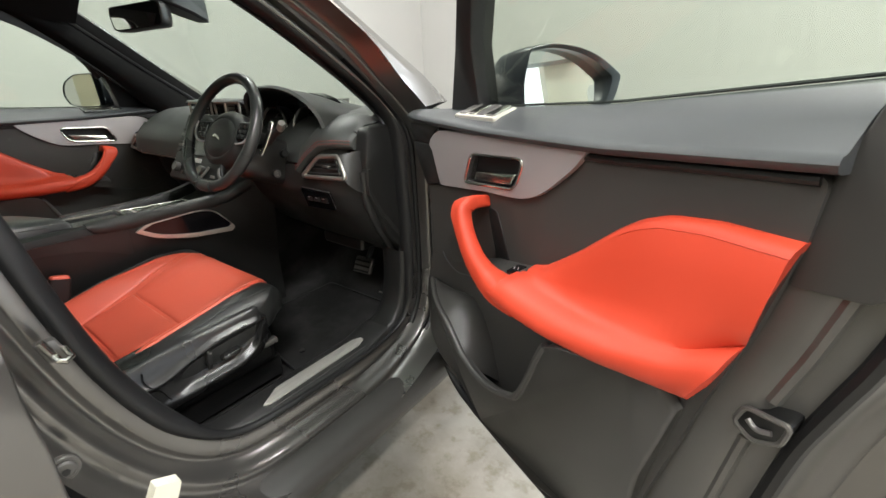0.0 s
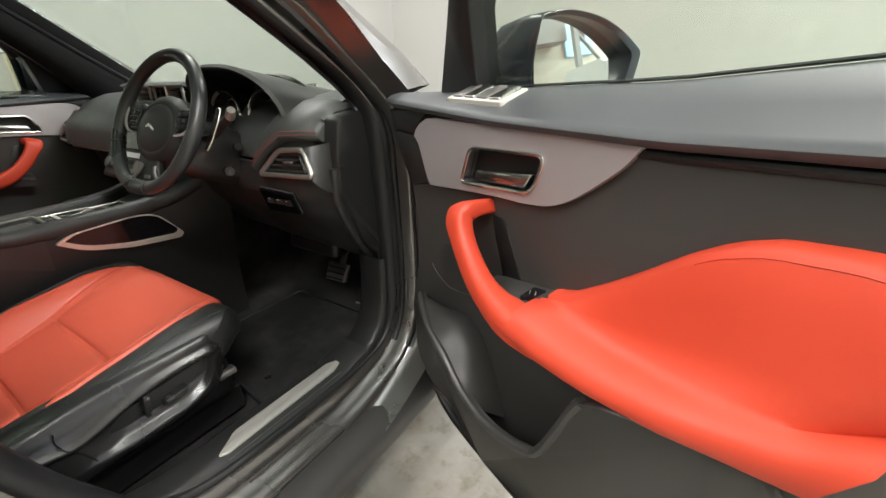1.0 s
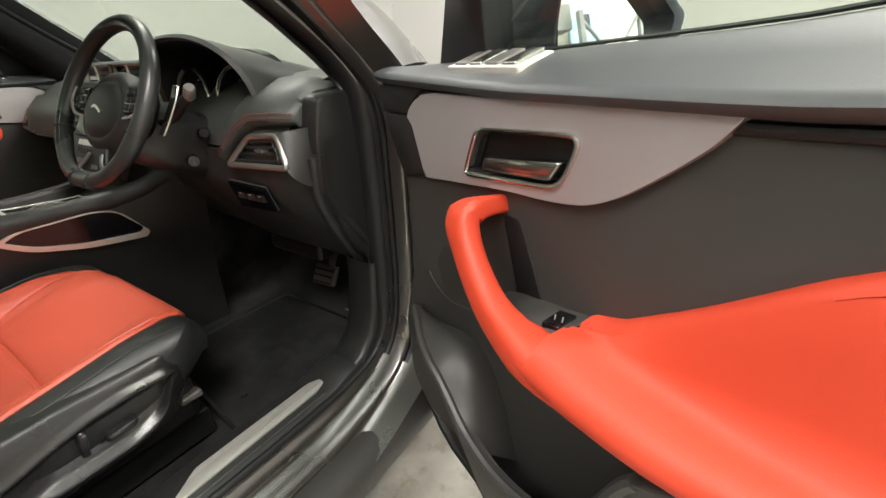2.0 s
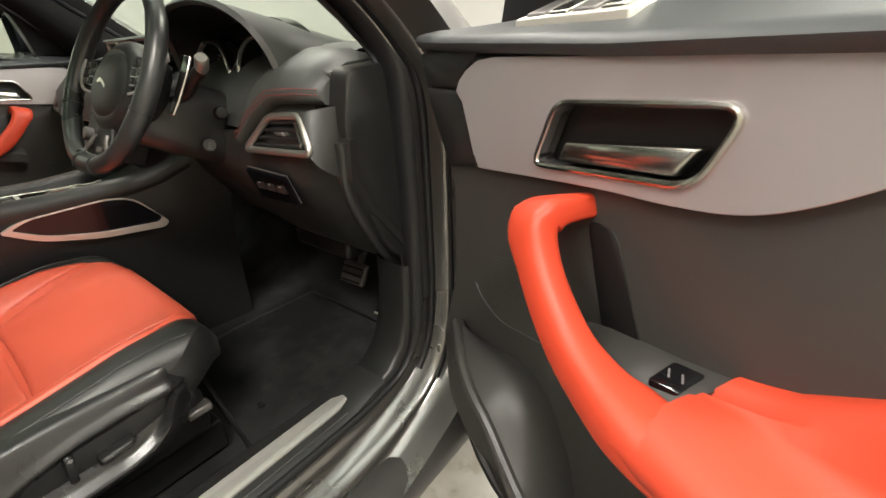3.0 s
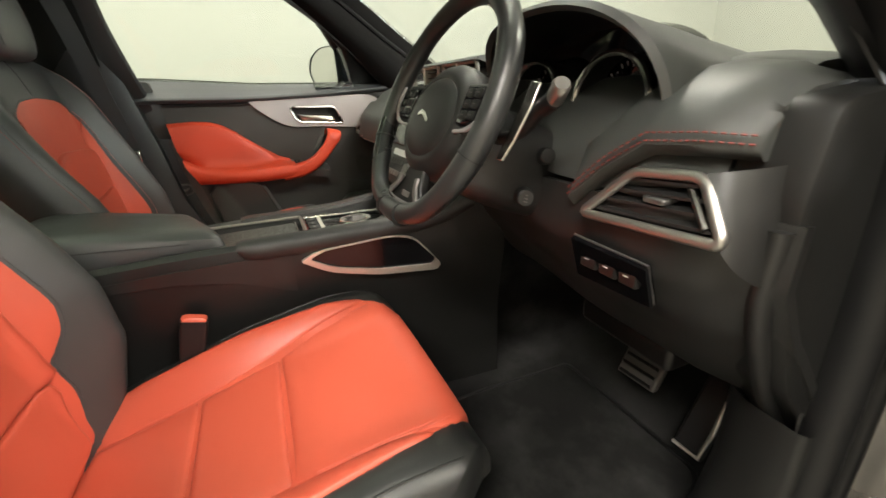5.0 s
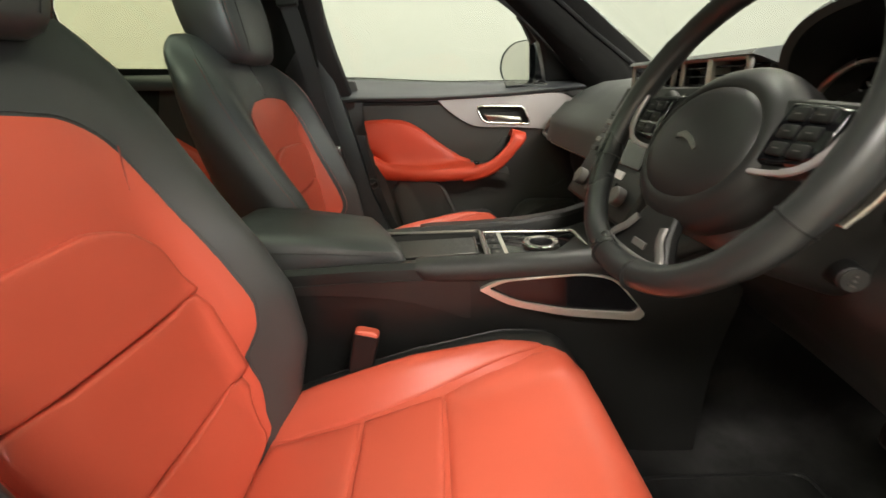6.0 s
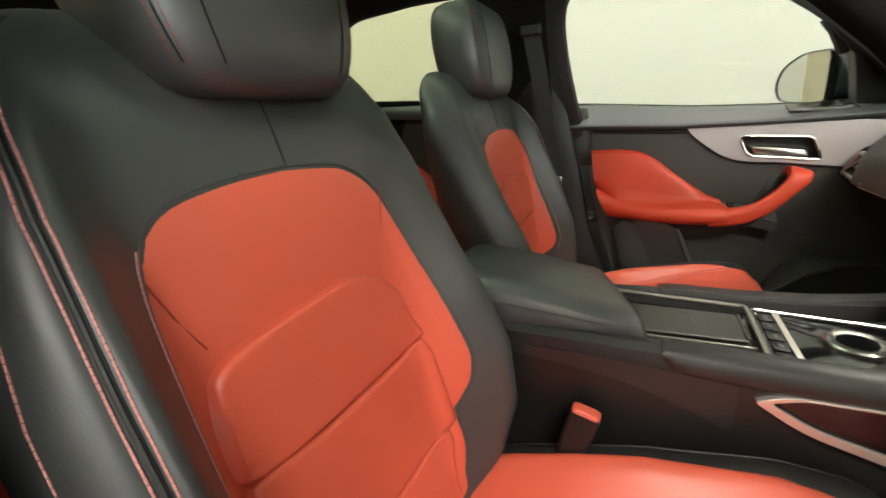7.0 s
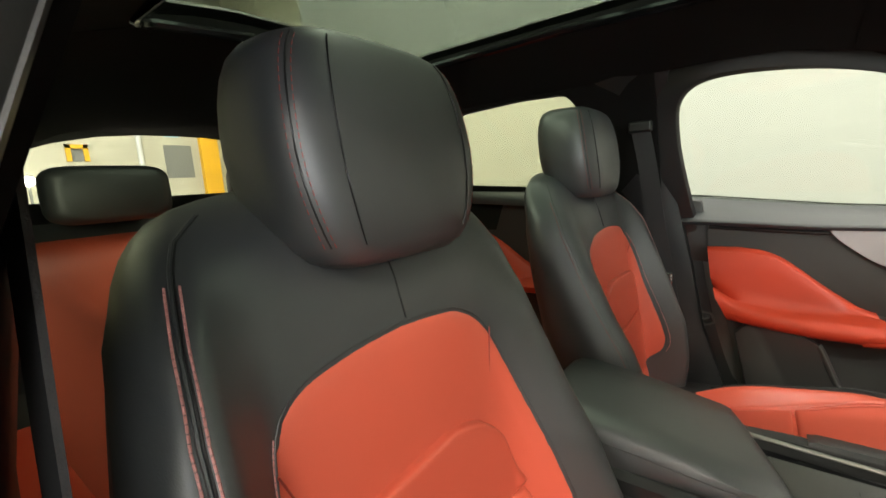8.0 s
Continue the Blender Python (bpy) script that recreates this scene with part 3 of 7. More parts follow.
# jamb fittings: striker, hinge, check strap, cable boot, sticker
striker = part("striker", join(tube([(0.862, -0.500, 0.868), (0.884, -0.498, 0.860), (0.888, -0.506, 0.858), (0.886, -0.513, 0.862), (0.864, -0.516, 0.870)], 0.0042, 8), tube([(0.872, -0.522, 0.892), (0.872, -0.512, 0.858)], 0.005, 8)), CHROME, car, "bright steel door striker")
part("striker_plate", slab(rounded([(-0.530, 0.884), (-0.504, 0.884), (-0.496, 0.850), (-0.522, 0.850)], 0.006), lambda a, b, c: (c, a, b), 0.846, 0.860, 0.003), INNERPAINT, car)
bolt = part("jamb_bolt", join(tube([(0.888, -0.557, 0.704), (0.898, -0.557, 0.704)], 0.021, 20), tube([(0.898, -0.557, 0.704), (0.902, -0.557, 0.704)], [0.016, 0.013], 20)), INNERPAINT, car, bevel=0.002)
part("bolt_socket", tube([(0.9015, -0.557, 0.702), (0.9028, -0.557, 0.702)], 0.006, 6), DARK, bolt)
for side in (1, -1):
    skin = [(-0.543, 1.00), (-0.557, 0.93), (-0.562, 0.85), (-0.560, 0.77), (-0.566, 0.68), (-0.56, 0.58), (-0.545, 0.48), (-0.52, 0.40), (-0.56, 0.34), (-1.25, 0.34), (-1.25, 1.12), (-0.56, 1.10)]
    part("rear_door_skin", slab(rounded(skin, 0.02, 3), lambda a, b, c, s=side: (s * (c - 0.06 * smooth(0.8, 1.15, b) ** 2), a, b), 0.905, 0.932, 0.006), PAINT, car, "gunmetal painted edge of the closed rear door", angle=50)
part("check_strap", join(tube([(0.808, 0.375, 0.785), (0.85, 0.377, 0.776), (0.90, 0.37, 0.766), (0.955, 0.345, 0.755)], 0.007, 6), tube([(0.800, 0.377, 0.787), (0.815, 0.377, 0.785)], 0.016, 10)), DARK, car)
for z in (0.98, 0.638):
    hinge = part("door_hinge", join(box(0.85, 0.92, 0.40, 0.412, z - 0.03, z + 0.03), box(0.872, 0.884, 0.345, 0.41, z - 0.034, z + 0.034)), INNERPAINT, car, "dark grey door hinge", bevel=0.004)
    part("hinge_pin", tube([(0.90, 0.42, z - 0.045), (0.90, 0.42, z + 0.045)], 0.011, 10), STEEL, hinge)
    for dz in (-0.024, 0.024):
        part("hinge_bolt", tube([(0.880, 0.348, z + dz), (0.883, 0.334, z + dz)], [0.0078, 0.0068], 6), DULLSILVER, hinge, "dull steel hinge bolt")
boot = [(0.83, 0.40, 0.86), (0.855, 0.385, 0.862), (0.88, 0.37, 0.86), (0.905, 0.35, 0.856), (0.935, 0.33, 0.85)]
bp = catmull(boot, 5)
part("cable_boot", tube(bp, [0.019 + 0.004 * (i % 2) for i in range(len(bp))], 12), RUBBER, car)
single("wall_side_return", box(X0 - 1.4, X0, -4.7, -4.5, 0.0, TOP), WALLPAINT, "plain white wall return", "wall", "structure")

# ---- front doors ----
HX, HY = 0.90, 0.42


def stitches(points, r=0.0010, dash=0.0045, gap=0.0028):
    """A row of thread stitches along a line of points."""
    P = [Vector(p) for p in points]
    geo, run, k = [], 0.0, 0
    for a, b in zip(P, P[1:]):
        L = (b - a).length
        n = max(1, round(L / (dash + gap)))
        for i in range(n):
            p, q = a.lerp(b, i / n), a.lerp(b, (i + dash / (dash + gap)) / n)
            geo.append(tube([p, q], r, 5))
    return join(*geo)


def belt_z(u):
    return lerp_table([(0.0, 1.128), (0.11, 1.122), (0.4, 1.114), (0.66, 1.116), (0.92, 1.131)], u)


def front_door(side, angle, name, label):
    d = thing(name, label, "car door", "front doors", at=(side * HX, HY, 0))
    d.rotation_euler = (0, 0, side * radians(angle))

    def P(u, w, z):
        return (-side * w, -u, z)

    def UZ(a, b, c):
        return P(a, c, b)

    # painted shell: inner frame and outer skin
    secs = []
    for u, t, k in ((0.03, 0.3, 0.3), (0.06, 0.8, 0.8), (0.12, 1, 1), (0.5, 1, 1), (0.70, 1, 1), (0.735, 1, 0.0), (0.88, 1, -0.1), (0.95, 1, -0.15), (0.985, 0.85, -0.2), (1.0, 0.35, -0.25)):
        lo, hi = 0.32, 1.105 + 0.05 * smooth(0.2, 0.95, u)
        w0, w1 = -0.045 * t, 0.045 + 0.085 * k
        secs.append([P(u, w, z) for w, z in ((w1 * 0.8, lo + 0.02), (w1, lo + 0.1), (w1, 0.7), (w1, hi - 0.06), (w1 * 0.72, hi), (w0 + 0.04, hi), (w0 + 0.012, hi - 0.08), (w0 - 0.008, 0.85), (w0, 0.6), (w0 + 0.02, lo + 0.06), (w0 + 0.045, lo))])
    part("door_shell", loft(secs), PAINT, d, "gunmetal painted door shell", angle=50)

    # trim panel
    trim = [(0.05, 1.11), (0.906, 1.114), (0.903, 1.05), (0.879, 0.93), (0.845, 0.805), (0.812, 0.66), (0.775, 0.50), (0.72, 0.43), (0.15, 0.45), (0.09, 0.50), (0.078, 0.64), (0.128, 0.785), (0.130, 0.93), (0.085, 1.02)]
    bez = rounded([(0.343, 1.064), (0.508, 1.075), (0.484, 1.019), (0.317, 1.003)], [0.016, 0.02, 0.02, 0.012], 5)
    part("trim_panel", slab_hole([Vector(p) for p in rounded(trim, 0.015, 3)], bez, UZ, 0.09, 0.145), DOORTRIM, d, "warm charcoal soft-touch door trim")

    # top pad, from the mirror sail to the lock
    secs = []
    for u in ([0.030, 0.036, 0.048] if side > 0 else [-0.012, -0.004, 0.02]) + steps(0.06, 0.90, 22) + ([0.915] if side > 0 else [0.93, 0.96, 1.0]):
        z = belt_z(u)
        zo = lerp_table([(0.0, 1.128), (0.05, 1.132), (0.61, 1.160), (0.95, 1.196)], u)
        k = smooth(-0.03, 0.09, u) if side < 0 else 0.6 + 0.4 * smooth(0.03, 0.07, u)
        win = 0.105 + 0.062 * k
        wo = 0.068
        pts = [(0.10, z - 0.016), (win - 0.014, z - 0.014), (win - 0.004, z - 0.011), (win, z - 0.004), (win - 0.003, z + 0.002), (win - 0.012, z + 0.005), (win * 0.6 + wo * 0.4, z * 0.6 + zo * 0.4 + 0.006), (win * 0.25 + wo * 0.75, zo * 0.85 + z * 0.15 + 0.002), (wo, zo), (wo - 0.004, zo - 0.012)]
        secs.append([P(u, w, zz) for w, zz in pts])
    part("top_pad", loft(secs), PAD, d, "dark grey padded door top", angle=50)
    part("window_seal", tube([P(u, 0.068, lerp_table([(0.0, 1.130), (0.05, 1.134), (0.61, 1.163), (0.95, 1.199)], u)) for u in steps(0.28, 0.97, 12)], 0.0024, 6), RUBBER, d)
    part("pad_gap", tube([P(u, 0.146, belt_z(u) - 0.021) for u in steps(0.10, 0.90, 24)], 0.0055, 8), DARK, d, "dark joint under the door top")

    # window frame: sail at the front, then the frame over the glass
    f = 0.0 if side > 0 else 0.05
    h = 0.0 if side > 0 else 0.035
    sail = [(0.14 - f, 1.10), (0.275 - h, 1.10), (0.30 - h, 1.20), (0.32 - h, 1.26), (0.38 - 0.5 * h, 1.345), (0.36 - f, 1.385), (0.32 - f, 1.33), (0.25 - f, 1.245)]
    part("mirror_sail", slab(sail, lambda a, b, c: P(a, c + 0.40 * max(0, b - 1.12) , b), 0.035, 0.085, 0.004), DARK, d, "black plastic mirror sail")
    top = [(0.30, 1.27), (0.345, 1.345), (0.38, 1.385), (0.44, 1.45), (0.58, 1.508), (0.75, 1.54), (0.90, 1.542), (0.988, 1.495), (1.00, 1.40), (0.985, 1.19)]
    line = [P(a, 0.06 + 0.40 * (b - 1.12), b) for a, b in top]
    part("window_frame", tube(catmull(line, 4), 0.016, 8, up=(1, 0, 0)), DARK, d, "black window surround")
    pane = [(0.28, 1.10), (0.98, 1.16), (0.995, 1.40), (0.98, 1.485), (0.90, 1.535), (0.75, 1.535), (0.58, 1.503), (0.44, 1.445), (0.34, 1.37), (0.27, 1.29)]
    g = part("window_glass", slab(pane, lambda a, b, c: P(a, c + 0.40 * max(0, b - 1.12), b), 0.052, 0.056), GLASS, d, "clear green-tinted side window, closed")
    g.visible_shadow = False

    # silver insert with the release lever
    silver = [(0.157, 1.062), (0.166, 1.075), (0.182, 1.087), (0.206, 1.097), (0.24, 1.101), (0.45, 1.102), (0.620, 1.106), (0.638, 1.103), (0.618, 1.078), (0.580, 1.046), (0.545, 1.022), (0.51, 1.008), (0.46, 1.001), (0.40, 0.997), (0.30, 0.986), (0.215, 0.976), (0.203, 0.979), (0.190, 1.01), (0.172, 1.05)]
    bez = rounded([(0.343, 1.064), (0.508, 1.075), (0.484, 1.019), (0.317, 1.003)], [0.016, 0.02, 0.02, 0.012], 5)
    low_edge = catmull([(a, b, 0) for a, b in silver[7:-2]], 4)
    silver = silver[:7] + [(p.x, p.y) for p in low_edge] + silver[-2:]
    ins = part("silver_insert", slab_hole([Vector(p) for p in silver], bez, UZ, 0.135, 0.156), SILVER, d, "satin silver metal insert", bevel=0.002, angle=30)
    lip = [P(p[0], 0.1575, p[1]) for p in bez]
    part("bezel", tube(lip, 0.0030, 8, closed=True, up=(1, 0, 0)), CHROME, ins, "dark chrome lever surround")
    cup = slab([Vector((0.407 + (p[0] - 0.407) * 1.02, 1.039 + (p[1] - 1.039) * 1.02)) for p in bez], UZ, 0.131, 0.1335)
    walls = ring([[P(p[0], 0.156, p[1]), P(p[0], 0.1335, p[1])] for p in bez])
    part("cup", join(cup, walls), DARK, ins, "dark lever recess")
    part("lever", slab(rounded([(0.352, 1.029), (0.481, 1.045), (0.466, 1.022), (0.345, 1.011)], 0.004, 3), UZ, 0.138, 0.154, 0.005), CHROME, ins, "chrome release lever", angle=60)

    # red armrest
    ARM_TOP = [(0.50, 0.886), (0.54, 0.892), (0.571, 0.903), (0.596, 0.920), (0.622, 0.938), (0.653, 0.962), (0.68, 0.985), (0.705, 1.006), (0.738, 1.029), (0.772, 1.043), (0.825, 1.050), (0.905, 1.049)]
    secs = []
    for q in steps(0, 1, 30):
        u = 0.536 + 0.367 * q
        zt = lerp_table(ARM_TOP, u)
        far = smooth(0.80, 1.0, q)
        wf = lerp_table([(0.50, 0.222), (0.54, 0.240), (0.62, 0.243), (0.70, 0.238), (0.78, 0.226), (0.84, 0.21), (0.905, 0.196)], u)
        zs = lerp_table([(0.50, 0.872), (0.536, 0.874), (0.57, 0.880), (0.64, 0.878), (0.72, 0.878), (0.80, 0.885), (0.86, 0.90), (0.905, 0.93)], u)
        zb = lerp_table([(0.50, 0.850), (0.57, 0.832), (0.67, 0.830), (0.76, 0.833), (0.86, 0.838), (0.905, 0.842)], u)
        back = 0.186 - 0.012 * far
        pts = [(0.135, zt), (0.152, zt + 0.003), (0.163, zt - 0.004), (0.168, zt - 0.014), (0.172, zs + (zt - zs) * 0.62), (0.177, zs + (zt - zs) * 0.28 + 0.004), (back - 0.004, zs + 0.011), (min(0.198, wf - 0.026) - 0.008 * far, zs + 0.004), (max(wf - 0.02, 0.182), zs), (wf - 0.008, zs - 0.007), (wf, zs - 0.020), (wf - 0.002, zb + 0.014), (wf - 0.014, zb + 0.002), (0.18, zb), (0.135, zb + 0.004)]
        row = []
        for w, z in pts:
            end = 0.845 + (z - 0.833) * 0.27 + 0.012 * smooth(0.85, 0.90, z) * smooth(1.05, 0.95, z)
            first = 0.541 - 0.38 * max(0.0, w - 0.147)
            row.append(P(first + (end - first) * q, w, z))
        secs.append(row)
    arm = part("armrest", loft(secs), DOORRED, d, "red leather padded armrest", angle=60)
    line = [Vector(r[2]) * 0.35 + Vector(r[3]) * 0.65 + Vector(P(0, 0.0006, 0)) for r in secs[15:]]
    part("seam", tube(line, 0.0008, 5), DOORRED, arm)
    part("seam", stitches([p + Vector((0, 0, -0.0035)) for p in line], 0.0006), DARKRED, arm)

    # red grab handle: a broad strap that turns into the panel at its top
    keys = [((0.366, 0.135, 0.968), 0.027, 0.012), ((0.366, 0.160, 0.971), 0.027, 0.013), ((0.366, 0.184, 0.970), 0.027, 0.015), ((0.370, 0.199, 0.959), 0.025, 0.016),
            ((0.388, 0.206, 0.936), 0.0205, 0.016), ((0.414, 0.211, 0.908), 0.0205, 0.0165), ((0.447, 0.214, 0.880), 0.0215, 0.018), ((0.482, 0.214, 0.863), 0.0235, 0.022), ((0.507, 0.212, 0.856), 0.0250, 0.0275), ((0.535, 0.210, 0.850), 0.0235, 0.0285), ((0.570, 0.206, 0.842), 0.018, 0.026)]
    path = catmull([k[0] for k in keys], 5)
    wide = catmull([(k[1], k[2], 0) for k in keys], 5)
    secs = []
    for i, p in enumerate(path):
        g = (path[min(i + 1, len(path) - 1)] - path[max(i - 1, 0)]).normalized()
        b = g.cross(Vector((0, 1, 0)))
        b = (Vector((0.95, 0, 0.3)) if b.length < 0.5 else b.normalized())
        b = b if b.x > 0 else -b
        n = g.cross(b).normalized()
        b = n.cross(g).normalized()
        hb, hn = wide[i].x, wide[i].y
        sq = 0.42 + 0.25 * smooth(10, 24, i)
        secs.append([P(*(p + b * hb * math.copysign(abs(math.cos(a)) ** sq, math.cos(a)) + n * hn * math.copysign(abs(math.sin(a)) ** sq, math.sin(a)))) for a in [2 * math.pi * k / 24 for k in range(24)]])
    part("grab_handle", loft(secs), DOORRED, d, "red leather grab handle", angle=80)
    well = rounded([(0.385, 0.962), (0.418, 0.962), (0.455, 0.882), (0.462, 0.866), (0.42, 0.855)], 0.01, 3)
    part("handle_well", slab(well, UZ, 0.12, 0.1465, 0.001), DARK, d)
    secs = []
    for u, z0 in ((0.40, 0.856), (0.428, 0.866), (0.465, 0.873), (0.50, 0.879), (0.542, 0.889)):
        secs.append([P(u - 0.38 * max(0.0, w - 0.147) * (u > 0.53), w, z) for w, z in ((0.135, z0), (0.150, z0), (0.18, z0 - 0.008), (0.193, z0 - 0.022), (0.193, z0 - 0.05), (0.135, z0 - 0.05))])
    part("switch_shelf", loft(secs), DOORTRIM, d)
    pad = part("seat_memory_switch", slab(rounded([(0.498, 0.155), (0.523, 0.155), (0.521, 0.182), (0.496, 0.182)], 0.003), lambda a, b, c: P(a, b, c + 0.2 * (a - 0.51) - 0.25 * (b - 0.155)), 0.874, 0.8835, 0.001), GLOSS, d, "gloss black two-button switch")
    for u in (0.504, 0.515):
        part("mark", tube([P(u - 0.003, 0.165, 0.8812 + 0.2 * (u - 0.51)), P(u + 0.002, 0.172, 0.8795 + 0.2 * (u - 0.51))], 0.0007, 6), SILVER, pad)

    # switch pack on the top pad
    pk = part("window_switches", slab(rounded([(0.255, 0.142), (0.400, 0.142), (0.400, 0.088), (0.262, 0.086)], 0.006), lambda a, b, c: P(a, b, c + 0.28 * (0.14 - b)), 1.122, 1.1345, 0.002), SATIN if side > 0 else GLOSS, d, "silver-edged window switch pack" if side > 0 else "gloss black window switch pack")
    for k in range(4 if side > 0 else 1):
        a = 0.266 + 0.032 * k
        part("switch", slab(rounded([(a, 0.136), (a + 0.026, 0.136), (a + 0.028, 0.094), (a + 0.004, 0.094)], 0.003), lambda a, b, c: P(a, b, c + 0.28 * (0.14 - b) + 0.12 * max(0, 0.12 - b)), 1.130, 1.1375, 0.002), (CHROME if k % 2 else DULLSILVER) if side > 0 else GLOSS, pk)

    # map pocket
    lip = [(0.155, 0.712), (0.21, 0.722), (0.27, 0.715), (0.325, 0.698), (0.365, 0.668), (0.395, 0.645), (0.43, 0.632), (0.465, 0.626), (0.51, 0.632), (0.555, 0.650), (0.588, 0.675), (0.62, 0.745), (0.645, 0.806), (0.665, 0.826), (0.70, 0.836), (0.80, 0.838)]
    lipc = catmull([(a, b, 0) for a, b in lip], 3)
    outl = [Vector((p.x, p.y)) for p in lipc] + [Vector(p) for p in ((0.83, 0.80), (0.80, 0.66), (0.775, 0.50), (0.74, 0.44), (0.60, 0.43), (0.40, 0.435), (0.20, 0.45), (0.12, 0.47), (0.092, 0.56), (0.12, 0.68))]

    def bulge(a, b, c):
        w = c - 0.075 * smooth(0.32, 0.08, a) - 0.05 * smooth(0.62, 0.44, b) - 0.06 * smooth(0.66, 0.84, a)
        return P(a, w, b)
    part("map_pocket", slab(outl, bulge, 0.208, 0.228, 0.006), DOORTRIM, d, "warm charcoal plastic map pocket", angle=50)
    part("pocket_lip", tube([bulge(p.x, p.y, 0.222) for p in lipc[:-8]], 0.0075, 8), DOORTRIM, d)
    skirt = [Vector(p) for p in ((0.155, 0.712), (0.12, 0.68), (0.092, 0.56), (0.12, 0.47), (0.20, 0.45), (0.40, 0.435), (0.60, 0.43), (0.74, 0.44), (0.775, 0.50), (0.80, 0.66), (0.83, 0.80))]
    part("pocket_base", loft([[bulge(p.x, p.y, 0.222), P(p.x, 0.10, p.y)] for p in skirt], False, False), DOORTRIM, d, fix=False)
    rows = []
    for u in steps(0.088, 0.43, 24):
        lz = lerp_table(lip, max(u, 0.155)) - (0.155 - u) * 0.9 * (u < 0.155)
        tz = lerp_table([(0.088, 0.648), (0.13, 0.667), (0.22, 0.704), (0.29, 0.726), (0.33, 0.727), (0.364, 0.706), (0.40, 0.65), (0.43, 0.56)], u)
        a, b = Vector(P(u, 0.1445, tz)), Vector(bulge(u, lz, 0.222))
        rows.append([a.lerp(b, q) + Vector(P(0, 0, 0.016 * math.sin(math.pi * q) * smooth(0.08, 0.2, u) * smooth(0.42, 0.34, u))) for q in steps(0, 1, 8)])
    part("pocket_fairing", loft(rows, False, False), DOORTRIM, d, fix=False, angle=70)
    # crease over the loudspeaker and its grille
    cr = catmull([P(0.186, 0.1455, 0.796), P(0.205, 0.1455, 0.780), P(0.25, 0.1455, 0.767), P(0.30, 0.1455, 0.776), P(0.36, 0.1455, 0.790)], 5)
    part("trim_crease", tube(cr, 0.0011, 6), PAD, d)
    ribs = []
    for k in range(22):
        z = 0.788 + k * 0.0034
        a0 = 0.210 + 0.02 * abs(k - 11) / 11
        ribs.append(tube([P(a0 + 0.004, 0.1452, z), P(0.290 - 0.012 * abs(k - 12) / 11, 0.1452, z + 0.014)], 0.0006, 4))
    part("speaker_grille", join(*ribs), DOORTRIM, d, "ribbed loudspeaker grille")
    part("front_block", slab(rounded([(0.066, 1.062), (0.153, 1.062), (0.170, 1.045), (0.188, 1.01), (0.200, 0.976), (0.130, 0.960), (0.095, 1.01)], 0.004), UZ, 0.10, 0.1535, 0.004), LOWER, d)
    part("front_block", slab(rounded([(0.05, 1.105), (0.21, 1.11), (0.180, 1.090), (0.162, 1.076), (0.152, 1.064), (0.066, 1.064)], 0.004), UZ, 0.10, 0.1525, 0.004), LOWER, d)

    # shut face at the lock end: stepped painted return, lock recess, seal
    def rear(z):
        return lerp_table([(0.34, 0.750), (0.45, 0.780), (0.58, 0.803), (0.80, 0.843), (0.93, 0.879), (1.05, 0.904), (1.12, 0.910)], z)
    prof_uw = [(-0.02, 0.128), (0.004, 0.132), (0.030, 0.131), (0.042, 0.128), (0.049, 0.118), (0.052, 0.105), (0.062, 0.100), (0.078, 0.098), (0.094, 0.096), (0.100, 0.086), (0.103, 0.055), (0.112, 0.046), (0.124, 0.042), (0.130, 0.03), (0.134, -0.02), (0.12, -0.05)]
    secs = [[P(rear(z) + a + 0.012 * smooth(0.9, 0.5, z), w, z) for a, w in prof_uw] for z in steps(0.335, 1.125, 26)]
    part("shut_face", loft(secs, False, False), INNERPAINT, d, "gunmetal painted shut face", angle=50, fix=False)
    bead = [P(rear(z) + 0.047 + 0.012 * smooth(0.9, 0.5, z), 0.122, z) for z in steps(0.40, 0.795, 14)]
    part("shut_ridge", tube(bead, 0.0075, 8), INNERPAINT, d)
    bead = [P(rear(z) + 0.047 + 0.012 * smooth(0.9, 0.5, z), 0.122, z) for z in steps(0.86, 1.06, 10)]
    part("shut_ridge", tube(bead, 0.0085, 8), INNERPAINT, d)
    sealp = [P(rear(z) + 0.088 + 0.012 * smooth(0.9, 0.5, z), 0.100, z) for z in steps(1.11, 0.36, 20)]
    sealp += [P(a, w, z) for a, w, z in ((0.74, 0.108, 0.338), (0.5, 0.112, 0.333), (0.2, 0.112, 0.345), (0.1, 0.108, 0.40))]
    part("door_edge_seal", tube(catmull(sealp, 3), 0.0105, 8), RUBBER, d, "black rubber door seal")
    part("quarter_cap", slab(rounded([(0.893, 1.0), (0.955, 1.005), (1.0, 1.05), (1.0, 1.195), (0.925, 1.185), (0.905, 1.118)], 0.006), UZ, 0.05, 0.1385, 0.006), DOORTRIM, d, "dark plastic end cap")
    lockframe = rounded([(0.880, 0.815), (0.903, 0.803), (0.928, 0.818), (0.932, 0.846), (0.910, 0.843), (0.888, 0.841)], 0.007, 3)
    part("lock_surround", tube([P(p[0], 0.133, p[1]) for p in lockframe], 0.0035, 8, closed=True, up=(1, 0, 0)), INNERPAINT, d)
    lock = part("lock", slab(lockframe, UZ, 0.092, 0.134, 0.002), DARK, d, "black door lock")
    part("lock_claw", tube(catmull([P(0.894, 0.136, 0.829), P(0.905, 0.137, 0.823), P(0.919, 0.136, 0.828)], 4), 0.0032, 8), DULLSILVER, lock)

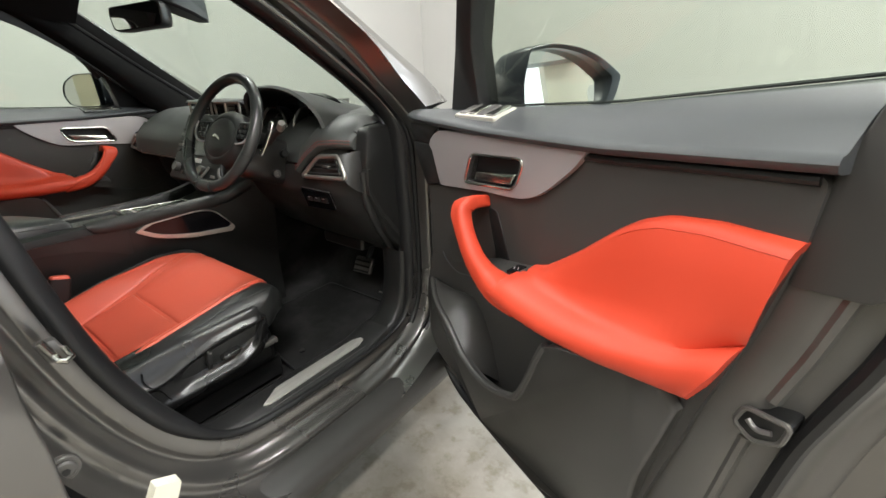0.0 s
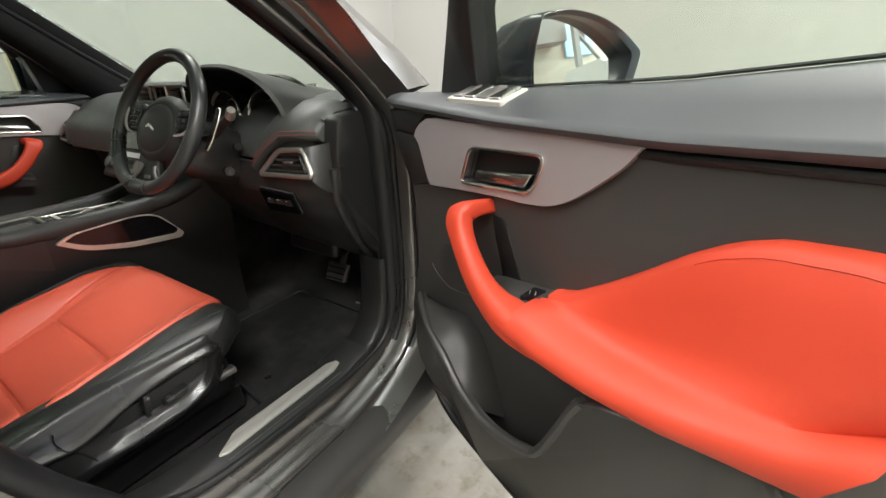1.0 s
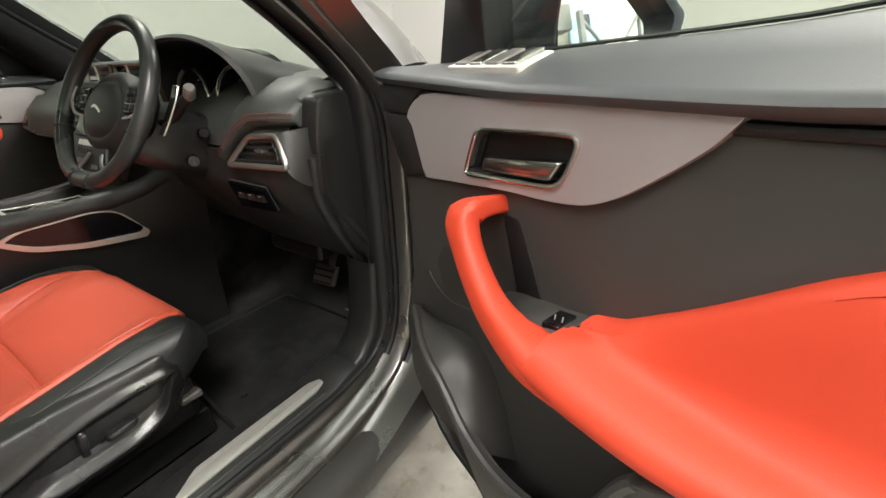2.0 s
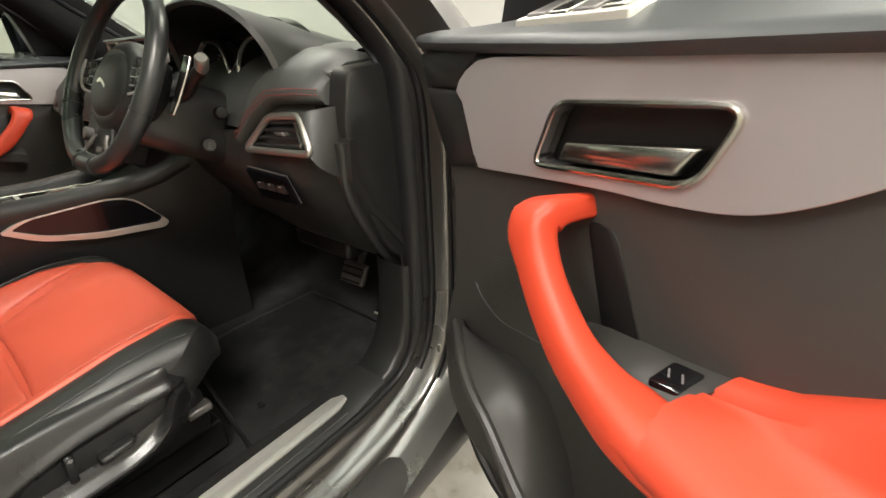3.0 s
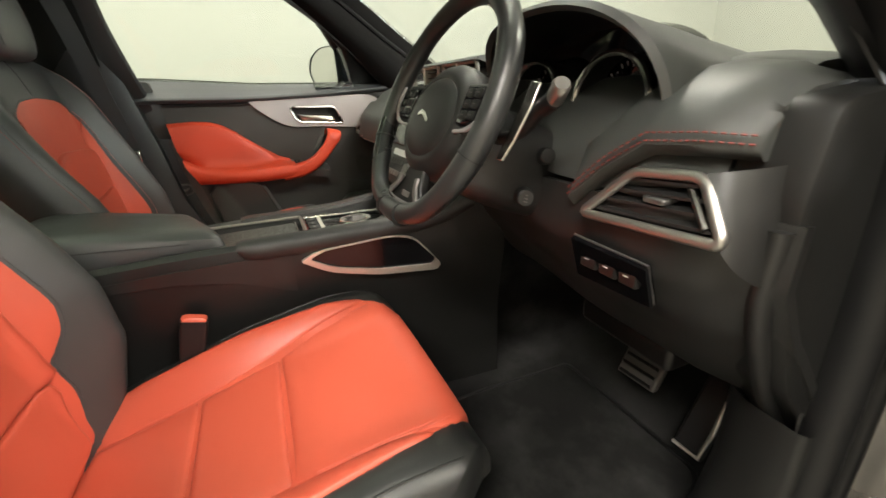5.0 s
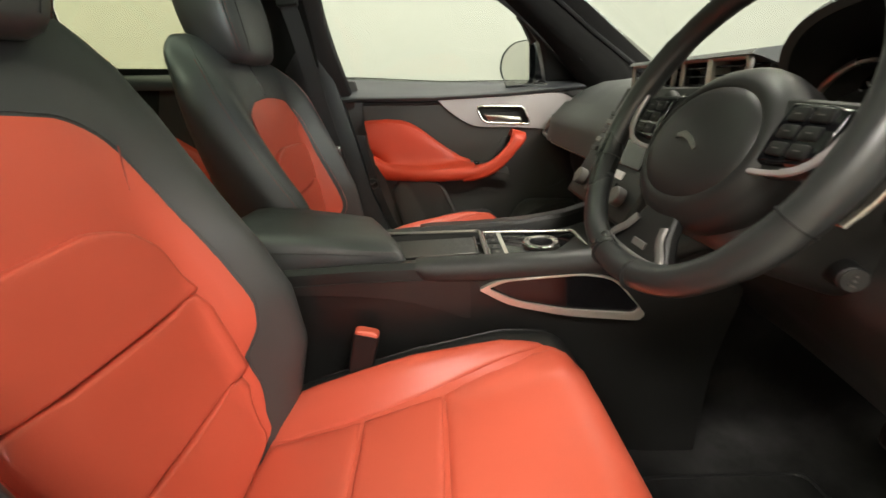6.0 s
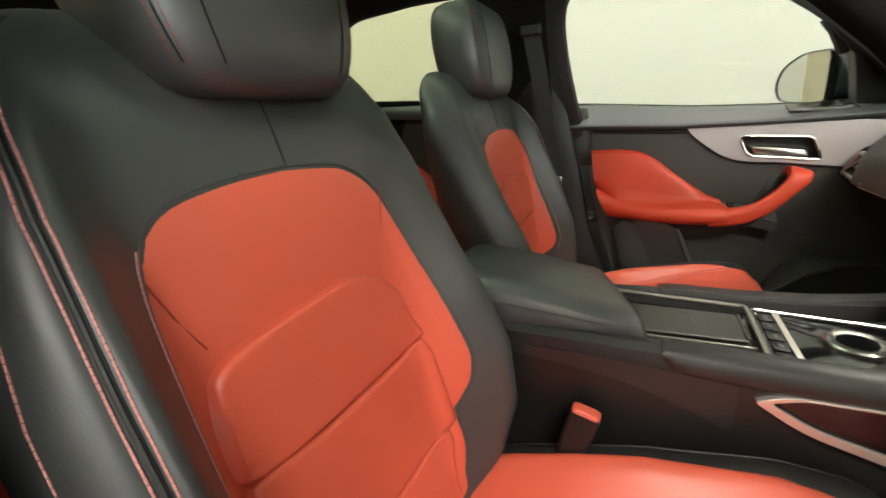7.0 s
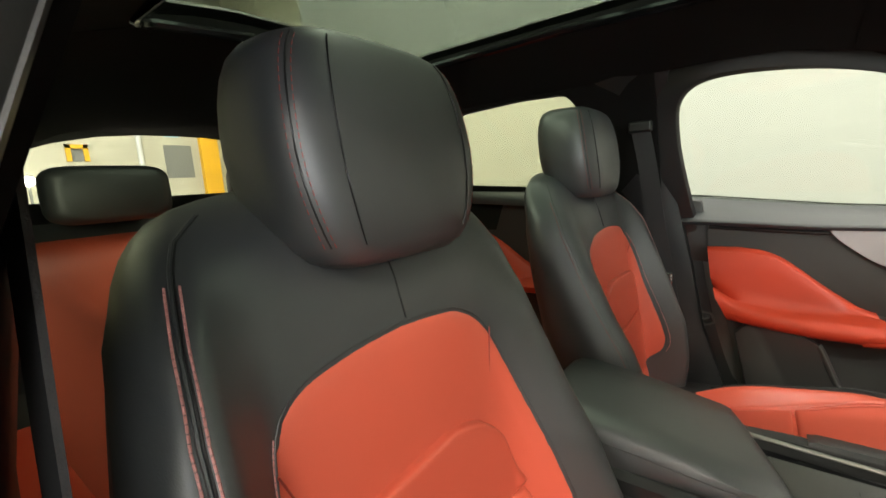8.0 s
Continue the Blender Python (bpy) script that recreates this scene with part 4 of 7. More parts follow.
    # outside mirror: housing, glass and arm
    if side > 0:
        shape = rounded([(0.034, 1.110), (0.032, 1.19), (0.016, 1.254), (-0.044, 1.264), (-0.124, 1.255), (-0.190, 1.234), (-0.258, 1.195), (-0.242, 1.140), (-0.20, 1.108)], [0.02, 0.03, 0.012, 0.03, 0.03, 0.03, 0.012, 0.02, 0.02], 4)
        cw, cz, inset = -0.10, 1.185, 0.022
    else:
        cw, cz, inset = -0.115, 1.195, 0.0
        shape = rounded([(-0.008, 1.13), (-0.003, 1.24), (-0.04, 1.272), (-0.14, 1.272), (-0.212, 1.235), (-0.232, 1.18), (-0.212, 1.135), (-0.12, 1.120)], 0.03, 4)

    turn, far = (0.0, 0) if side > 0 else (radians(29), 1)

    def M(u, w, z):
        a, b = u - 0.325, w + 0.115
        return P(0.325 - 0.025 * (side < 0) + a * math.cos(turn) - b * math.sin(turn), -0.115 + a * math.sin(turn) + b * math.cos(turn), z + 0.02 * (side < 0))

    def cut(u, s, dw=0.0, dz=0.0):
        return [M(u, cw + (q[0] - cw) * s + dw, cz + (q[1] - cz) * s + dz) for q in shape]

    def inner(u, s):
        """The opening round the glass, set in from the outer end of the housing."""
        k = s - (inset * 2.2 if side > 0 else 0.0)
        return [M(u, cw + (q[0] - cw) * k + inset * 0.4, cz + (q[1] - cz) * (s - inset * 1.6) - inset * 0.1) for q in shape]
    m = part("door_mirror", loft([inner(0.312, 0.93), inner(0.338, 0.95), cut(0.342, 0.97), cut(0.341, 0.99), cut(0.33, 1.0), cut(0.29, 0.985, 0.012 * far, 0.0), cut(0.24, 0.92, 0.008 + 0.036 * far, -0.004), cut(0.20, 0.78, 0.015 + 0.062 * far, -0.012), cut(0.175, 0.55, 0.02 + 0.075 * far, -0.02), cut(0.165, 0.3, 0.022 + 0.08 * far, -0.025)]), MIRRORCAP, d, "gloss dark blue-black mirror housing", angle=50)
    part("mirror_glass", slab([(cw + (q[0] - cw) * 0.945, cz + (q[1] - cz) * 0.945) for q in shape], lambda a, b, c: M(c - 0.004 * (side > 0) + 0.10 * (a + 0.115) * (side > 0) - 0.14 * (b - 1.19) * (side > 0), a if side > 0 else min(a, -0.052 + 0.1 * (a + 0.052)), b), 0.322, 0.337 if side < 0 else 0.328), MIRROR, m, "mirror glass")
    part("mirror_arm", loft([[P(u, w, z) for u, z in ((0.20, 1.118), (0.30, 1.118), (0.30, 1.142), (0.20, 1.145))] for w in (0.06, 0.0, -0.06, -0.12)]), DARK, m, bevel=0.006)
    return d


front_door(1, 65.8, "front_door", "open dark grey car door with red leather armrest and silver insert")
front_door(-1, 0, "front_door", "closed dark grey car door with red leather armrest and silver insert")

# ---- front seats ----
def seat_back_y(z):
    return lerp_table([(0.55, -0.545), (0.62, -0.565), (0.70, -0.583), (0.77, -0.597), (0.90, -0.618), (1.0, -0.632), (1.14, -0.652), (1.20, -0.668), (1.25, -0.69), (1.285, -0.72), (1.30, -0.745)], z)


def seat_half(z, inner=False):
    if inner:
        return lerp_table([(0.55, 0.205), (0.65, 0.228), (0.75, 0.248), (0.85, 0.255), (0.95, 0.256), (1.05, 0.256), (1.15, 0.25), (1.20, 0.24), (1.24, 0.222), (1.27, 0.198), (1.285, 0.172), (1.295, 0.13), (1.30, 0.06)], z)
    return lerp_table([(0.55, 0.215), (0.65, 0.245), (0.75, 0.281), (0.85, 0.289), (0.95, 0.287), (1.05, 0.281), (1.15, 0.265), (1.20, 0.252), (1.24, 0.232), (1.27, 0.205), (1.285, 0.175), (1.295, 0.13), (1.30, 0.06)], z)


def back_face(x, z, out=1):
    """Front of the backrest: flat middle, bolsters at the sides (the inner one stands further forward), rolled edge."""
    inner = x * out < 0
    h = seat_half(z, inner)
    a = abs(x)
    if inner:
        swell = lerp_table([(0.55, 0.03), (0.66, 0.085), (0.75, 0.118), (0.85, 0.122), (0.93, 0.100), (1.0, 0.070), (1.08, 0.042), (1.16, 0.018), (1.25, 0.0)], z)
        y = seat_back_y(z) + swell * smooth(0.11, 0.225, a)
        r = 0.062
    else:
        swell = lerp_table([(0.55, 0.03), (0.66, 0.085), (0.75, 0.108), (0.85, 0.112), (0.95, 0.092), (1.05, 0.068), (1.15, 0.044), (1.22, 0.022), (1.28, 0.0)], z)
        y = seat_back_y(z) + swell * smooth(0.165, 0.236, a) - 0.50 * max(0.0, a - 0.236)
        r = lerp_table([(1.12, 0.020), (1.20, 0.05), (1.25, 0.10)], z)
    e = max(0.0, a - (h - r)) / r
    y -= lerp_table([(0.55, 0.06), (0.7, 0.07 if inner else 0.03), (0.9, 0.085 if inner else 0.03), (1.15, 0.085 if inner else 0.035), (1.25, 0.06), (1.3, 0.03)], z) * (1 - math.sqrt(max(0.0, 1 - min(e, 1.0) ** 2)))
    return (x, y, z)


def cushion_face(x, y, inner=0):
    """Top of the cushion: higher to the front, bolsters along the sides, rolled nose."""
    z = lerp_table([(-0.60, 0.585), (-0.47, 0.612), (-0.40, 0.626), (-0.26, 0.652), (-0.12, 0.682), (-0.05, 0.694), (0.03, 0.70)], y)
    a = abs(x)
    lift = lerp_table([(-0.55, 0.7), (-0.3, 1.1), (-0.15, 1.0), (-0.07, 0.6), (-0.02, 0.1), (0.05, 0.0)], y)
    z += (0.030 + 0.022 * (x * inner > 0)) * smooth(0.13, 0.21, a) * lift
    e = max(0.0, a - 0.215) / 0.05
    z -= 0.055 * (1 - math.sqrt(max(0.0, 1 - min(e, 1.0) ** 2)))
    e = max(0.0, y + 0.059) / 0.05
    z -= 0.06 * (1 - math.sqrt(max(0.0, 1 - min(e, 1.0) ** 2)))
    return (x, y, z)


def mirror_outline(half):
    """A closed outline from its right half, listed from the top middle down to the bottom middle."""
    return [Vector((a, b)) for a, b in half] + [Vector((-a, b)) for a, b in half[-2:0:-1]]


def fine(half, n=4):
    """A mirrored outline with its right half smoothed."""
    line = catmull([(a, b, 0) for a, b in half], n)
    return mirror_outline([(p.x, p.y) for p in line])


def headrest_geo(w=0.139, z0=1.218, z1=1.432, y0=-0.775, y1=-0.635, rake=0.12):
    """A rounded padded block leaning back a little."""
    secs = []
    cz, cy = (z0 + z1) / 2, (y0 + y1) / 2
    n = 14
    for i in range(n + 1):
        t = math.pi * i / n
        z = cz - (z1 - z0) / 2 * math.cos(t)
        k = abs(math.sin(t)) ** 0.27
        lean = -rake * (z - cz)
        wk = w * (0.93 + 0.07 * smooth(z0, cz, z)) * max(k, 0.02)
        dk = (y1 - y0) / 2 * max(k, 0.02)
        secs.append([(wk * math.copysign(abs(math.cos(s)) ** 0.46, math.cos(s)), cy + lean + dk * math.copysign(abs(math.sin(s)) ** 0.65, math.sin(s)), z) for s in [2 * math.pi * j / 40 for j in range(40)]])
    return loft(secs)


def headrest_half(z):
    z0, z1 = 1.218, 1.432
    cz = (z0 + z1) / 2
    c = max(-1, min(1, (cz - z) / ((z1 - z0) / 2)))
    return 0.139 * (0.93 + 0.07 * smooth(z0, cz, z)) * max(math.sin(math.acos(c)), 0.02) ** 0.27


def headrest_front(x, z):
    z0, z1, y0, y1 = 1.218, 1.432, -0.775, -0.635
    cz, cy = (z0 + z1) / 2, (y0 + y1) / 2
    c = max(-1, min(1, (cz - z) / ((z1 - z0) / 2)))
    k = max(math.sin(math.acos(c)), 0.02) ** 0.27
    w = 0.139 * (0.93 + 0.07 * smooth(z0, cz, z)) * k
    ct = min(0.999, abs(x) / w) ** (1 / 0.46)
    return (x, cy - 0.12 * (z - cz) + (y1 - y0) / 2 * k * math.sqrt(1 - ct * ct) ** 0.65, z)


SEAM = [(0.68, 0.238), (0.80, 0.247), (0.90, 0.246), (0.99, 0.244), (1.05, 0.242), (1.15, 0.236), (1.20, 0.225), (1.24, 0.207), (1.262, 0.192), (1.28, 0.166)]


def front_seat(cx, out, label, lift=0.0):
    """out: +1 where the outer side lies to the car's right."""
    s = thing("front_seat", label, "car seat", "front seats", at=(cx, 0, 0))
    def top_face(a, b):
        p = cushion_face(a, b, -out)
        return (p[0], p[1], p[2] + lift * smooth(-0.55, -0.35, b))
    F, C = with_normal(lambda a, b: back_face(a, b, out)), with_normal(top_face)

    def Fb(a, b):
        p, n = F(a, b)
        return p, (n if n.y > 0 else -n)

    def Cb(a, b):
        p, n = C(a, b)
        return p, (n if n.z > 0 else -n)

    # backrest body
    secs = []
    zs = [0.55, 0.58, 0.62] + steps(0.66, 1.20, 28) + [1.22, 1.235, 1.25, 1.262, 1.273, 1.283, 1.29, 1.296, 1.30]
    for z in zs:
        knots = steps(0, 0.9, 22) + [0.925, 0.95, 0.97, 0.985, 1.0]
        front, ends = [], []
        for sg in (-1, 1):
            h = seat_half(z, sg * out < 0)
            sx = min(lerp_table(SEAM, z), h - 0.016)
            xs = [q * sx for q in knots] + [sx + (h - sx) * q for q in (0.08, 0.18, 0.34, 0.55, 0.75, 0.9, 1.0)]
            line = []
            for x in xs:
                p = back_face(sg * x, z, out)
                g = smooth(0.62, 0.72, z) * smooth(1.28, 1.22, z) * (0.0026 * math.exp(-((x - sx) / 0.005) ** 2) - 0.003 * math.exp(-((x - sx + 0.014) / 0.009) ** 2) - 0.002 * math.exp(-((x - sx - 0.012) / 0.008) ** 2)) * (sg == out)
                line.append((p[0], p[1] - g, p[2]))
            front = front + (line[:0:-1] if sg < 0 else line)
            ends.append(line[-1])
        yb = seat_back_y(z) - lerp_table([(0.55, 0.10), (0.8, 0.14), (1.1, 0.125), (1.25, 0.085), (1.30, 0.03)], z)
        back = []
        for a in steps(0.25, math.pi - 0.25, 14):
            e = ends[1] if math.cos(a) > 0 else ends[0]
            back.append((abs(e[0]) * math.cos(a), yb + (e[1] - yb) * (1 - math.sin(a)) ** 1.6, z))
        secs.append(front + back)
    back = part("backrest", loft(secs), BLACK, s, "black leather backrest", angle=70)

    # red facing, in its sewn fields; each outline is its outer half and its inner half
    def field(outer, inner, n=4):
        a = catmull([(out * p, q, 0) for p, q in outer], n)
        b = catmull([(-out * p, q, 0) for p, q in inner], n)
        return [Vector((p.x, p.y)) for p in a] + [Vector((p.x, p.y)) for p in b[-2:0:-1]]

    red = field([(0.02, 1.153), (0.085, 1.150), (0.142, 1.140), (0.170, 1.120), (0.184, 1.09), (0.190, 1.05), (0.195, 0.97), (0.200, 0.91), (0.203, 0.85), (0.205, 0.80), (0.198, 0.765), (0.178, 0.74), (0.168, 0.70), (0.165, 0.65), (0.165, 0.61), (0.11, 0.595), (0, 0.59)],
                [(-0.02, 1.153), (0.03, 1.149), (0.075, 1.141), (0.120, 1.112), (0.143, 1.06), (0.162, 0.97), (0.171, 0.89), (0.173, 0.845), (0.168, 0.805), (0.156, 0.775), (0.149, 0.755), (0.153, 0.70), (0.147, 0.65), (0.14, 0.61), (0.09, 0.595), (0, 0.59)])
    part("red_facing", patch(red, Fb, 0.0035), RED, back, "red leather backrest facing", angle=70)
    up = field([(-0.015, 1.021), (0.04, 1.019), (0.105, 1.016), (0.145, 1.011), (0.166, 0.998), (0.177, 0.967), (0.178, 0.925), (0.164, 0.904), (0.10, 0.894), (0, 0.889)],
               [(0.015, 1.021), (0.045, 1.014), (0.078, 0.999), (0.114, 0.963), (0.131, 0.915), (0.134, 0.890), (0.08, 0.887), (0, 0.889)])
    part("upper_field", patch(up, Fb, 0.0155, 0.001, (1.0, 0.994, 0.985, 0.972, 0.95, 0.91, 0.82, 0.66, 0.46, 0.24), 60), RED, back, angle=70)
    mid = field([(0, 0.8875), (0.10, 0.8925), (0.166, 0.901), (0.166, 0.85), (0.157, 0.80), (0.143, 0.748), (0.07, 0.744), (0, 0.740)],
                [(0, 0.8875), (0.08, 0.8855), (0.134, 0.888), (0.143, 0.83), (0.146, 0.77), (0.140, 0.739), (0.07, 0.739), (0, 0.740)], 2)
    part("middle_field", patch(mid, Fb, 0.0155, 0.001, (1.0, 0.994, 0.985, 0.972, 0.95, 0.91, 0.82, 0.66, 0.46, 0.24), 60), RED, back, angle=70)
    low = field([(0, 0.738), (0.07, 0.742), (0.140, 0.745), (0.138, 0.69), (0.135, 0.65), (0.13, 0.615), (0.07, 0.61), (0, 0.61)],
                [(0, 0.738), (0.07, 0.737), (0.137, 0.737), (0.135, 0.69), (0.13, 0.65), (0.125, 0.615), (0.07, 0.61), (0, 0.61)], 2)
    part("lower_field", patch(low, Fb, 0.0155, 0.001, (1.0, 0.994, 0.985, 0.972, 0.95, 0.91, 0.82, 0.66, 0.46, 0.24), 60), RED, back, angle=70)
    # seams: piping round the facing, the short one under the headrest, the sewn bolster lines
    half = len(red) // 2
    for run in (red[:half], red[half:]):
        pts = [p + n * 0.001 for p, n in [Fb(q.x, q.y) for q in run if q.y > 0.68]]
        part("piping", tube(pts, 0.0006, 5), BLACK, back)
    part("shoulder_seam", tube([p + n * 0.0004 for p, n in [Fb(0.012 * out, z) for z in steps(1.155, 1.235, 8)]], 0.0011, 5), DARK, back)
    for sg in (1, -1):
        outer = sg == out
        off = [(sg * min(lerp_table(SEAM, z), seat_half(z, not outer) - 0.02), z) for z in steps(0.70, 1.278, 64)]
        part("bolster_seam", tube([p - n * 0.0001 for p, n in [Fb(a - sg * 0.0014, z) for a, z in off]], 0.0009 if outer else 0.0006, 6), DARK, back)
        if outer:
            part("seam_welt", tube([p - n * 0.0002 for p, n in [Fb(a + sg * 0.0008, z) for a, z in off]], 0.0016, 6), BLACK, back)
        for dx in (0.0044, -0.0044) if outer else (0.003,):
            row = [p + n * 0.0004 for p, n in [Fb(a + dx, z) for a, z in off if z < 1.236]]
            part("stitching", stitches(row, 0.0010 if outer else 0.0005, 0.0044, 0.0007), STITCH if outer else DARKTHREAD, back, "pale red double stitching" if outer else "")
        if outer:
            edge = [p + n * 0.0006 for p, n in [Fb(sg * (seat_half(z) - 0.0075), z) for z in steps(0.74, 1.13, 40)]]
            part("edge_stitching", stitches(edge, 0.0007, 0.0046, 0.0008), STITCH, back)
            st = [p + n * 0.0008 for p, n in [Fb(q.x + sg * 0.0028, q.y) for q in red if q.x * sg > 0.1 and 0.76 < q.y < 1.12]]
            part("stitching", stitches(st, 0.0007, 0.0046, 0.0008), STITCH, back)
    # dark red tubes along the darts paint the shadow in the seams
    dart = [p + n * 0.0032 for p, n in [Fb(out * (0.186 - 0.0065 * k), 1.092 - 0.0135 * k) for k in range(6)]]
    part("dart_seam", tube(dart, 0.0010, 5), DARKRED, back)
    dart = [p + n * 0.0032 for p, n in [Fb(-out * (0.129 - 0.003 * k), 1.102 - 0.011 * k) for k in range(6)]]
    part("dart_seam", tube(dart, 0.0010, 5), DARKRED, back)

    # headrest
    hr = part("headrest", headrest_geo(), BLACK, s, "black leather headrest", angle=80)
    for frac in (0.64, 0.885):
        for sg in (1, -1):
            row = [Vector(headrest_front(sg * frac * headrest_half(z), z)) + Vector((sg * 0.0003, 0.0005, 0)) for z in steps(1.243, 1.420, 24)]
            part("seam", tube(row, 0.0009, 5), DARK, hr)
            if frac > 0.8:
                for dx in (0.0035, -0.0035):
                    row2 = [Vector(headrest_front(sg * (frac * headrest_half(z) + dx), z)) + Vector((sg * 0.0003, 0.0003, 0)) for z in steps(1.243, 1.420, 24)]
                    part("stitching", stitches(row2, 0.0005), DARKTHREAD, hr)
    for x in (-0.06, 0.06):
        part("headrest_post", tube([(x, -0.725, 1.22), (x, -0.728, 1.30)], 0.006, 8), CHROME, s)

    # cushion body
    secs = []
    for y in steps(-0.58, -0.10, 14) + [-0.082, -0.067, -0.052, -0.041, -0.031, -0.022, -0.015, -0.010]:
        nose = 0.03 * smooth(-0.07, -0.01, y)
        w = 0.264 - 0.052 * smooth(-0.125, -0.006, y) ** 2
        topl = [top_face(x * w / 0.264, y) for x in [0.264 * math.sin(math.pi / 2 * q) for q in steps(-1, 1, 34)]]
        zb = 0.565 + 0.040 * smooth(-0.25, 0.0, y)
        secs.append(topl + [(w * 0.99, y, zb + 0.02), (w * 0.94, y, zb), (0, y, zb - 0.01), (-w * 0.94, y, zb), (-w * 0.99, y, zb + 0.02)])
    cu = part("cushion", loft(secs), SHADEDHIDE, s, "black leather cushion base", angle=70)
    cover = fine([(0, -0.013), (0.10, -0.014), (0.160, -0.021), (0.184, -0.046), (0.193, -0.095), (0.203, -0.15), (0.208, -0.25), (0.211, -0.35), (0.209, -0.45), (0.199, -0.55), (0.10, -0.565), (0, -0.565)])
    part("red_cover", patch(cover, Cb, 0.003, -0.001), RED, cu, "red leather cushion facing", angle=70)
    front = mirror_outline([(0, -0.252), (0.08, -0.252), (0.152, -0.253), (0.165, -0.18), (0.178, -0.10), (0.184, -0.066), (0.182, -0.043), (0.163, -0.018), (0.10, -0.013), (0, -0.013)])
    part("thigh_field", patch(front, Cb, 0.009, 0.0), RED, cu, "red leather thigh field", angle=70)
    midf = mirror_outline([(0, -0.389), (0.07, -0.389), (0.134, -0.39), (0.143, -0.32), (0.150, -0.258), (0.08, -0.257), (0, -0.257)])
    part("middle_field", patch(midf, Cb, 0.009, 0.0), RED, cu, angle=70)
    rear = mirror_outline([(0, -0.56), (0.08, -0.56), (0.125, -0.55), (0.128, -0.47), (0.132, -0.395), (0.07, -0.394), (0, -0.394)])
    part("rear_field", patch(rear, Cb, 0.009, 0.0), RED, cu, angle=70)
    for sg in (1, -1):
        strip = [(0.131, -0.55), (0.198, -0.54), (0.208, -0.45), (0.210, -0.35), (0.207, -0.25), (0.201, -0.15), (0.194, -0.085), (0.183, -0.09), (0.170, -0.18), (0.157, -0.253), (0.148, -0.32), (0.138, -0.40), (0.133, -0.47)]
        sl = catmull([(sg * a, b, 0) for a, b in strip], 2, True)
        part("bolster_field", patch([Vector((p.x, p.y)) for p in sl], Cb, 0.006, 0.0, (1.0, 0.97, 0.9, 0.75, 0.5, 0.25)), RED, cu, angle=70)
        row = [p + n * 0.001 for p, n in [Cb(sg * 0.238, y) for y in steps(-0.5, -0.06, 26)]]
        part("side_seam", tube(row, 0.0015, 5), DARK, cu)

    for k in (0.0, 0.007):
        row = [p + n * 0.0065 for p, n in [Cb(out * (a - k), b) for a, b in ((0.158, -0.225), (0.167, -0.18), (0.174, -0.14), (0.179, -0.10), (0.180, -0.075), (0.174, -0.05))]]
        part("front_seam", tube(catmull(row, 4), 0.0011, 5), RED, cu)
    # seat base, side shield, rails
    part("seat_frame", box(-0.22, 0.22, -0.56, -0.06, 0.47, 0.575), DARK, s, bevel=0.02)
    for x in (-0.18, 0.18):
        rail = part("seat_rail", box(x - 0.02, x + 0.02, -0.62, -0.045, 0.40, 0.47), DARK, s, bevel=0.004)
    part("rail_cap", box(0.222 * out - 0.012, 0.222 * out + 0.012, -0.10, -0.058, 0.530, 0.546), DULLSILVER, s, "bright seat rail end", bevel=0.004)
    # side shield: a proud ridge sweeping forward over a dished switch panel with a raised lower lip
    TOPS = [(-0.62, 0.650), (-0.50, 0.654), (-0.42, 0.660), (-0.35, 0.668), (-0.265, 0.674), (-0.18, 0.677), (-0.11, 0.679), (-0.08, 0.672), (-0.06, 0.662)]
    RIDGE = [(-0.62, 0.616), (-0.46, 0.620), (-0.42, 0.618), (-0.378, 0.610), (-0.356, 0.611), (-0.33, 0.619), (-0.285, 0.634), (-0.237, 0.645), (-0.179, 0.650), (-0.118, 0.648), (-0.08, 0.640)]
    LIP = [(-0.62, 0.553), (-0.284, 0.554), (-0.197, 0.557), (-0.168, 0.564), (-0.144, 0.577), (-0.125, 0.602), (-0.115, 0.632), (-0.06, 0.640)]
    BASE = [(-0.62, 0.528), (-0.391, 0.532), (-0.203, 0.539), (-0.136, 0.549), (-0.105, 0.574), (-0.085, 0.605), (-0.06, 0.620)]
    secs = []
    for y in steps(-0.62, -0.12, 50) + [-0.112, -0.104, -0.096, -0.089, -0.083, -0.078, -0.074, -0.071]:
        zt, zr, zl, zb = lerp_table(TOPS, y), lerp_table(RIDGE, y), lerp_table(LIP, y), lerp_table(BASE, y)
        zl = min(zl, zr - 0.012)
        zb = min(zb, zl - 0.008)
        k = math.sqrt(max(0.02, 1 - (max(0.0, y + 0.125) / 0.056) ** 2))
        dish = 0.016 * smooth(-0.36, -0.29, y) * smooth(-0.108, -0.135, y)
        lipup = 0.007 * smooth(-0.40, -0.30, y)
        line = [(0.256, zt + 0.004), (0.264, zt - 0.003), (0.268, zt * 0.5 + zr * 0.5), (0.272, zr + 0.007), (0.2785, zr + 0.002), (0.2800, zr - 0.002), (0.2785, zr - 0.006), (0.272, zr - 0.011),
                (0.272 - dish * 0.6, zr * 0.8 + zl * 0.2 - 0.006), (0.272 - dish, zr * 0.5 + zl * 0.5), (0.272 - dish * 0.9, zr * 0.2 + zl * 0.8 + 0.004), (0.272 - dish * 0.3, zl + 0.006), (0.272 + lipup * 0.8, zl + 0.001),
                (0.273 + lipup, zl - 0.003), (0.272 + lipup, zl - 0.007), (0.272, zb), (0.264, zb - 0.008), (0.22, zb - 0.010), (0.19, zb), (0.19, zt)]
        secs.append([(out * (0.19 + (x - 0.19) * k), y, z) for x, z in line])
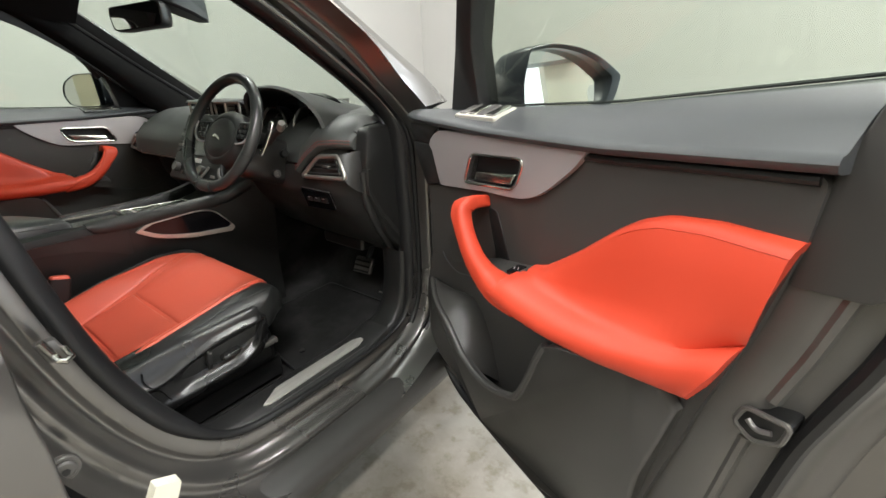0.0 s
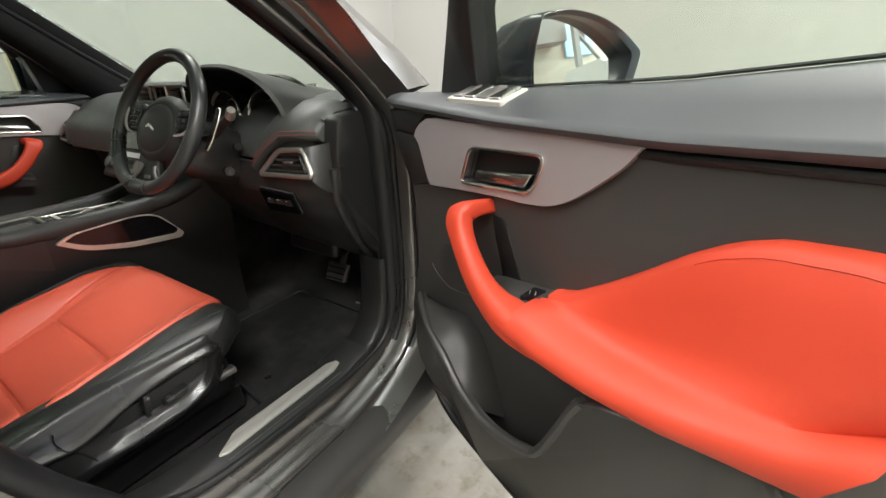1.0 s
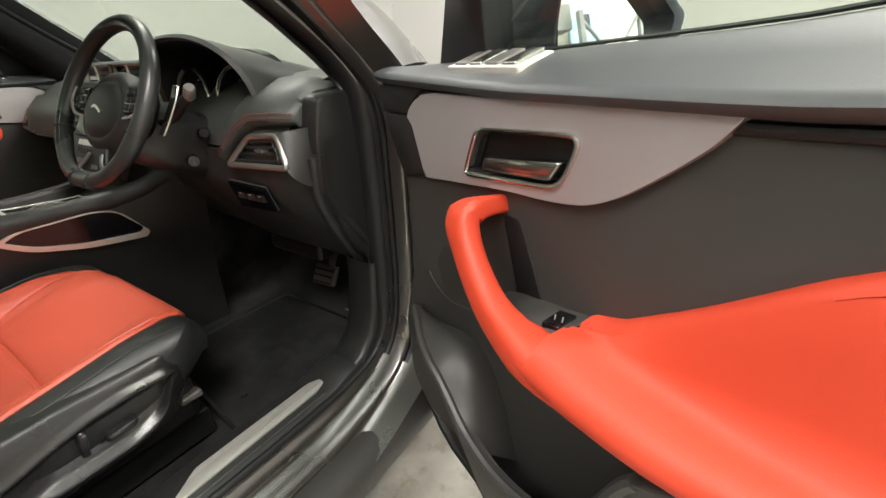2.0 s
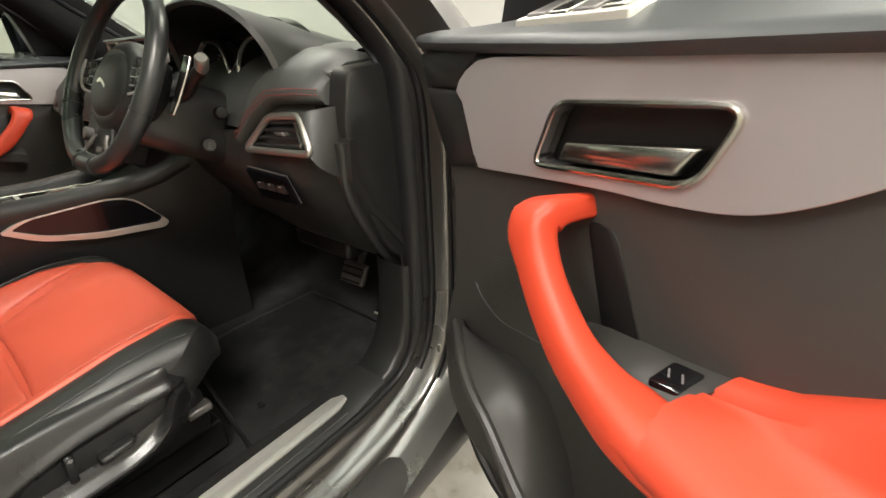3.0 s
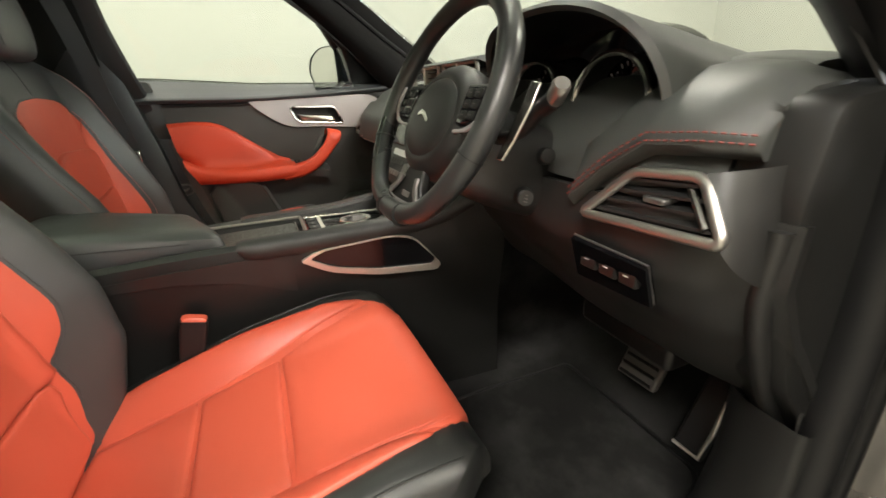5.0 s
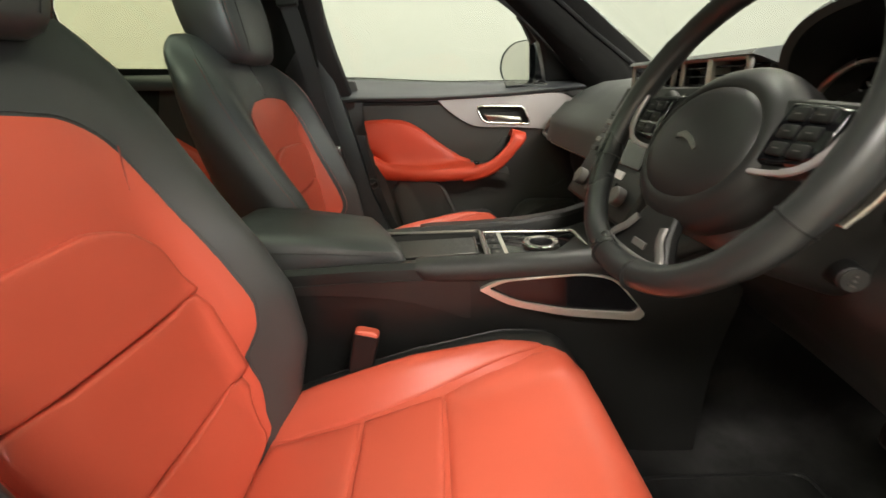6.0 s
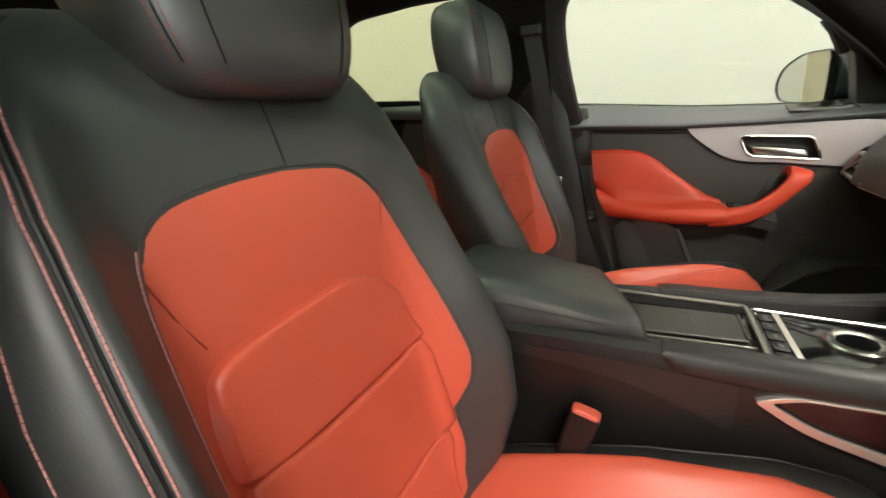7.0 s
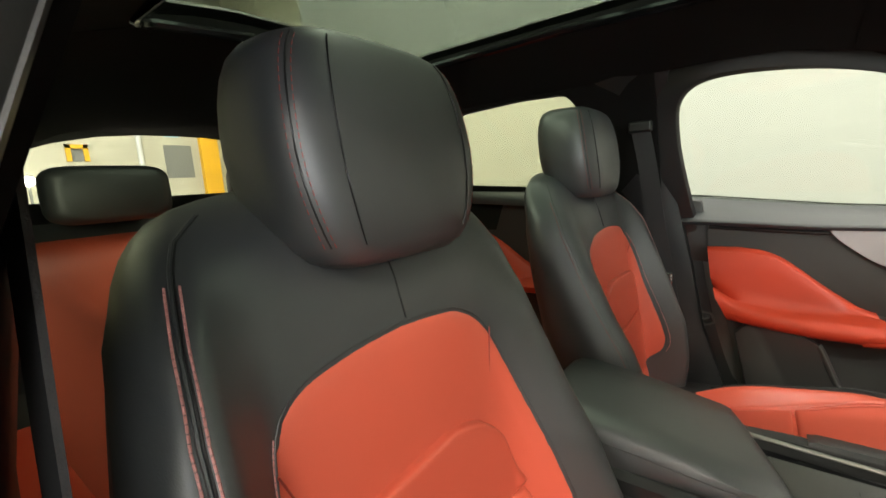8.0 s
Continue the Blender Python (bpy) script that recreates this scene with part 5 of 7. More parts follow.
    shield = part("side_shield", loft(secs), SHIELD, s, "satin black plastic seat side shield", angle=50)
    part("seat_switch", slab(rounded([(-0.229, 0.584), (-0.182, 0.588), (-0.178, 0.602), (-0.226, 0.598)], 0.006), lambda a, b, c: (out * c, a, b), 0.258, 0.281, 0.006), SHIELD, shield, "seat adjuster bar", angle=50)
    part("seat_switch", slab(rounded([(-0.263, 0.580), (-0.252, 0.578), (-0.246, 0.628), (-0.257, 0.632)], 0.005), lambda a, b, c: (out * (c + 0.1 * (b - 0.60)), a, b), 0.255, 0.276, 0.004), SHIELD, shield, "upright seat adjuster", angle=50)
    part("switch_tip", tube([(out * 0.281, -0.254, 0.627), (out * 0.2815, -0.250, 0.624)], 0.003, 8), DULLSILVER, shield)
    part("switch_shadow_gap", tube([(out * 0.262, -0.235, 0.580), (out * 0.262, -0.176, 0.585)], 0.0025, 6), DARK, shield)
    joint = [(-0.385, 0.650), (-0.388, 0.632), (-0.380, 0.613), (-0.365, 0.590), (-0.352, 0.560), (-0.345, 0.535)]
    part("shield_joint", tube(catmull([(out * (0.2727 + 0.007 * math.exp(-((z - 0.612) / 0.006) ** 2)), y, z) for y, z in joint], 4), 0.0014, 5), DARK, shield)
    part("lever_slot", slab(rounded([(-0.475, 0.605), (-0.425, 0.607), (-0.420, 0.619), (-0.475, 0.617)], 0.005), lambda a, b, c: (out * c, a, b), 0.262, 0.2735), DARK, shield)
    part("belt_anchor", loft([[(-out * x, y, z) for x, z in ((0.228, z0), (0.25, z0), (0.25, z0 + 0.012), (0.228, z0 + 0.012))] for y, z0 in ((-0.545, 0.602), (-0.50, 0.602), (-0.44, 0.592), (-0.40, 0.585))]), SILVER, s, "dull silver belt anchor bar", bevel=0.003)
    part("hinge_cover", slab(rounded([(-0.64, 0.52), (-0.55, 0.52), (-0.54, 0.63), (-0.62, 0.66)], 0.03), lambda a, b, c: (-out * c, a, b), 0.20, 0.262, 0.01), TRIM, s)
    return s


front_seat(0.38, 1, "black and red leather front seat behind the steering wheel")
passenger_seat = front_seat(-0.38, -1, "black and red leather front passenger seat beside the console", 0.032)
passenger_seat.scale = (1.06, 1.0, 1.0)
passenger_seat.location.y -= 0.025
for child in passenger_seat.children:
    if child.name.startswith("headrest"):
        child.location.z += 0.012

# ---- rear bench ----
bench = thing("rear_bench", "red leather rear bench with black headrests", "car seat")


def bench_face(x, z):
    return (x, -1.42 - 0.28 * (z - 0.7) + 0.03 * smooth(0.25, 0.42, abs(abs(x) - 0.33) + 0.2) - 0.03 * smooth(1.15, 1.27, z), z)


part("bench_back", sheet(bench_face, steps(-0.66, 0.66, 30), steps(0.6, 1.26, 14), -0.12), BLACK, bench, "black leather bench back")
BF = with_normal(bench_face)


def BFn(a, b):
    p, n = BF(a, b)
    return p, (n if n.y > 0 else -n)


for x0, x1 in ((0.12, 0.60), (-0.60, -0.12), (-0.11, 0.11)):
    part("red_facing", patch(rounded([(x0, 0.64), (x1, 0.64), (x1 - 0.02, 1.225), (x0 + 0.02, 1.225)], 0.05, 4), BFn, 0.01), RED, bench, "red leather facing", angle=70)
part("bench_cushion", loft([[(x, y, z) for y, z in ((-1.42, 0.55), (-1.42, 0.70), (-1.2, 0.72), (-1.0, 0.735), (-0.955, 0.72), (-0.945, 0.66), (-0.97, 0.55))] for x in steps(-0.66, 0.66, 8)]), RED, bench, "red leather bench cushion", angle=60)
for x in (0.385, -0.385, 0.0):
    secs = []
    for y, k in ((-1.475, 0.75), (-1.485, 0.93), (-1.51, 1.0), (-1.54, 0.97), (-1.56, 0.8)):
        secs.append([(x + 0.118 * k * math.copysign(abs(math.cos(a)) ** 0.4, math.cos(a)), y, 1.315 + 0.062 * k * math.copysign(abs(math.sin(a)) ** 0.4, math.sin(a))) for a in [2 * math.pi * i / 28 for i in range(28)]])
    part("bench_headrest", loft(secs), BLACK, bench, "black leather headrest", angle=60)

# ---- dashboard ----
dash = thing("dashboard", "dark grey padded dashboard with silver-framed air vents", "dashboard")


def dash_top(x, t):
    """t from 0 at the windscreen to 1 at the lower edge of the pad."""
    row = [(0.0, 0.66, 1.06), (0.2, 0.52, 1.095), (0.4, 0.38, 1.112), (0.55, 0.30, 1.108), (0.68, 0.245, 1.09), (0.8, 0.205, 1.055), (0.9, 0.185, 1.02), (1.0, 0.18, 0.985)]
    y = lerp_table([(a, b) for a, b, c in row], t)
    z = lerp_table([(a, c) for a, b, c in row], t)
    edge = smooth(0.60, 0.72, abs(x))
    return (x, y + 0.03 * edge * t + 0.10 * (1 - (x / 0.7) ** 2) * (1 - t), z - 0.012 * edge)


part("top_pad", sheet(dash_top, steps(-0.70, 0.70, 36), steps(0, 1, 20), 0.02), DASHPAD, dash, "dark grey padded dash top", angle=70)

# instrument hood
def hood_line(t, grow, depth):
    y0 = 0.15 + depth * t
    line = []
    for a in steps(0, math.pi, 28):
        hx = 0.188 - 0.012 * t + grow
        hz = 0.134 - (0.075 * t if grow >= 0 else 0.02 * t) + grow
        zz = hz * math.sin(a) ** (0.75 if a < math.pi / 2 else 0.5)
        line.append((0.448 + hx * math.copysign(abs(math.cos(a)) ** 0.85, math.cos(a)), y0 + 0.045 * (1 - math.sin(a)) * (1 - t), 1.072 + zz))
    return line


secs = [hood_line(t, 0.0, 0.30) for t in steps(0, 1, 10)]
inner = [hood_line(t, -0.012, 0.13) for t in steps(0, 1, 4)]
hood = part("instrument_hood", loft(secs, False, False), DASHPAD, dash, "dark grey instrument hood", angle=70, fix=False)
part("hood_lip", loft([secs[0], [Vector(a) * 0.5 + Vector(b) * 0.5 + Vector((0, -0.008, 0)) for a, b in zip(secs[0], inner[0])], inner[0]], False, False), DASHPAD, hood, fix=False, angle=80)
part("hood_lining", loft(inner, False, False), DARK, hood, fix=False, angle=70)

# instruments
cluster = part("instrument_panel", slab([(0.437 + 0.182 * math.copysign(abs(math.cos(a)) ** 0.7, math.cos(a)), 1.065 + 0.115 * math.copysign(abs(math.sin(a)) ** 0.8, math.sin(a))) for a in [2 * math.pi * i / 40 for i in range(40)]], lambda a, b, c: (a, c, b), 0.30, 0.27), GLOSS, dash, "gloss black instrument panel")
for cx in (0.335, 0.508):
    c = Vector((cx, 0.275, 1.075))
    circ = [(cx + 0.068 * math.cos(a), 0.224 + 0.12 * 0.068 * math.sin(a), 1.075 + 0.068 * math.sin(a)) for a in [2 * math.pi * i / 40 for i in range(40)]]
    dial = part("dial", join(tube(circ, 0.0045, 8, closed=True)), CHROME, cluster, "chrome dial ring")
    cyl = [[(cx + r * math.cos(a), y + 0.12 * r * math.sin(a), 1.075 + r * math.sin(a)) for a in [2 * math.pi * i / 32 for i in range(32)]] for r, y in ((0.070, 0.222), (0.064, 0.27))]
    part("dial_bowl", loft(cyl, True, False), DARK, cluster)
    ticks = []
    for k in range(25):
        a = radians(-40 + 260 * k / 24)
        ticks.append(tube([(cx + r * math.cos(a), 0.266 + 0.0 * r, 1.075 + r * math.sin(a)) for r in (0.052, 0.058 if k % 3 else 0.05)], 0.0009, 4))
    part("dial_marks", join(*ticks), WHITE, cluster)

# padded shoulder to the right of the instruments, over the vent
secs = []
for t in steps(0, 1, 14):
    x = 0.545 + 0.185 * t
    zt = lerp_table([(0, 1.085), (0.25, 1.118), (0.5, 1.124), (0.8, 1.118), (1.0, 1.10)], t)
    zl = lerp_table([(0, 0.968), (0.25, 1.010), (0.5, 1.040), (0.8, 1.043), (1, 1.04)], t)
    yf = lerp_table([(0, 0.135), (0.4, 0.150), (0.8, 0.168), (1.0, 0.19)], t)
    secs.append([(x, y, z) for y, z in ((0.36, zt - 0.01), (0.30, zt), (0.255, zt - 0.003), (0.215, zt - 0.018), (yf + 0.03, zt * 0.6 + zl * 0.4), (yf + 0.008, zl + 0.022), (yf + 0.002, zl + 0.008), (yf + 0.012, zl - 0.004), (0.30, zl - 0.004))])
sh = part("side_pad", loft(secs), DASHPAD, dash, "stitched leather dash shoulder", angle=60)
for k in (0, 1):
    row = [(s[6][0], s[6][1] - 0.0015 + 0.001 * k, s[6][2] + 0.004 + 0.008 * k) for s in secs]
    part("stitching", stitches(row, 0.0011), DARKTHREAD, sh, "dark red stitching")


# air vent, driver's side, and its twin on the far side
def air_vent(side):
    tip, tl, tr, br = (0.572, 0.137, 0.962), (0.628, 0.158, 1.018), (0.702, 0.168, 1.022), (0.742, 0.150, 0.968)

    def P(p):
        return Vector((side * p[0], p[1], p[2]))
    corners = [P(tip), P(tl), P(tr), P(br)]
    loop = []
    n = len(corners)
    for i in range(n):
        a, b, c = corners[i - 1], corners[i], corners[(i + 1) % n]
        k = 0.012
        p, q = b + (a - b).normalized() * k, b + (c - b).normalized() * k
        for j in range(5):
            t = j / 4
            loop.append((1 - t) ** 2 * p + 2 * t * (1 - t) * b + t * t * q)
    v = part("air_vent", tube(loop, 0.0062, 8, closed=True, up=(0, 1, 0)), NICKEL, dash, "satin silver vent surround", angle=70)
    back = [p + Vector((0, 0.045, 0)) for p in loop]
    vv = [tuple(p) for p in loop] + [tuple(p) for p in back]
    m = len(loop)
    ff = [(i, (i + 1) % m, m + (i + 1) % m, m + i) for i in range(m)] + [tuple(range(m, 2 * m))]
    part("vent_box", (vv, ff), DARK, v)
    for k in range(4):
        t = (k + 0.7) / 4.4
        a = P(tip).lerp(P(tl), t)
        b = P(br).lerp(P(tr), t)
        d = Vector((0, 0.001, 0))
        part("slat", loft([[p + d + Vector((0, 0, 0.0015)), p + d + Vector((0, 0.028, 0.006)), p + d + Vector((0, 0.028, 0.003)), p + d + Vector((0, 0, -0.0015))] for p in (a.lerp(b, 0.04), a.lerp(b, 0.5), a.lerp(b, 0.97))]), TRIM, v)
    q = P(tip).lerp(P(br), 0.5).lerp(P(tl).lerp(P(tr), 0.5), 0.5)
    part("vent_knob", box(q.x - 0.013, q.x + 0.013, q.y - 0.003, q.y + 0.02, q.z - 0.003, q.z + 0.004), DULLSILVER, v, bevel=0.002)
    a, b = P(tr) + Vector((-side * 0.014, 0.001, -0.012)), P(br) + Vector((-side * 0.02, 0.001, 0.010))
    part("thumb_wheel", tube([a, b], 0.0045, 8), CHROME, v)
    # plastic end beyond the vent
    top = catmull([P((0.704, 0.166, 1.026)), P((0.722, 0.174, 1.030)), P((0.742, 0.195, 1.034)), P((0.754, 0.235, 1.036))], 4)
    low = catmull([P((0.740, 0.150, 0.962)), P((0.749, 0.160, 0.945)), P((0.757, 0.188, 0.925)), P((0.762, 0.235, 0.91))], 4)
    rows = [[a, a.lerp(b, 0.5) + Vector((side * 0.004, -0.003, 0)), b] for a, b in zip(top, low)]
    part("vent_end", loft(rows, False, False), DASHEND, v, fix=False, angle=80)
    return v


air_vent(1)
air_vent(-1)


# knee panel and side cover on the driver's side, glovebox on the other
def knee(x, t):
    y = lerp_table([(0, 0.165), (0.25, 0.160), (0.45, 0.195), (0.7, 0.27), (1.0, 0.40)], t)
    z = lerp_table([(0, 0.985), (0.2, 0.94), (0.5, 0.84), (0.75, 0.74), (1.0, 0.665)], t)
    out = smooth(0.66, 0.77, x)
    return (x, y + 0.05 * out + 0.03 * smooth(0.5, 0.2, x), z)


part("knee_panel", sheet(knee, steps(0.16, 0.775, 20), steps(0, 1, 20), 0.012), DASHEND, dash, "matt dark plastic knee panel", angle=70)
part("end_cover", slab(rounded([(0.22, 1.09), (0.36, 1.10), (0.42, 0.9), (0.42, 0.66), (0.36, 0.66), (0.26, 0.78), (0.21, 0.90), (0.20, 1.0)], 0.02), lambda a, b, c: (c, a, b), 0.70, 0.772, 0.01), LOWER, dash)
part("end_rib", tube(catmull([(0.757, 0.20, 0.98), (0.752, 0.205, 0.9), (0.745, 0.24, 0.82), (0.735, 0.30, 0.73), (0.73, 0.36, 0.675)], 5), 0.012, 10), DASHEND, dash)
sw = part("switch_panel", sheet(lambda u, v: Vector((0.562, 0.140, 0.93)).lerp(Vector((0.672, 0.148, 0.925)), u).lerp(Vector((0.548, 0.166, 0.868)).lerp(Vector((0.668, 0.168, 0.872)), u), v), steps(0, 1, 4), steps(0, 1, 3), 0.01), GLOSS, dash, "gloss black lighting switch panel")
part("panel_rim", tube([(0.562, 0.137, 0.93), (0.672, 0.144, 0.925), (0.668, 0.164, 0.872), (0.548, 0.162, 0.868)], 0.0016, 6, closed=True), DULLSILVER, sw)
for k in range(3):
    x = 0.578 + 0.031 * k
    part("switch_key", box(x - 0.008, x + 0.018, 0.1415 + 0.001 * k, 0.156, 0.890, 0.914), DARK, sw, bevel=0.002)
    part("switch_mark", tube([(x, 0.1408 + 0.001 * k, 0.902), (x + 0.007, 0.1408 + 0.001 * k, 0.902)], 0.0007, 5), WHITE, sw)
part("lower_tray", box(0.40, 0.60, 0.30, 0.42, 0.675, 0.72), DARK, dash, bevel=0.01)


def glove(x, t):
    y = lerp_table([(0, 0.205), (0.15, 0.165), (0.35, 0.150), (0.6, 0.165), (0.85, 0.22), (1.0, 0.32)], t)
    z = lerp_table([(0, 1.06), (0.15, 1.02), (0.35, 0.95), (0.6, 0.86), (0.85, 0.77), (1.0, 0.70)], t)
    return (x, y + 0.04 * smooth(-0.62, -0.73, x), z)


part("passenger_pad", sheet(glove, steps(-0.735, -0.15, 18), steps(0, 0.34, 9), 0.02), DASHPAD, dash, "dark grey padded dash front", angle=70)
# glovebox front set back and coloured black to stand for the unlit void
part("glovebox", sheet(lambda x, t: (x, glove(x, t)[1] + 0.075, glove(x, t)[2]), steps(-0.735, -0.15, 12), steps(0.28, 1, 12), 0.02), DARK, dash, "glovebox front, black for the dark void under the pad", angle=70)
part("pad_stitching", stitches([(x, glove(x, 0.30)[1] - 0.0015, glove(x, 0.30)[2]) for x in steps(-0.70, -0.16, 30)]), STITCH, dash)
part("pad_trim", tube([(x, glove(x, 0.345)[1] - 0.002, glove(x, 0.345)[2]) for x in steps(-0.73, -0.18, 14)], 0.007, 8, 0.7), SATIN, dash, "thin bright trim line")

# centre stack: vents, screen, climate controls
stack = part("media_panel", sheet(lambda x, t: (x, 0.225 - 0.125 * t, 1.095 - 0.215 * t), steps(-0.15, 0.15, 4), steps(0, 1, 6), 0.05), DARK, dash, "gloss black media and climate panel", bevel=0.006)


def on_stack(x, t, up=0.0):
    return Vector((x, 0.182 - 0.125 * t - up * 0.86, 1.120 - 0.215 * t + up * 0.5))


def stack_box(x0, x1, t0, t1, up):
    a = [on_stack(x0, t0), on_stack(x1, t0), on_stack(x1, t1), on_stack(x0, t1)]
    b = [on_stack(x0, t0, up), on_stack(x1, t0, up), on_stack(x1, t1, up), on_stack(x0, t1, up)]
    return [tuple(p) for p in a + b], [(3, 2, 1, 0), (4, 5, 6, 7), (0, 1, 5, 4), (1, 2, 6, 5), (2, 3, 7, 6), (3, 0, 4, 7)]


part("screen", stack_box(-0.10, 0.10, 0.22, 0.62, 0.004), GLOSS, stack, "dark touch screen", bevel=0.002)
for sx in (-1, 1):
    for k in range(5):
        part("screen_button", stack_box(sx * 0.125 - 0.014, sx * 0.125 + 0.014, 0.23 + 0.08 * k, 0.270 + 0.08 * k, 0.006), DULLSILVER if k % 2 else DARK, stack, bevel=0.001)
    c = on_stack(sx * 0.095, 0.83)
    part("climate_knob", tube([c, on_stack(sx * 0.095, 0.83, 0.018)], 0.017, 20), DULLSILVER, stack, "dull silver climate dial", bevel=0.002)
for k in range(6):
    part("climate_button", stack_box(-0.057 + 0.0195 * k, -0.041 + 0.0195 * k, 0.75, 0.80, 0.005), DARK, stack, bevel=0.001)
    part("climate_button", stack_box(-0.057 + 0.0195 * k, -0.041 + 0.0195 * k, 0.86, 0.91, 0.005), DULLSILVER, stack, bevel=0.001)
part("climate_display", stack_box(-0.06, 0.06, 0.66, 0.72, 0.003), WHITE, stack)
for sx in (-1, 1):
    loop = [(sx * 0.096 + a, 0.205, 1.132 + b) for a, b in rounded([(-0.080, -0.024), (0.080, -0.024), (0.086, 0.024), (-0.080, 0.026)], 0.01)]
    v = part("centre_vent", tube(loop, 0.0045, 8, closed=True, up=(0, 1, 0)), NICKEL, dash, "silver-edged centre vent")
    part("vent_box", slab([(p[0], p[2]) for p in loop], lambda a, b, c: (a, c, b), 0.30, 0.235), DARK, v)
    part("vent_divider", box(sx * 0.096 - 0.006, sx * 0.096 + 0.006, 0.200, 0.232, 1.109, 1.157), SATIN, v, "bright vent divider", bevel=0.002)
    for k in range(3):
        part("slat", box(sx * 0.096 - 0.078, sx * 0.096 + 0.078, 0.208, 0.235, 1.1175 + 0.013 * k, 1.1205 + 0.013 * k), GLOSS, v, bevel=0.001)
part("centre_vent_hood", loft([[(x, y, z) for y, z in ((0.34, 1.09), (0.34, 1.150), (0.26, 1.168), (0.205, 1.165), (0.198, 1.159), (0.21, 1.156), (0.30, 1.120))] for x in steps(-0.19, 0.19, 8)]), DASHPAD, dash, angle=60)

# ---- steering wheel ----
wheel = thing("steering_wheel", "black leather steering wheel with silver spoke inserts", "steering wheel", at=(0.387, 0.0335, 1.083))
wheel.rotation_euler = (radians(61.7), 0, radians(2.5))
wheel.scale = (0.925, 0.925, 0.925)
R = 0.172
rim = []
for i in range(64):
    a = 2 * math.pi * i / 64
    k = 1.0 - 0.03 * smooth(0.82, 1.0, -math.sin(a))
    rim.append((R * math.cos(a), R * k * math.sin(a), 0.012))
rr = [0.0165 + 0.0015 * (abs(math.cos(2 * math.pi * i / 64)) > 0.8) for i in range(64)]
part("rim", tube(rim, rr, 14, 0.92, closed=True), WHEELHIDE, wheel, "glossy worn black leather rim", angle=80)
for a in (radians(200), radians(340), radians(258), radians(282)):
    c = Vector((R * math.cos(a), R * math.sin(a) * 0.985, 0.012))
    d = Vector((-math.sin(a), math.cos(a), 0))
    part("rim_seam", tube([c - d * 0.0008, c + d * 0.0008], 0.0184, 16), DARK, wheel)
HUB, SPOKE = -0.015, 0.005
secs = []
for rx, ry, z in ((0.082, 0.078, -0.060), (0.097, 0.090, -0.040), (0.100, 0.0915, -0.018), (0.0985, 0.090, -0.006), (0.094, 0.084, 0.003), (0.086, 0.0725, 0.010), (0.079, 0.0645, 0.0128), (0.0765, 0.062, 0.0113), (0.074, 0.060, 0.0131), (0.064, 0.052, 0.0170), (0.044, 0.037, 0.0202), (0.02, 0.018, 0.0215)):
    secs.append([(rx * math.copysign(abs(math.cos(a)) ** 0.92, math.cos(a)), HUB + ry * (1.0 if math.sin(a) > 0 else 0.96) * math.sin(a), z) for a in [2 * math.pi * i / 48 for i in range(48)]])
hub = part("hub", loft(secs), LOWER, wheel, "dark grey airbag pad", angle=60)
part("badge", loft([[(x * 1.45, HUB + y * 1.45, z) for x, y in ((-0.014, 0.003), (-0.006, 0.006), (0.004, 0.003), (0.015, -0.004), (0.013, -0.007), (0.002, -0.001), (-0.006, 0.001), (-0.013, -0.001))] for z in (0.0200, 0.0236)]), CHROME, hub, "small silver badge")
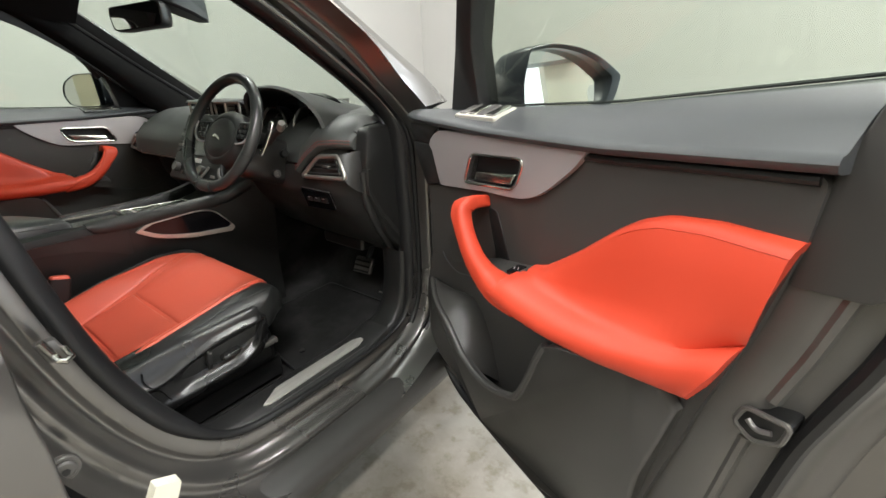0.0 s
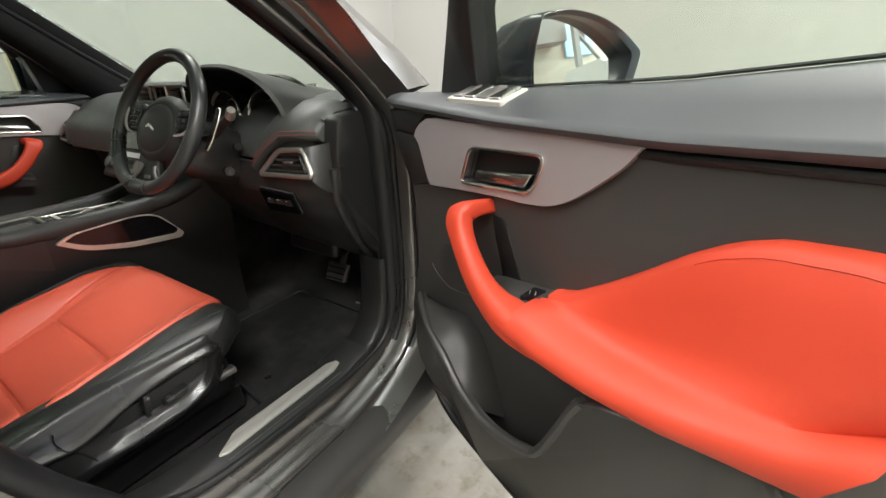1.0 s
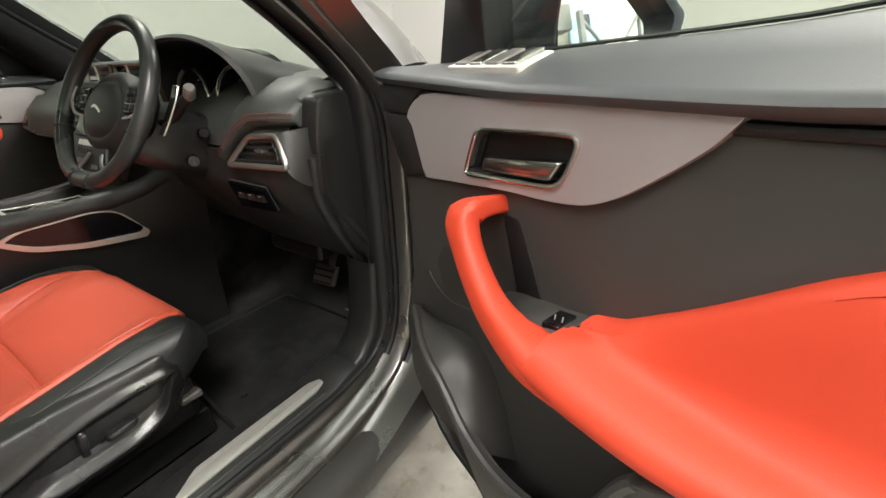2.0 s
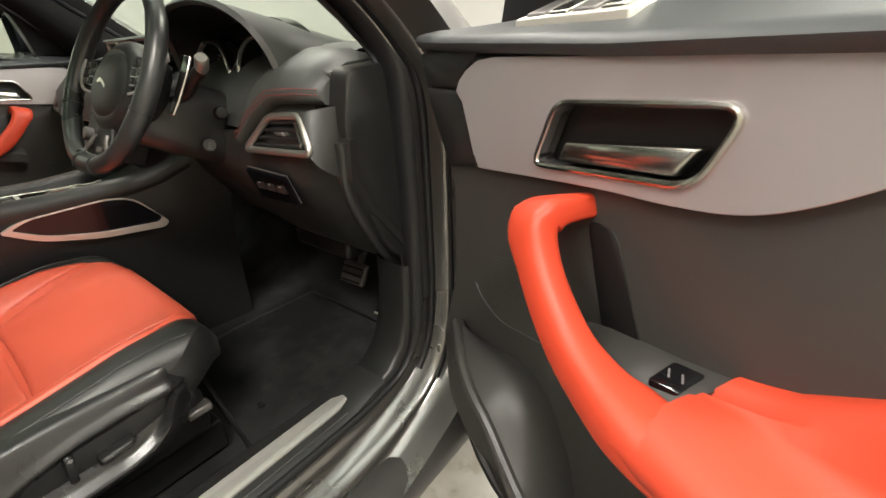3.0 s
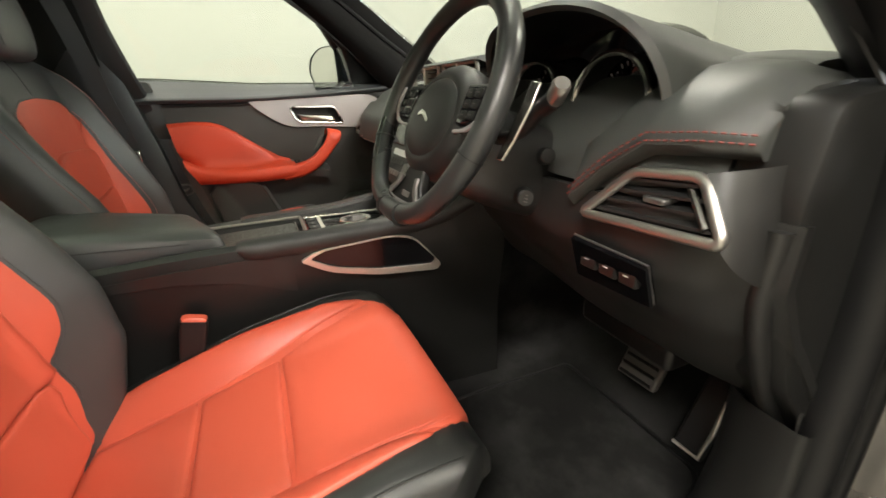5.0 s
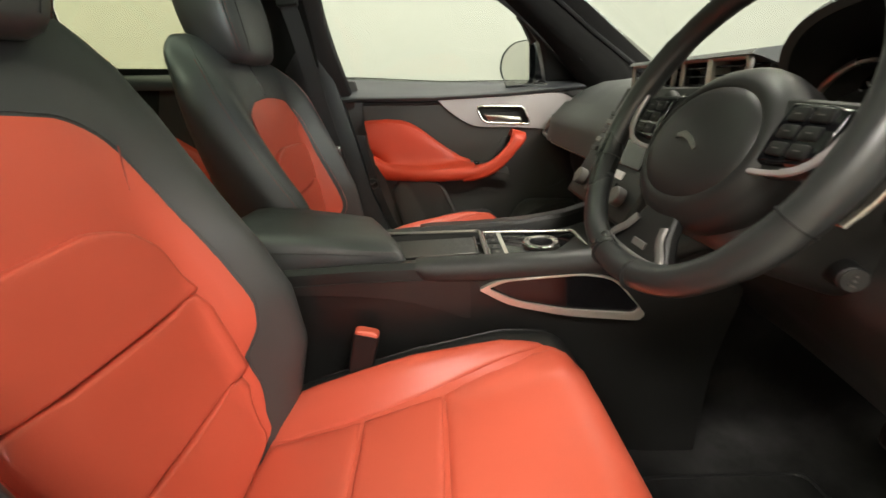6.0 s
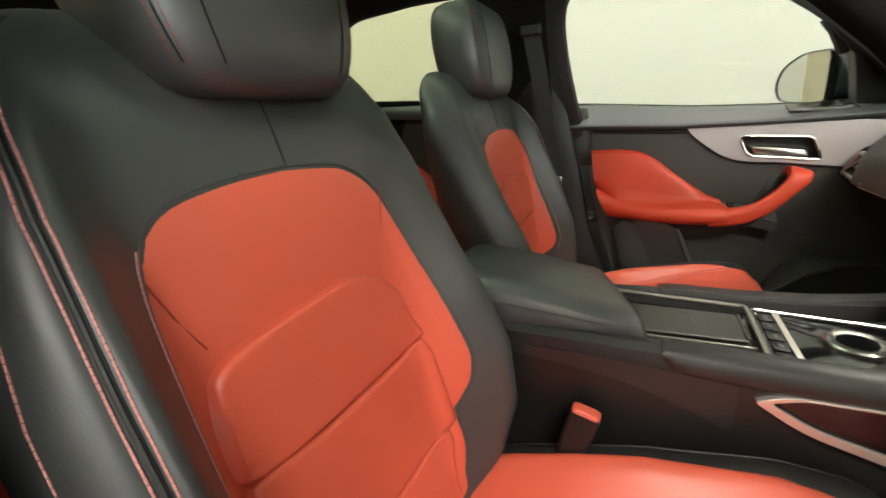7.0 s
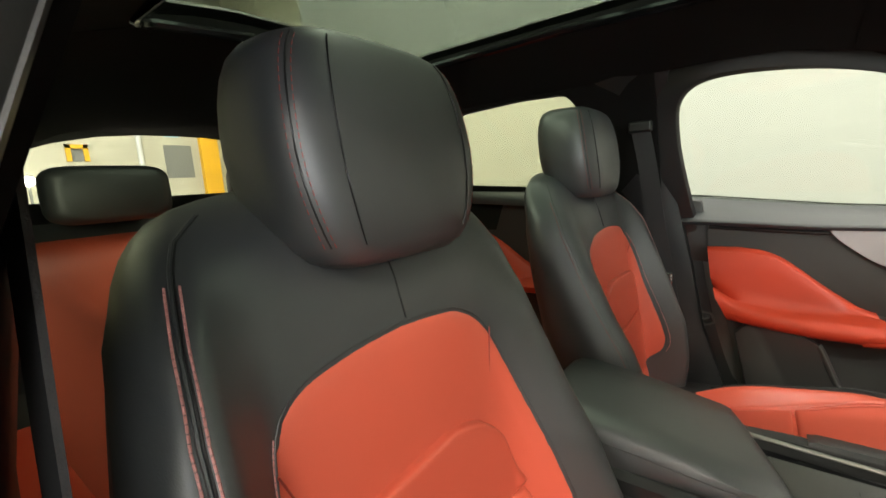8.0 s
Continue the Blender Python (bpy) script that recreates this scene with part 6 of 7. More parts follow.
for sg in (1, -1):
    sp = part("spoke", loft([[(sg * x, SPOKE + y, z) for y, z in ((-0.036 + w, -0.010), (0.036 - w * 0.3, -0.010), (0.036 - w * 0.3, 0.004), (0.0, 0.008), (-0.036 + w, 0.004))] for x, w in ((0.06, 0.0), (0.10, 0.002), (0.135, 0.008), (0.165, 0.012))]), LOWER, wheel, bevel=0.004)
    part("button_pod", loft([[(sg * x, SPOKE + y, z) for y, z in ((-0.027 + w, 0.004), (0.031 - w * 0.4, 0.004), (0.028 - w * 0.4, 0.0100), (0.0, 0.0120), (-0.024 + w, 0.0100))] for x, w in ((0.086, 0.0), (0.102, 0.001), (0.127, 0.004), (0.142, 0.010))]), GLOSS, sp, "gloss black button pod", bevel=0.002)
    part("spoke_insert", tube(catmull([(sg * 0.080, SPOKE - 0.034, 0.008), (sg * 0.105, SPOKE - 0.033, 0.010), (sg * 0.130, SPOKE - 0.027, 0.011), (sg * 0.147, SPOKE - 0.011, 0.011), (sg * 0.153, SPOKE + 0.010, 0.011), (sg * 0.154, SPOKE + 0.032, 0.010)], 5), [0.0028] * 8 + [0.004] * 6 + [0.0055] * 12, 8, 0.6), SILVER, sp, "satin silver spoke frame")
    for k in range(2):
        for j in range(3):
            part("wheel_button", slab(rounded([(sg * (0.102 + 0.021 * k) - 0.0085, SPOKE - 0.018 + 0.015 * j), (sg * (0.102 + 0.021 * k) + 0.0085, SPOKE - 0.018 + 0.015 * j), (sg * (0.102 + 0.021 * k) + 0.0085, SPOKE - 0.006 + 0.015 * j), (sg * (0.102 + 0.021 * k) - 0.0085, SPOKE - 0.006 + 0.015 * j)], 0.003), lambda a, b, c: (a, b, c), 0.009, 0.0138, 0.0015), DARK, sp)
            part("button_mark", box(sg * (0.102 + 0.021 * k) - 0.003, sg * (0.102 + 0.021 * k) + 0.003, SPOKE - 0.0125 + 0.015 * j, SPOKE - 0.0115 + 0.015 * j, 0.0138, 0.0141), DULLSILVER, sp)
    part("shift_paddle", loft([[(sg * x, y, z) for x, z in ((xa, -0.034), (xb, -0.040), (xb, -0.044), (xa, -0.038))] for y, xa, xb in ((-0.045, 0.143, 0.150), (-0.02, 0.147, 0.158), (0.03, 0.152, 0.165), (0.06, 0.152, 0.164))]), CHROME, wheel, "silver shift paddle", bevel=0.0015)
web = part("lower_spoke", loft([[(x, y, z) for x, z in ((-h, -0.012), (h, -0.012), (h, 0.003), (-h, 0.003))] for y, h in ((-0.09, 0.030), (-0.115, 0.038), (-0.14, 0.056), (-0.162, 0.062))]), DARK, wheel, bevel=0.004)
part("spoke_frame", tube(catmull([(-0.028, -0.108, 0.006), (-0.036, -0.124, 0.0075), (-0.053, -0.140, 0.008), (-0.047, -0.149, 0.008), (0.0, -0.152, 0.008), (0.047, -0.149, 0.008), (0.053, -0.140, 0.008), (0.036, -0.124, 0.0075), (0.028, -0.108, 0.006)], 5), 0.0055, 8, 0.6), DULLSILVER, web, "dull silver lower spoke frame")
part("spoke_plate", box(-0.013, 0.013, -0.140, -0.131, 0.003, 0.0052), DULLSILVER, web, "small dull plate", bevel=0.001)

column = thing("steering_column", "black steering column shroud with indicator stalks", "steering column", at=(0.38, 0, 1.07))
column.rotation_euler = (radians(90 - 24), 0, 0)
part("shroud", loft([[(w * math.copysign(abs(math.cos(a)) ** 0.6, math.cos(a)), -0.01 + h * math.copysign(abs(math.sin(a)) ** 0.6, math.sin(a)), z) for a in [2 * math.pi * i / 28 for i in range(28)]] for z, w, h in ((-0.04, 0.062, 0.05), (-0.06, 0.085, 0.065), (-0.13, 0.092, 0.072), (-0.22, 0.085, 0.07), (-0.30, 0.07, 0.06))]), TRIM, column, "charcoal plastic shroud", angle=60)
for sg in (1, -1):
    st = part("stalk", tube(catmull([(sg * 0.085, 0.012, -0.085), (sg * 0.12, 0.022, -0.088), (sg * 0.155, 0.052, -0.085), (sg * 0.180, 0.064, -0.082)], 4), [0.008] * 5 + [0.0095] * 4 + [0.011] * 4, 12), DARK, column)
    part("stalk_end", tube([(sg * 0.178, 0.0625, -0.082), (sg * 0.183, 0.066, -0.080), (sg * 0.196, 0.076, -0.072), (sg * 0.199, 0.078, -0.070)], [0.0085, 0.0105, 0.0105, 0.0085], 20), NICKEL if sg > 0 else DARK, st, "silver stalk end ring" if sg > 0 else "")
part("column_knob", tube([(0.080, -0.047, -0.155), (0.108, -0.050, -0.145)], [0.014, 0.012], 16), DARK, column, bevel=0.002)
part("knob_cap", tube([(0.108, -0.050, -0.145), (0.1095, -0.0502, -0.1445)], 0.0105, 16), TRIM, column)
for k in range(3):
    part("knob_mark", box(0.1085, 0.1102, -0.0560 + 0.0045 * k, -0.0540 + 0.0045 * k, -0.1490, -0.1420), DULLSILVER, column)
part("column_button", tube([(0.080, 0.012, -0.165), (0.106, 0.014, -0.158)], [0.013, 0.011], 14), DARK, column, bevel=0.002)

# ---- centre console ----
con = thing("centre_console", "dark grey centre console with armrest and rotary shifter", "console")
CONSOLE = [(-0.68, 0.118, 0.845), (-0.60, 0.126, 0.858), (-0.40, 0.140, 0.864), (-0.30, 0.147, 0.864), (-0.17, 0.149, 0.860), (-0.05, 0.156, 0.860), (0.05, 0.169, 0.866), (0.12, 0.181, 0.880), (0.18, 0.19, 0.905), (0.26, 0.195, 0.945)]
FAR = 0.02
secs = []
for y, hw, zt in CONSOLE:
    half = [(hw - 0.06, 0.38), (hw - 0.05, 0.60), (hw - 0.032, 0.69), (hw - 0.014, 0.765), (hw, zt - 0.025), (hw - 0.003, zt - 0.008), (hw - 0.014, zt), (hw - 0.034, zt - 0.003), (hw - 0.042, zt - 0.028)]
    secs.append([(-x, y, z - FAR) for x, z in half] + [(x, y, z) for x, z in half[::-1]])
part("body", loft(secs), LOWER, con, "matt black console body", angle=40)
def side_z(y):
    """Lower edge of the upper flank, which drops towards the footwell."""
    return lerp_table([(-0.66, 0.822), (-0.50, 0.815), (-0.40, 0.809), (-0.34, 0.800), (-0.30, 0.790), (-0.25, 0.770), (-0.21, 0.748), (-0.16, 0.735)], y)


for sg in (1, -1):
    rows = []
    for y in steps(-0.655, -0.170, 26):
        hw, zt = lerp_table([(a, b) for a, b, q in CONSOLE], y), lerp_table([(a, q) for a, b, q in CONSOLE], y)
        grow = 0.0065 * smooth(-0.170, -0.215, y) - 0.004
        row = []
        for v in steps(0, 1, 8):
            z = (zt - 0.027) * (1 - v) + side_z(y) * v
            x = lerp_table([(0.60, hw - 0.05), (0.69, hw - 0.032), (0.765, hw - 0.014), (zt - 0.025, hw)], z) + grow
            row.append((sg * x, y, z - FAR * (sg < 0)))
        back = [(sg * (hw - 0.055), y, row[-1][2] + 0.004), (sg * (hw - 0.055), y, row[0][2])]
        rows.append(row + back)
    part("flank", loft(rows), TRIM, con, "charcoal console flank", angle=50)
lid = []
for v, k, i in ((0.0, 0.0, 0.02), (0.015, 0.028, 0.008), (0.06, 0.034, 0.002), (0.17, 0.036, 0), (0.45, 0.026, 0), (0.67, 0.014, 0), (0.83, 0.005, 0.001), (0.93, 0.000, 0.002), (0.97, -0.004, 0.004), (0.99, -0.010, 0.008), (1.0, -0.020, 0.014)):
    lid.append([(x, -0.66 * (1 - v) + (-0.345 + 0.37 * x) * v, z) for x, z in ((-0.116 + i, 0.838), (-0.120 + i, 0.850 + 0.3 * k), (-0.118 + i, 0.876 + 0.9 * k), (-0.106 + i, 0.886 + k), (-0.06, 0.889 + k), (0.0, 0.890 + k), (0.06, 0.889 + k), (0.100 - i, 0.886 + k), (0.113 - i, 0.878 + 0.9 * k), (0.118 - i, 0.858 + 0.3 * k), (0.114 - i, 0.850))])
lid_part = part("armrest_lid", loft(lid), BLACK, con, "black leather armrest lid", angle=45)
for sg in (1, -1):
    part("lid_seam", tube([(sg * 0.1165, -0.66 * (1 - v) + (-0.345 + 0.37 * sg * 0.1165) * v, 0.872 + 0.7 * k) for v, k in ((0.06, 0.034), (0.17, 0.036), (0.45, 0.026), (0.67, 0.014), (0.83, 0.005))], 0.0008, 5), DARK, lid_part)
part("lid_gap", box(-0.108, 0.108, -0.655, -0.37, 0.836, 0.852), DARK, con)
TRAY = [(-0.112, -0.384), (0.088, -0.312), (0.088, -0.156), (-0.086, -0.156)]
tray = part("tray_frame", tube([(p[0], p[1], 0.8395) for p in rounded(TRAY, 0.010)], 0.0036, 8, closed=True), NICKEL, con, "bright tray surround")
part("tray_floor", slab([(x * 0.97, y) for x, y in TRAY], lambda a, b, c: (a, b, c), 0.815, 0.822), GLOSS, tray, "gloss black tray floor")
part("tray_cover", slab([(-0.066, -0.362), (0.034, -0.326), (0.034, -0.172), (-0.058, -0.172)], lambda a, b, c: (a, b, c), 0.829, 0.835, 0.001), WEAVE, tray, "dark woven sliding tray cover")
part("cover_edge", tube([(0.036, -0.325, 0.835), (0.036, -0.170, 0.835), (-0.058, -0.170, 0.835)], 0.002, 8), DULLSILVER, tray)
part("tray_rail", box(0.046, 0.050, -0.318, -0.162, 0.826, 0.834), NICKEL, tray, bevel=0.001)
for k in range(2):
    part("tray_switch", box(0.056, 0.080, -0.285 + 0.070 * k, -0.245 + 0.070 * k, 0.822, 0.833), GLOSS, tray, bevel=0.003)
    part("switch_mark", box(0.062, 0.074, -0.272 + 0.070 * k, -0.258 + 0.070 * k, 0.833, 0.8336), SILVER, tray)


def shelf_z(y):
    return 0.832 - 0.07 * (y + 0.15) + 0.35 * max(0.0, y - 0.03)


panel = part("shift_panel", slab(rounded([(-0.088, -0.148), (0.094, -0.148), (0.100, 0.050), (-0.084, 0.050)], 0.012), lambda a, b, c: (a, b, c + shelf_z(b)), -0.012, 0.0, 0.003), GLOSS, con, "gloss black shifter panel")
part("panel_edge", tube([(p[0], p[1], 0.001 + shelf_z(p[1])) for p in rounded([(-0.090, -0.150), (0.096, -0.150), (0.102, 0.052), (-0.086, 0.052)], 0.012)], 0.0035, 8, closed=True), CHROME, panel)
part("panel_band", slab([(-0.086, -0.118), (0.093, -0.118), (0.093, -0.110), (-0.086, -0.110)], lambda a, b, c: (a, b, c + shelf_z(b)), -0.002, 0.002), SATIN, panel, "bright cross bar")
DIAL = (-0.004, -0.036)
base = shelf_z(DIAL[1])
circ = [[(DIAL[0] + r * math.cos(a), DIAL[1] + r * math.sin(a), base + z) for a in [2 * math.pi * i / 36 for i in range(36)]] for r, z in ((0.038, -0.001), (0.038, 0.010), (0.0355, 0.0125), (0.027, 0.0125), (0.023, 0.010))]
part("shift_dial", loft(circ), CHROME, panel, "brushed silver rotary shifter", angle=40)
part("dial_cap", tube([(*DIAL, base + 0.009), (*DIAL, base + 0.0118)], 0.0235, 28), GLOSS, panel)
for k in range(5):
    part("mode_button", slab(rounded([(-0.074 + 0.032 * k, -0.143), (-0.048 + 0.032 * k, -0.143), (-0.048 + 0.032 * k, -0.122), (-0.074 + 0.032 * k, -0.122)], 0.003), lambda a, b, c: (a, b, c + shelf_z(b)), -0.002, 0.004, 0.001), DARK, panel)
    part("button_mark", slab([(-0.066 + 0.032 * k, -0.135), (-0.056 + 0.032 * k, -0.135), (-0.056 + 0.032 * k, -0.129), (-0.066 + 0.032 * k, -0.129)], lambda a, b, c: (a, b, c + shelf_z(b)), 0.003, 0.0046), DULLSILVER, panel)
part("start_mark", slab([(0.004, 0.016), (0.026, 0.016), (0.026, 0.030), (0.004, 0.030)], lambda a, b, c: (a, b, c + shelf_z(b)), -0.001, 0.002), glow_material("red_lit_mark", (0.9, 0.05, 0.04), 0.8), panel, "red lit start button")
# open side pockets with bright frames
for sg in (1, -1):
    def S(y, z, c=0.0, s=sg):
        hw = lerp_table([(a, b) for a, b, q in CONSOLE], y)
        return (s * (hw - 0.012 + 0.17 * (z - 0.77) + 0.004 + c), y, z)
    outer = rounded([(-0.182, 0.812), (-0.15, 0.829), (0.0, 0.838), (0.05, 0.825), (0.105, 0.752), (0.095, 0.738), (-0.03, 0.748), (-0.13, 0.776)], [0.006, 0.02, 0.03, 0.03, 0.008, 0.008, 0.03, 0.03])
    hole = [Vector((-0.03 + (p.x + 0.03) * 0.90, 0.791 + (p.y - 0.791) * 0.80)) + Vector((0.002, 0.006)) for p in outer]
    fr = part("pocket_frame", slab_hole(outer, hole, lambda a, b, c: S(a, b, c), -0.004, 0.006), SATIN, con, "bright satin pocket frame", bevel=0.0015, angle=30)
    part("pocket", slab(hole, lambda a, b, c: S(a, b, c), -0.01, 0.001), GLOSS, fr, "dark side pocket")
for sg in (1, -1):
    rows = []
    for y in [-0.288, -0.284, -0.275] + steps(-0.25, 0.18, 14):
        hw, zt = lerp_table([(a, b) for a, b, q in CONSOLE], y), lerp_table([(a, q) for a, b, q in CONSOLE], y)
        k = 0.35 + 0.65 * smooth(-0.29, -0.27, y)
        rows.append([(sg * x, y, z - FAR * (sg < 0)) for x, z in ((hw - 0.002, zt - 0.034 * k), (hw + 0.008 * k, zt - 0.024 * k), (hw + 0.008 * k, zt - 0.006), (hw - 0.004, zt + 0.006 * k), (hw - 0.03, zt + 0.005 * k), (hw - 0.036, zt - 0.01))])
    part("knee_pad", loft(rows), TRIM, con, "grey padded console edge", angle=60)

# ---- floor, mat, pedals ----
part("carpet", sheet(lambda x, y: (x, y, 0.385 + 0.004 * math.sin(9 * x) * math.sin(7 * y) + 0.22 * smooth(0.38, 0.68, y)), steps(-0.76, 0.76, 24), steps(-1.5, 0.68, 40), 0.02), CARPET, car, "black carpet", angle=80)


def floor_mat(cx, side):
    out = rounded([(cx - 0.21, 0.03), (cx + side * 0.0 + 0.25, -0.03), (cx + 0.265, 0.17), (cx + 0.19, 0.42), (cx - 0.20, 0.42), (cx - 0.215, 0.17)], 0.03, 5)
    m = thing("floor_mat", "black carpet floor mat with bound edge", "floor mat", "front floor mats")

    def put(a, b, c):
        return (a, b, c + 0.22 * smooth(0.38, 0.68, b))
    part("carpet_face", slab(out, put, 0.392, 0.401, 0.003), CARPET, m)
    part("binding", tube([put(p[0], p[1], 0.4) for p in out], 0.005, 6, closed=True), RUBBER, m)
    part("fixing", tube([(0.537 if side > 0 else cx - 0.15, 0.05, 0.398), (0.537 if side > 0 else cx - 0.15, 0.05, 0.406)], 0.009, 12), DARK, m)
    return m


floor_mat(0.42, 1)
floor_mat(-0.42, -1)
pedal = thing("brake_pedal", "metal-faced brake pedal on a black arm", "pedal")
part("pad", loft([[(x, y, z) for x, y, z in ((0.405 + i, 0.42 - k, 0.515 + i), (0.498 - i, 0.42 - k, 0.520 + i), (0.500 - i, 0.445 - k, 0.572 - i), (0.405 + i, 0.445 - k, 0.568 - i))] for k, i in ((0.0, 0.0), (0.012, 0.0), (0.016, 0.004))]), DULLSILVER, pedal, "ribbed metal pedal face", bevel=0.002)
for k in range(3):
    part("rib", tube([(0.415, 0.404 + 0.009 * k, 0.527 + 0.017 * k), (0.490, 0.404 + 0.009 * k, 0.531 + 0.017 * k)], 0.0035, 6), RUBBER, pedal)
part("arm", tube(catmull([(0.46, 0.44, 0.56), (0.46, 0.49, 0.64), (0.455, 0.55, 0.75), (0.45, 0.57, 0.85)], 4), 0.011, 8), DARK, pedal)
accel = thing("accelerator_pedal", "black rubber-faced accelerator pedal", "pedal")
part("pad", loft([[(x, y, z) for x, y, z in ((0.57 + i, 0.395 - k, 0.475 + i), (0.625 - i, 0.395 - k, 0.475 + i), (0.62 - i, 0.47 - k, 0.62 - i), (0.572 + i, 0.47 - k, 0.62 - i))] for k, i in ((0.0, 0.0), (0.012, 0.0), (0.016, 0.004))]), RUBBER, accel, "black rubber pedal face", bevel=0.002)
part("edge_strip", tube([(0.573, 0.379, 0.482), (0.622, 0.379, 0.484), (0.625, 0.40, 0.53), (0.622, 0.43, 0.585)], 0.0035, 8), SATIN, accel, "bright metal pedal edge")
part("arm", tube([(0.597, 0.46, 0.61), (0.597, 0.55, 0.72), (0.597, 0.60, 0.80)], 0.01, 8), DARK, accel)

# ---- belts and buckles ----
def belt_buckle(x, y, z, tilt, label):
    b = thing("belt_buckle", label, "seat belt buckle", "front belt buckles", at=(x, y, z))
    b.rotation_euler = (radians(tilt), 0, 0)
    part("housing", loft([[(a, c, zz) for a, c in rounded([(-0.013 * k, -0.023 * k), (0.013 * k, -0.023 * k), (0.013 * k, 0.023 * k), (-0.013 * k, 0.023 * k)], 0.008)] for zz, k in ((-0.12, 0.75), (-0.07, 0.95), (-0.02, 1.0), (-0.004, 1.0))]), DARK, b)
    part("release_button", loft([[(a, c, zz) for a, c in rounded([(-0.011 * k, -0.021 * k), (0.011 * k, -0.021 * k), (0.011 * k, 0.021 * k), (-0.011 * k, 0.021 * k)], 0.006)] for zz, k in ((-0.006, 1.0), (0.0, 1.0), (0.003, 0.8))]), RED, b, "red release button")


belt_buckle(0.158, -0.383, 0.750, -16, "black seat belt buckle with red button beside the driver seat")
belt_buckle(-0.158, -0.375, 0.72, -16, "black seat belt buckle with red button beside the passenger seat")
for side in (1, -1):
    bl = thing("seat_belt", "black seat belt hanging on the middle pillar", "seat belt", "front seat belts")
    line = [(0.664, -0.635, 1.40), (0.668, -0.625, 1.30), (0.677, -0.61, 1.17), (0.689, -0.585, 0.95), (0.70, -0.55, 0.75), (0.705, -0.54, 0.55)] if side > 0 else [(0.585, -0.635, 1.40), (0.605, -0.62, 1.30), (0.635, -0.60, 1.12), (0.66, -0.575, 0.95), (0.675, -0.55, 0.75), (0.69, -0.54, 0.55)]
    path = catmull([(side * a, b, c) for a, b, c in line], 5)
    part("webbing", loft([[(p.x, p.y - 0.024, p.z), (p.x - side * 0.003, p.y - 0.024, p.z), (p.x - side * 0.003, p.y + 0.024, p.z), (p.x, p.y + 0.024, p.z)] for p in path]), WEB, bl)
    part("belt_guide", box(path[0].x - 0.012, path[0].x + 0.012, path[0].y - 0.03, path[0].y + 0.03, 1.39, 1.42), DARK, bl, bevel=0.006)
    part("tongue", box(path[14].x - 0.006, path[14].x + 0.006, path[14].y - 0.02, path[14].y + 0.02, 0.945, 0.985), CHROME, bl, "bright belt tongue", bevel=0.003)

# ---- rear door trims ----
for side in (1, -1):
    rd = thing("rear_door", "closed rear door trim with red armrest", "car door", "rear doors")
    part("trim", slab(rounded([(-0.72, 0.45), (-0.74, 1.225), (-1.36, 1.255), (-1.42, 0.9), (-1.3, 0.45)], 0.04), lambda a, b, c, s=side: (s * c, a, b), 0.72, 0.685, 0.0), TRIM, rd)
    part("top_pad", loft([[(side * x, y, z) for x, z in ((0.715, 1.18 + dz), (0.665, 1.175 + dz), (0.655, 1.195 + dz), (0.665, 1.212 + dz), (0.72, 1.24 + dz))] for y, dz in ((-0.74, 0.0), (-0.9, 0.008), (-1.05, 0.016), (-1.2, 0.026), (-1.36, 0.036))]), PAD, rd, angle=60)
    secs = []
    for y in steps(-0.80, -1.35, 18):
        zt = lerp_table([(-1.35, 1.118), (-1.22, 1.112), (-1.12, 1.052), (-1.03, 0.985), (-0.95, 0.948), (-0.80, 0.935)], y)
        secs.append([(side * x, y, z) for x, z in ((0.70, zt), (0.678, zt - 0.004), (0.668, zt - 0.016), (0.664, 0.935 + (zt - 0.935) * 0.25), (0.655, 0.930), (0.604, 0.928), (0.592, 0.916), (0.598, 0.898), (0.62, 0.888), (0.70, 0.885))])
    part("armrest", loft(secs), DOORRED, rd, "red leather armrest", angle=60)

# ---- rear-view mirror ----
rvm = thing("rear_view_mirror", "black interior mirror on the windscreen", "mirror")
rv = rounded([(-0.115, -0.032), (0.115, -0.032), (0.12, 0.03), (-0.12, 0.032)], 0.02, 5)


def rvp(a, b, c):
    return (-0.02 + a * 1.10 - 0.22 * c, 0.045 + a * 0.22 + c, 1.42 + b * 1.1 - 0.15 * c)


part("housing", loft([[rvp(p[0] * s, p[1] * s, c) for p in rv] for c, s in ((0.0, 0.93), (-0.002, 0.98), (0.012, 1.0), (0.035, 0.9), (0.05, 0.6))]), DARK, rvm, angle=50)
part("mirror_glass", slab([(p[0] * 0.92, p[1] * 0.9) for p in rv], rvp, 0.0, -0.004), MIRROR, rvm, "mirror glass")
part("stem", tube([(0.03, 0.09, 1.44), (0.03, 0.14, 1.46), (0.03, 0.17, 1.465)], 0.022, 10), DARK, rvm)
part("sensor_cover", loft([[(0.05 + x * k, 0.08 + 0.14 * t, 1.50 - 0.05 * t + z) for x, z in ((-0.06, 0.02), (-0.055, -0.045), (0.055, -0.05), (0.06, 0.02))] for t, k in ((0, 0.7), (0.15, 1.0), (0.6, 0.95), (1.0, 0.6))]), DARK, rvm, bevel=0.008)

# ---- sticker on the jamb ----
st = single("jamb_sticker", slab(rounded([(-0.495, 0.575), (-0.455, 0.560), (-0.44, 0.592), (-0.475, 0.612)], 0.004), lambda a, b, c: (c, a, b), 0.912, 0.9335), material("sticker_paper", (0.62, 0.6, 0.5), 0.5), "pale label sticker on the painted jamb", "sticker")

# ---- far end of the hall ----
post = thing("yellow_doorway", "yellow painted doorway against the block wall", "doorway", at=(-3.35, Y0, 0))
part("post", box(-0.16, 0.16, 0.0, 0.12, 0, 2.7), YELLOW, post)
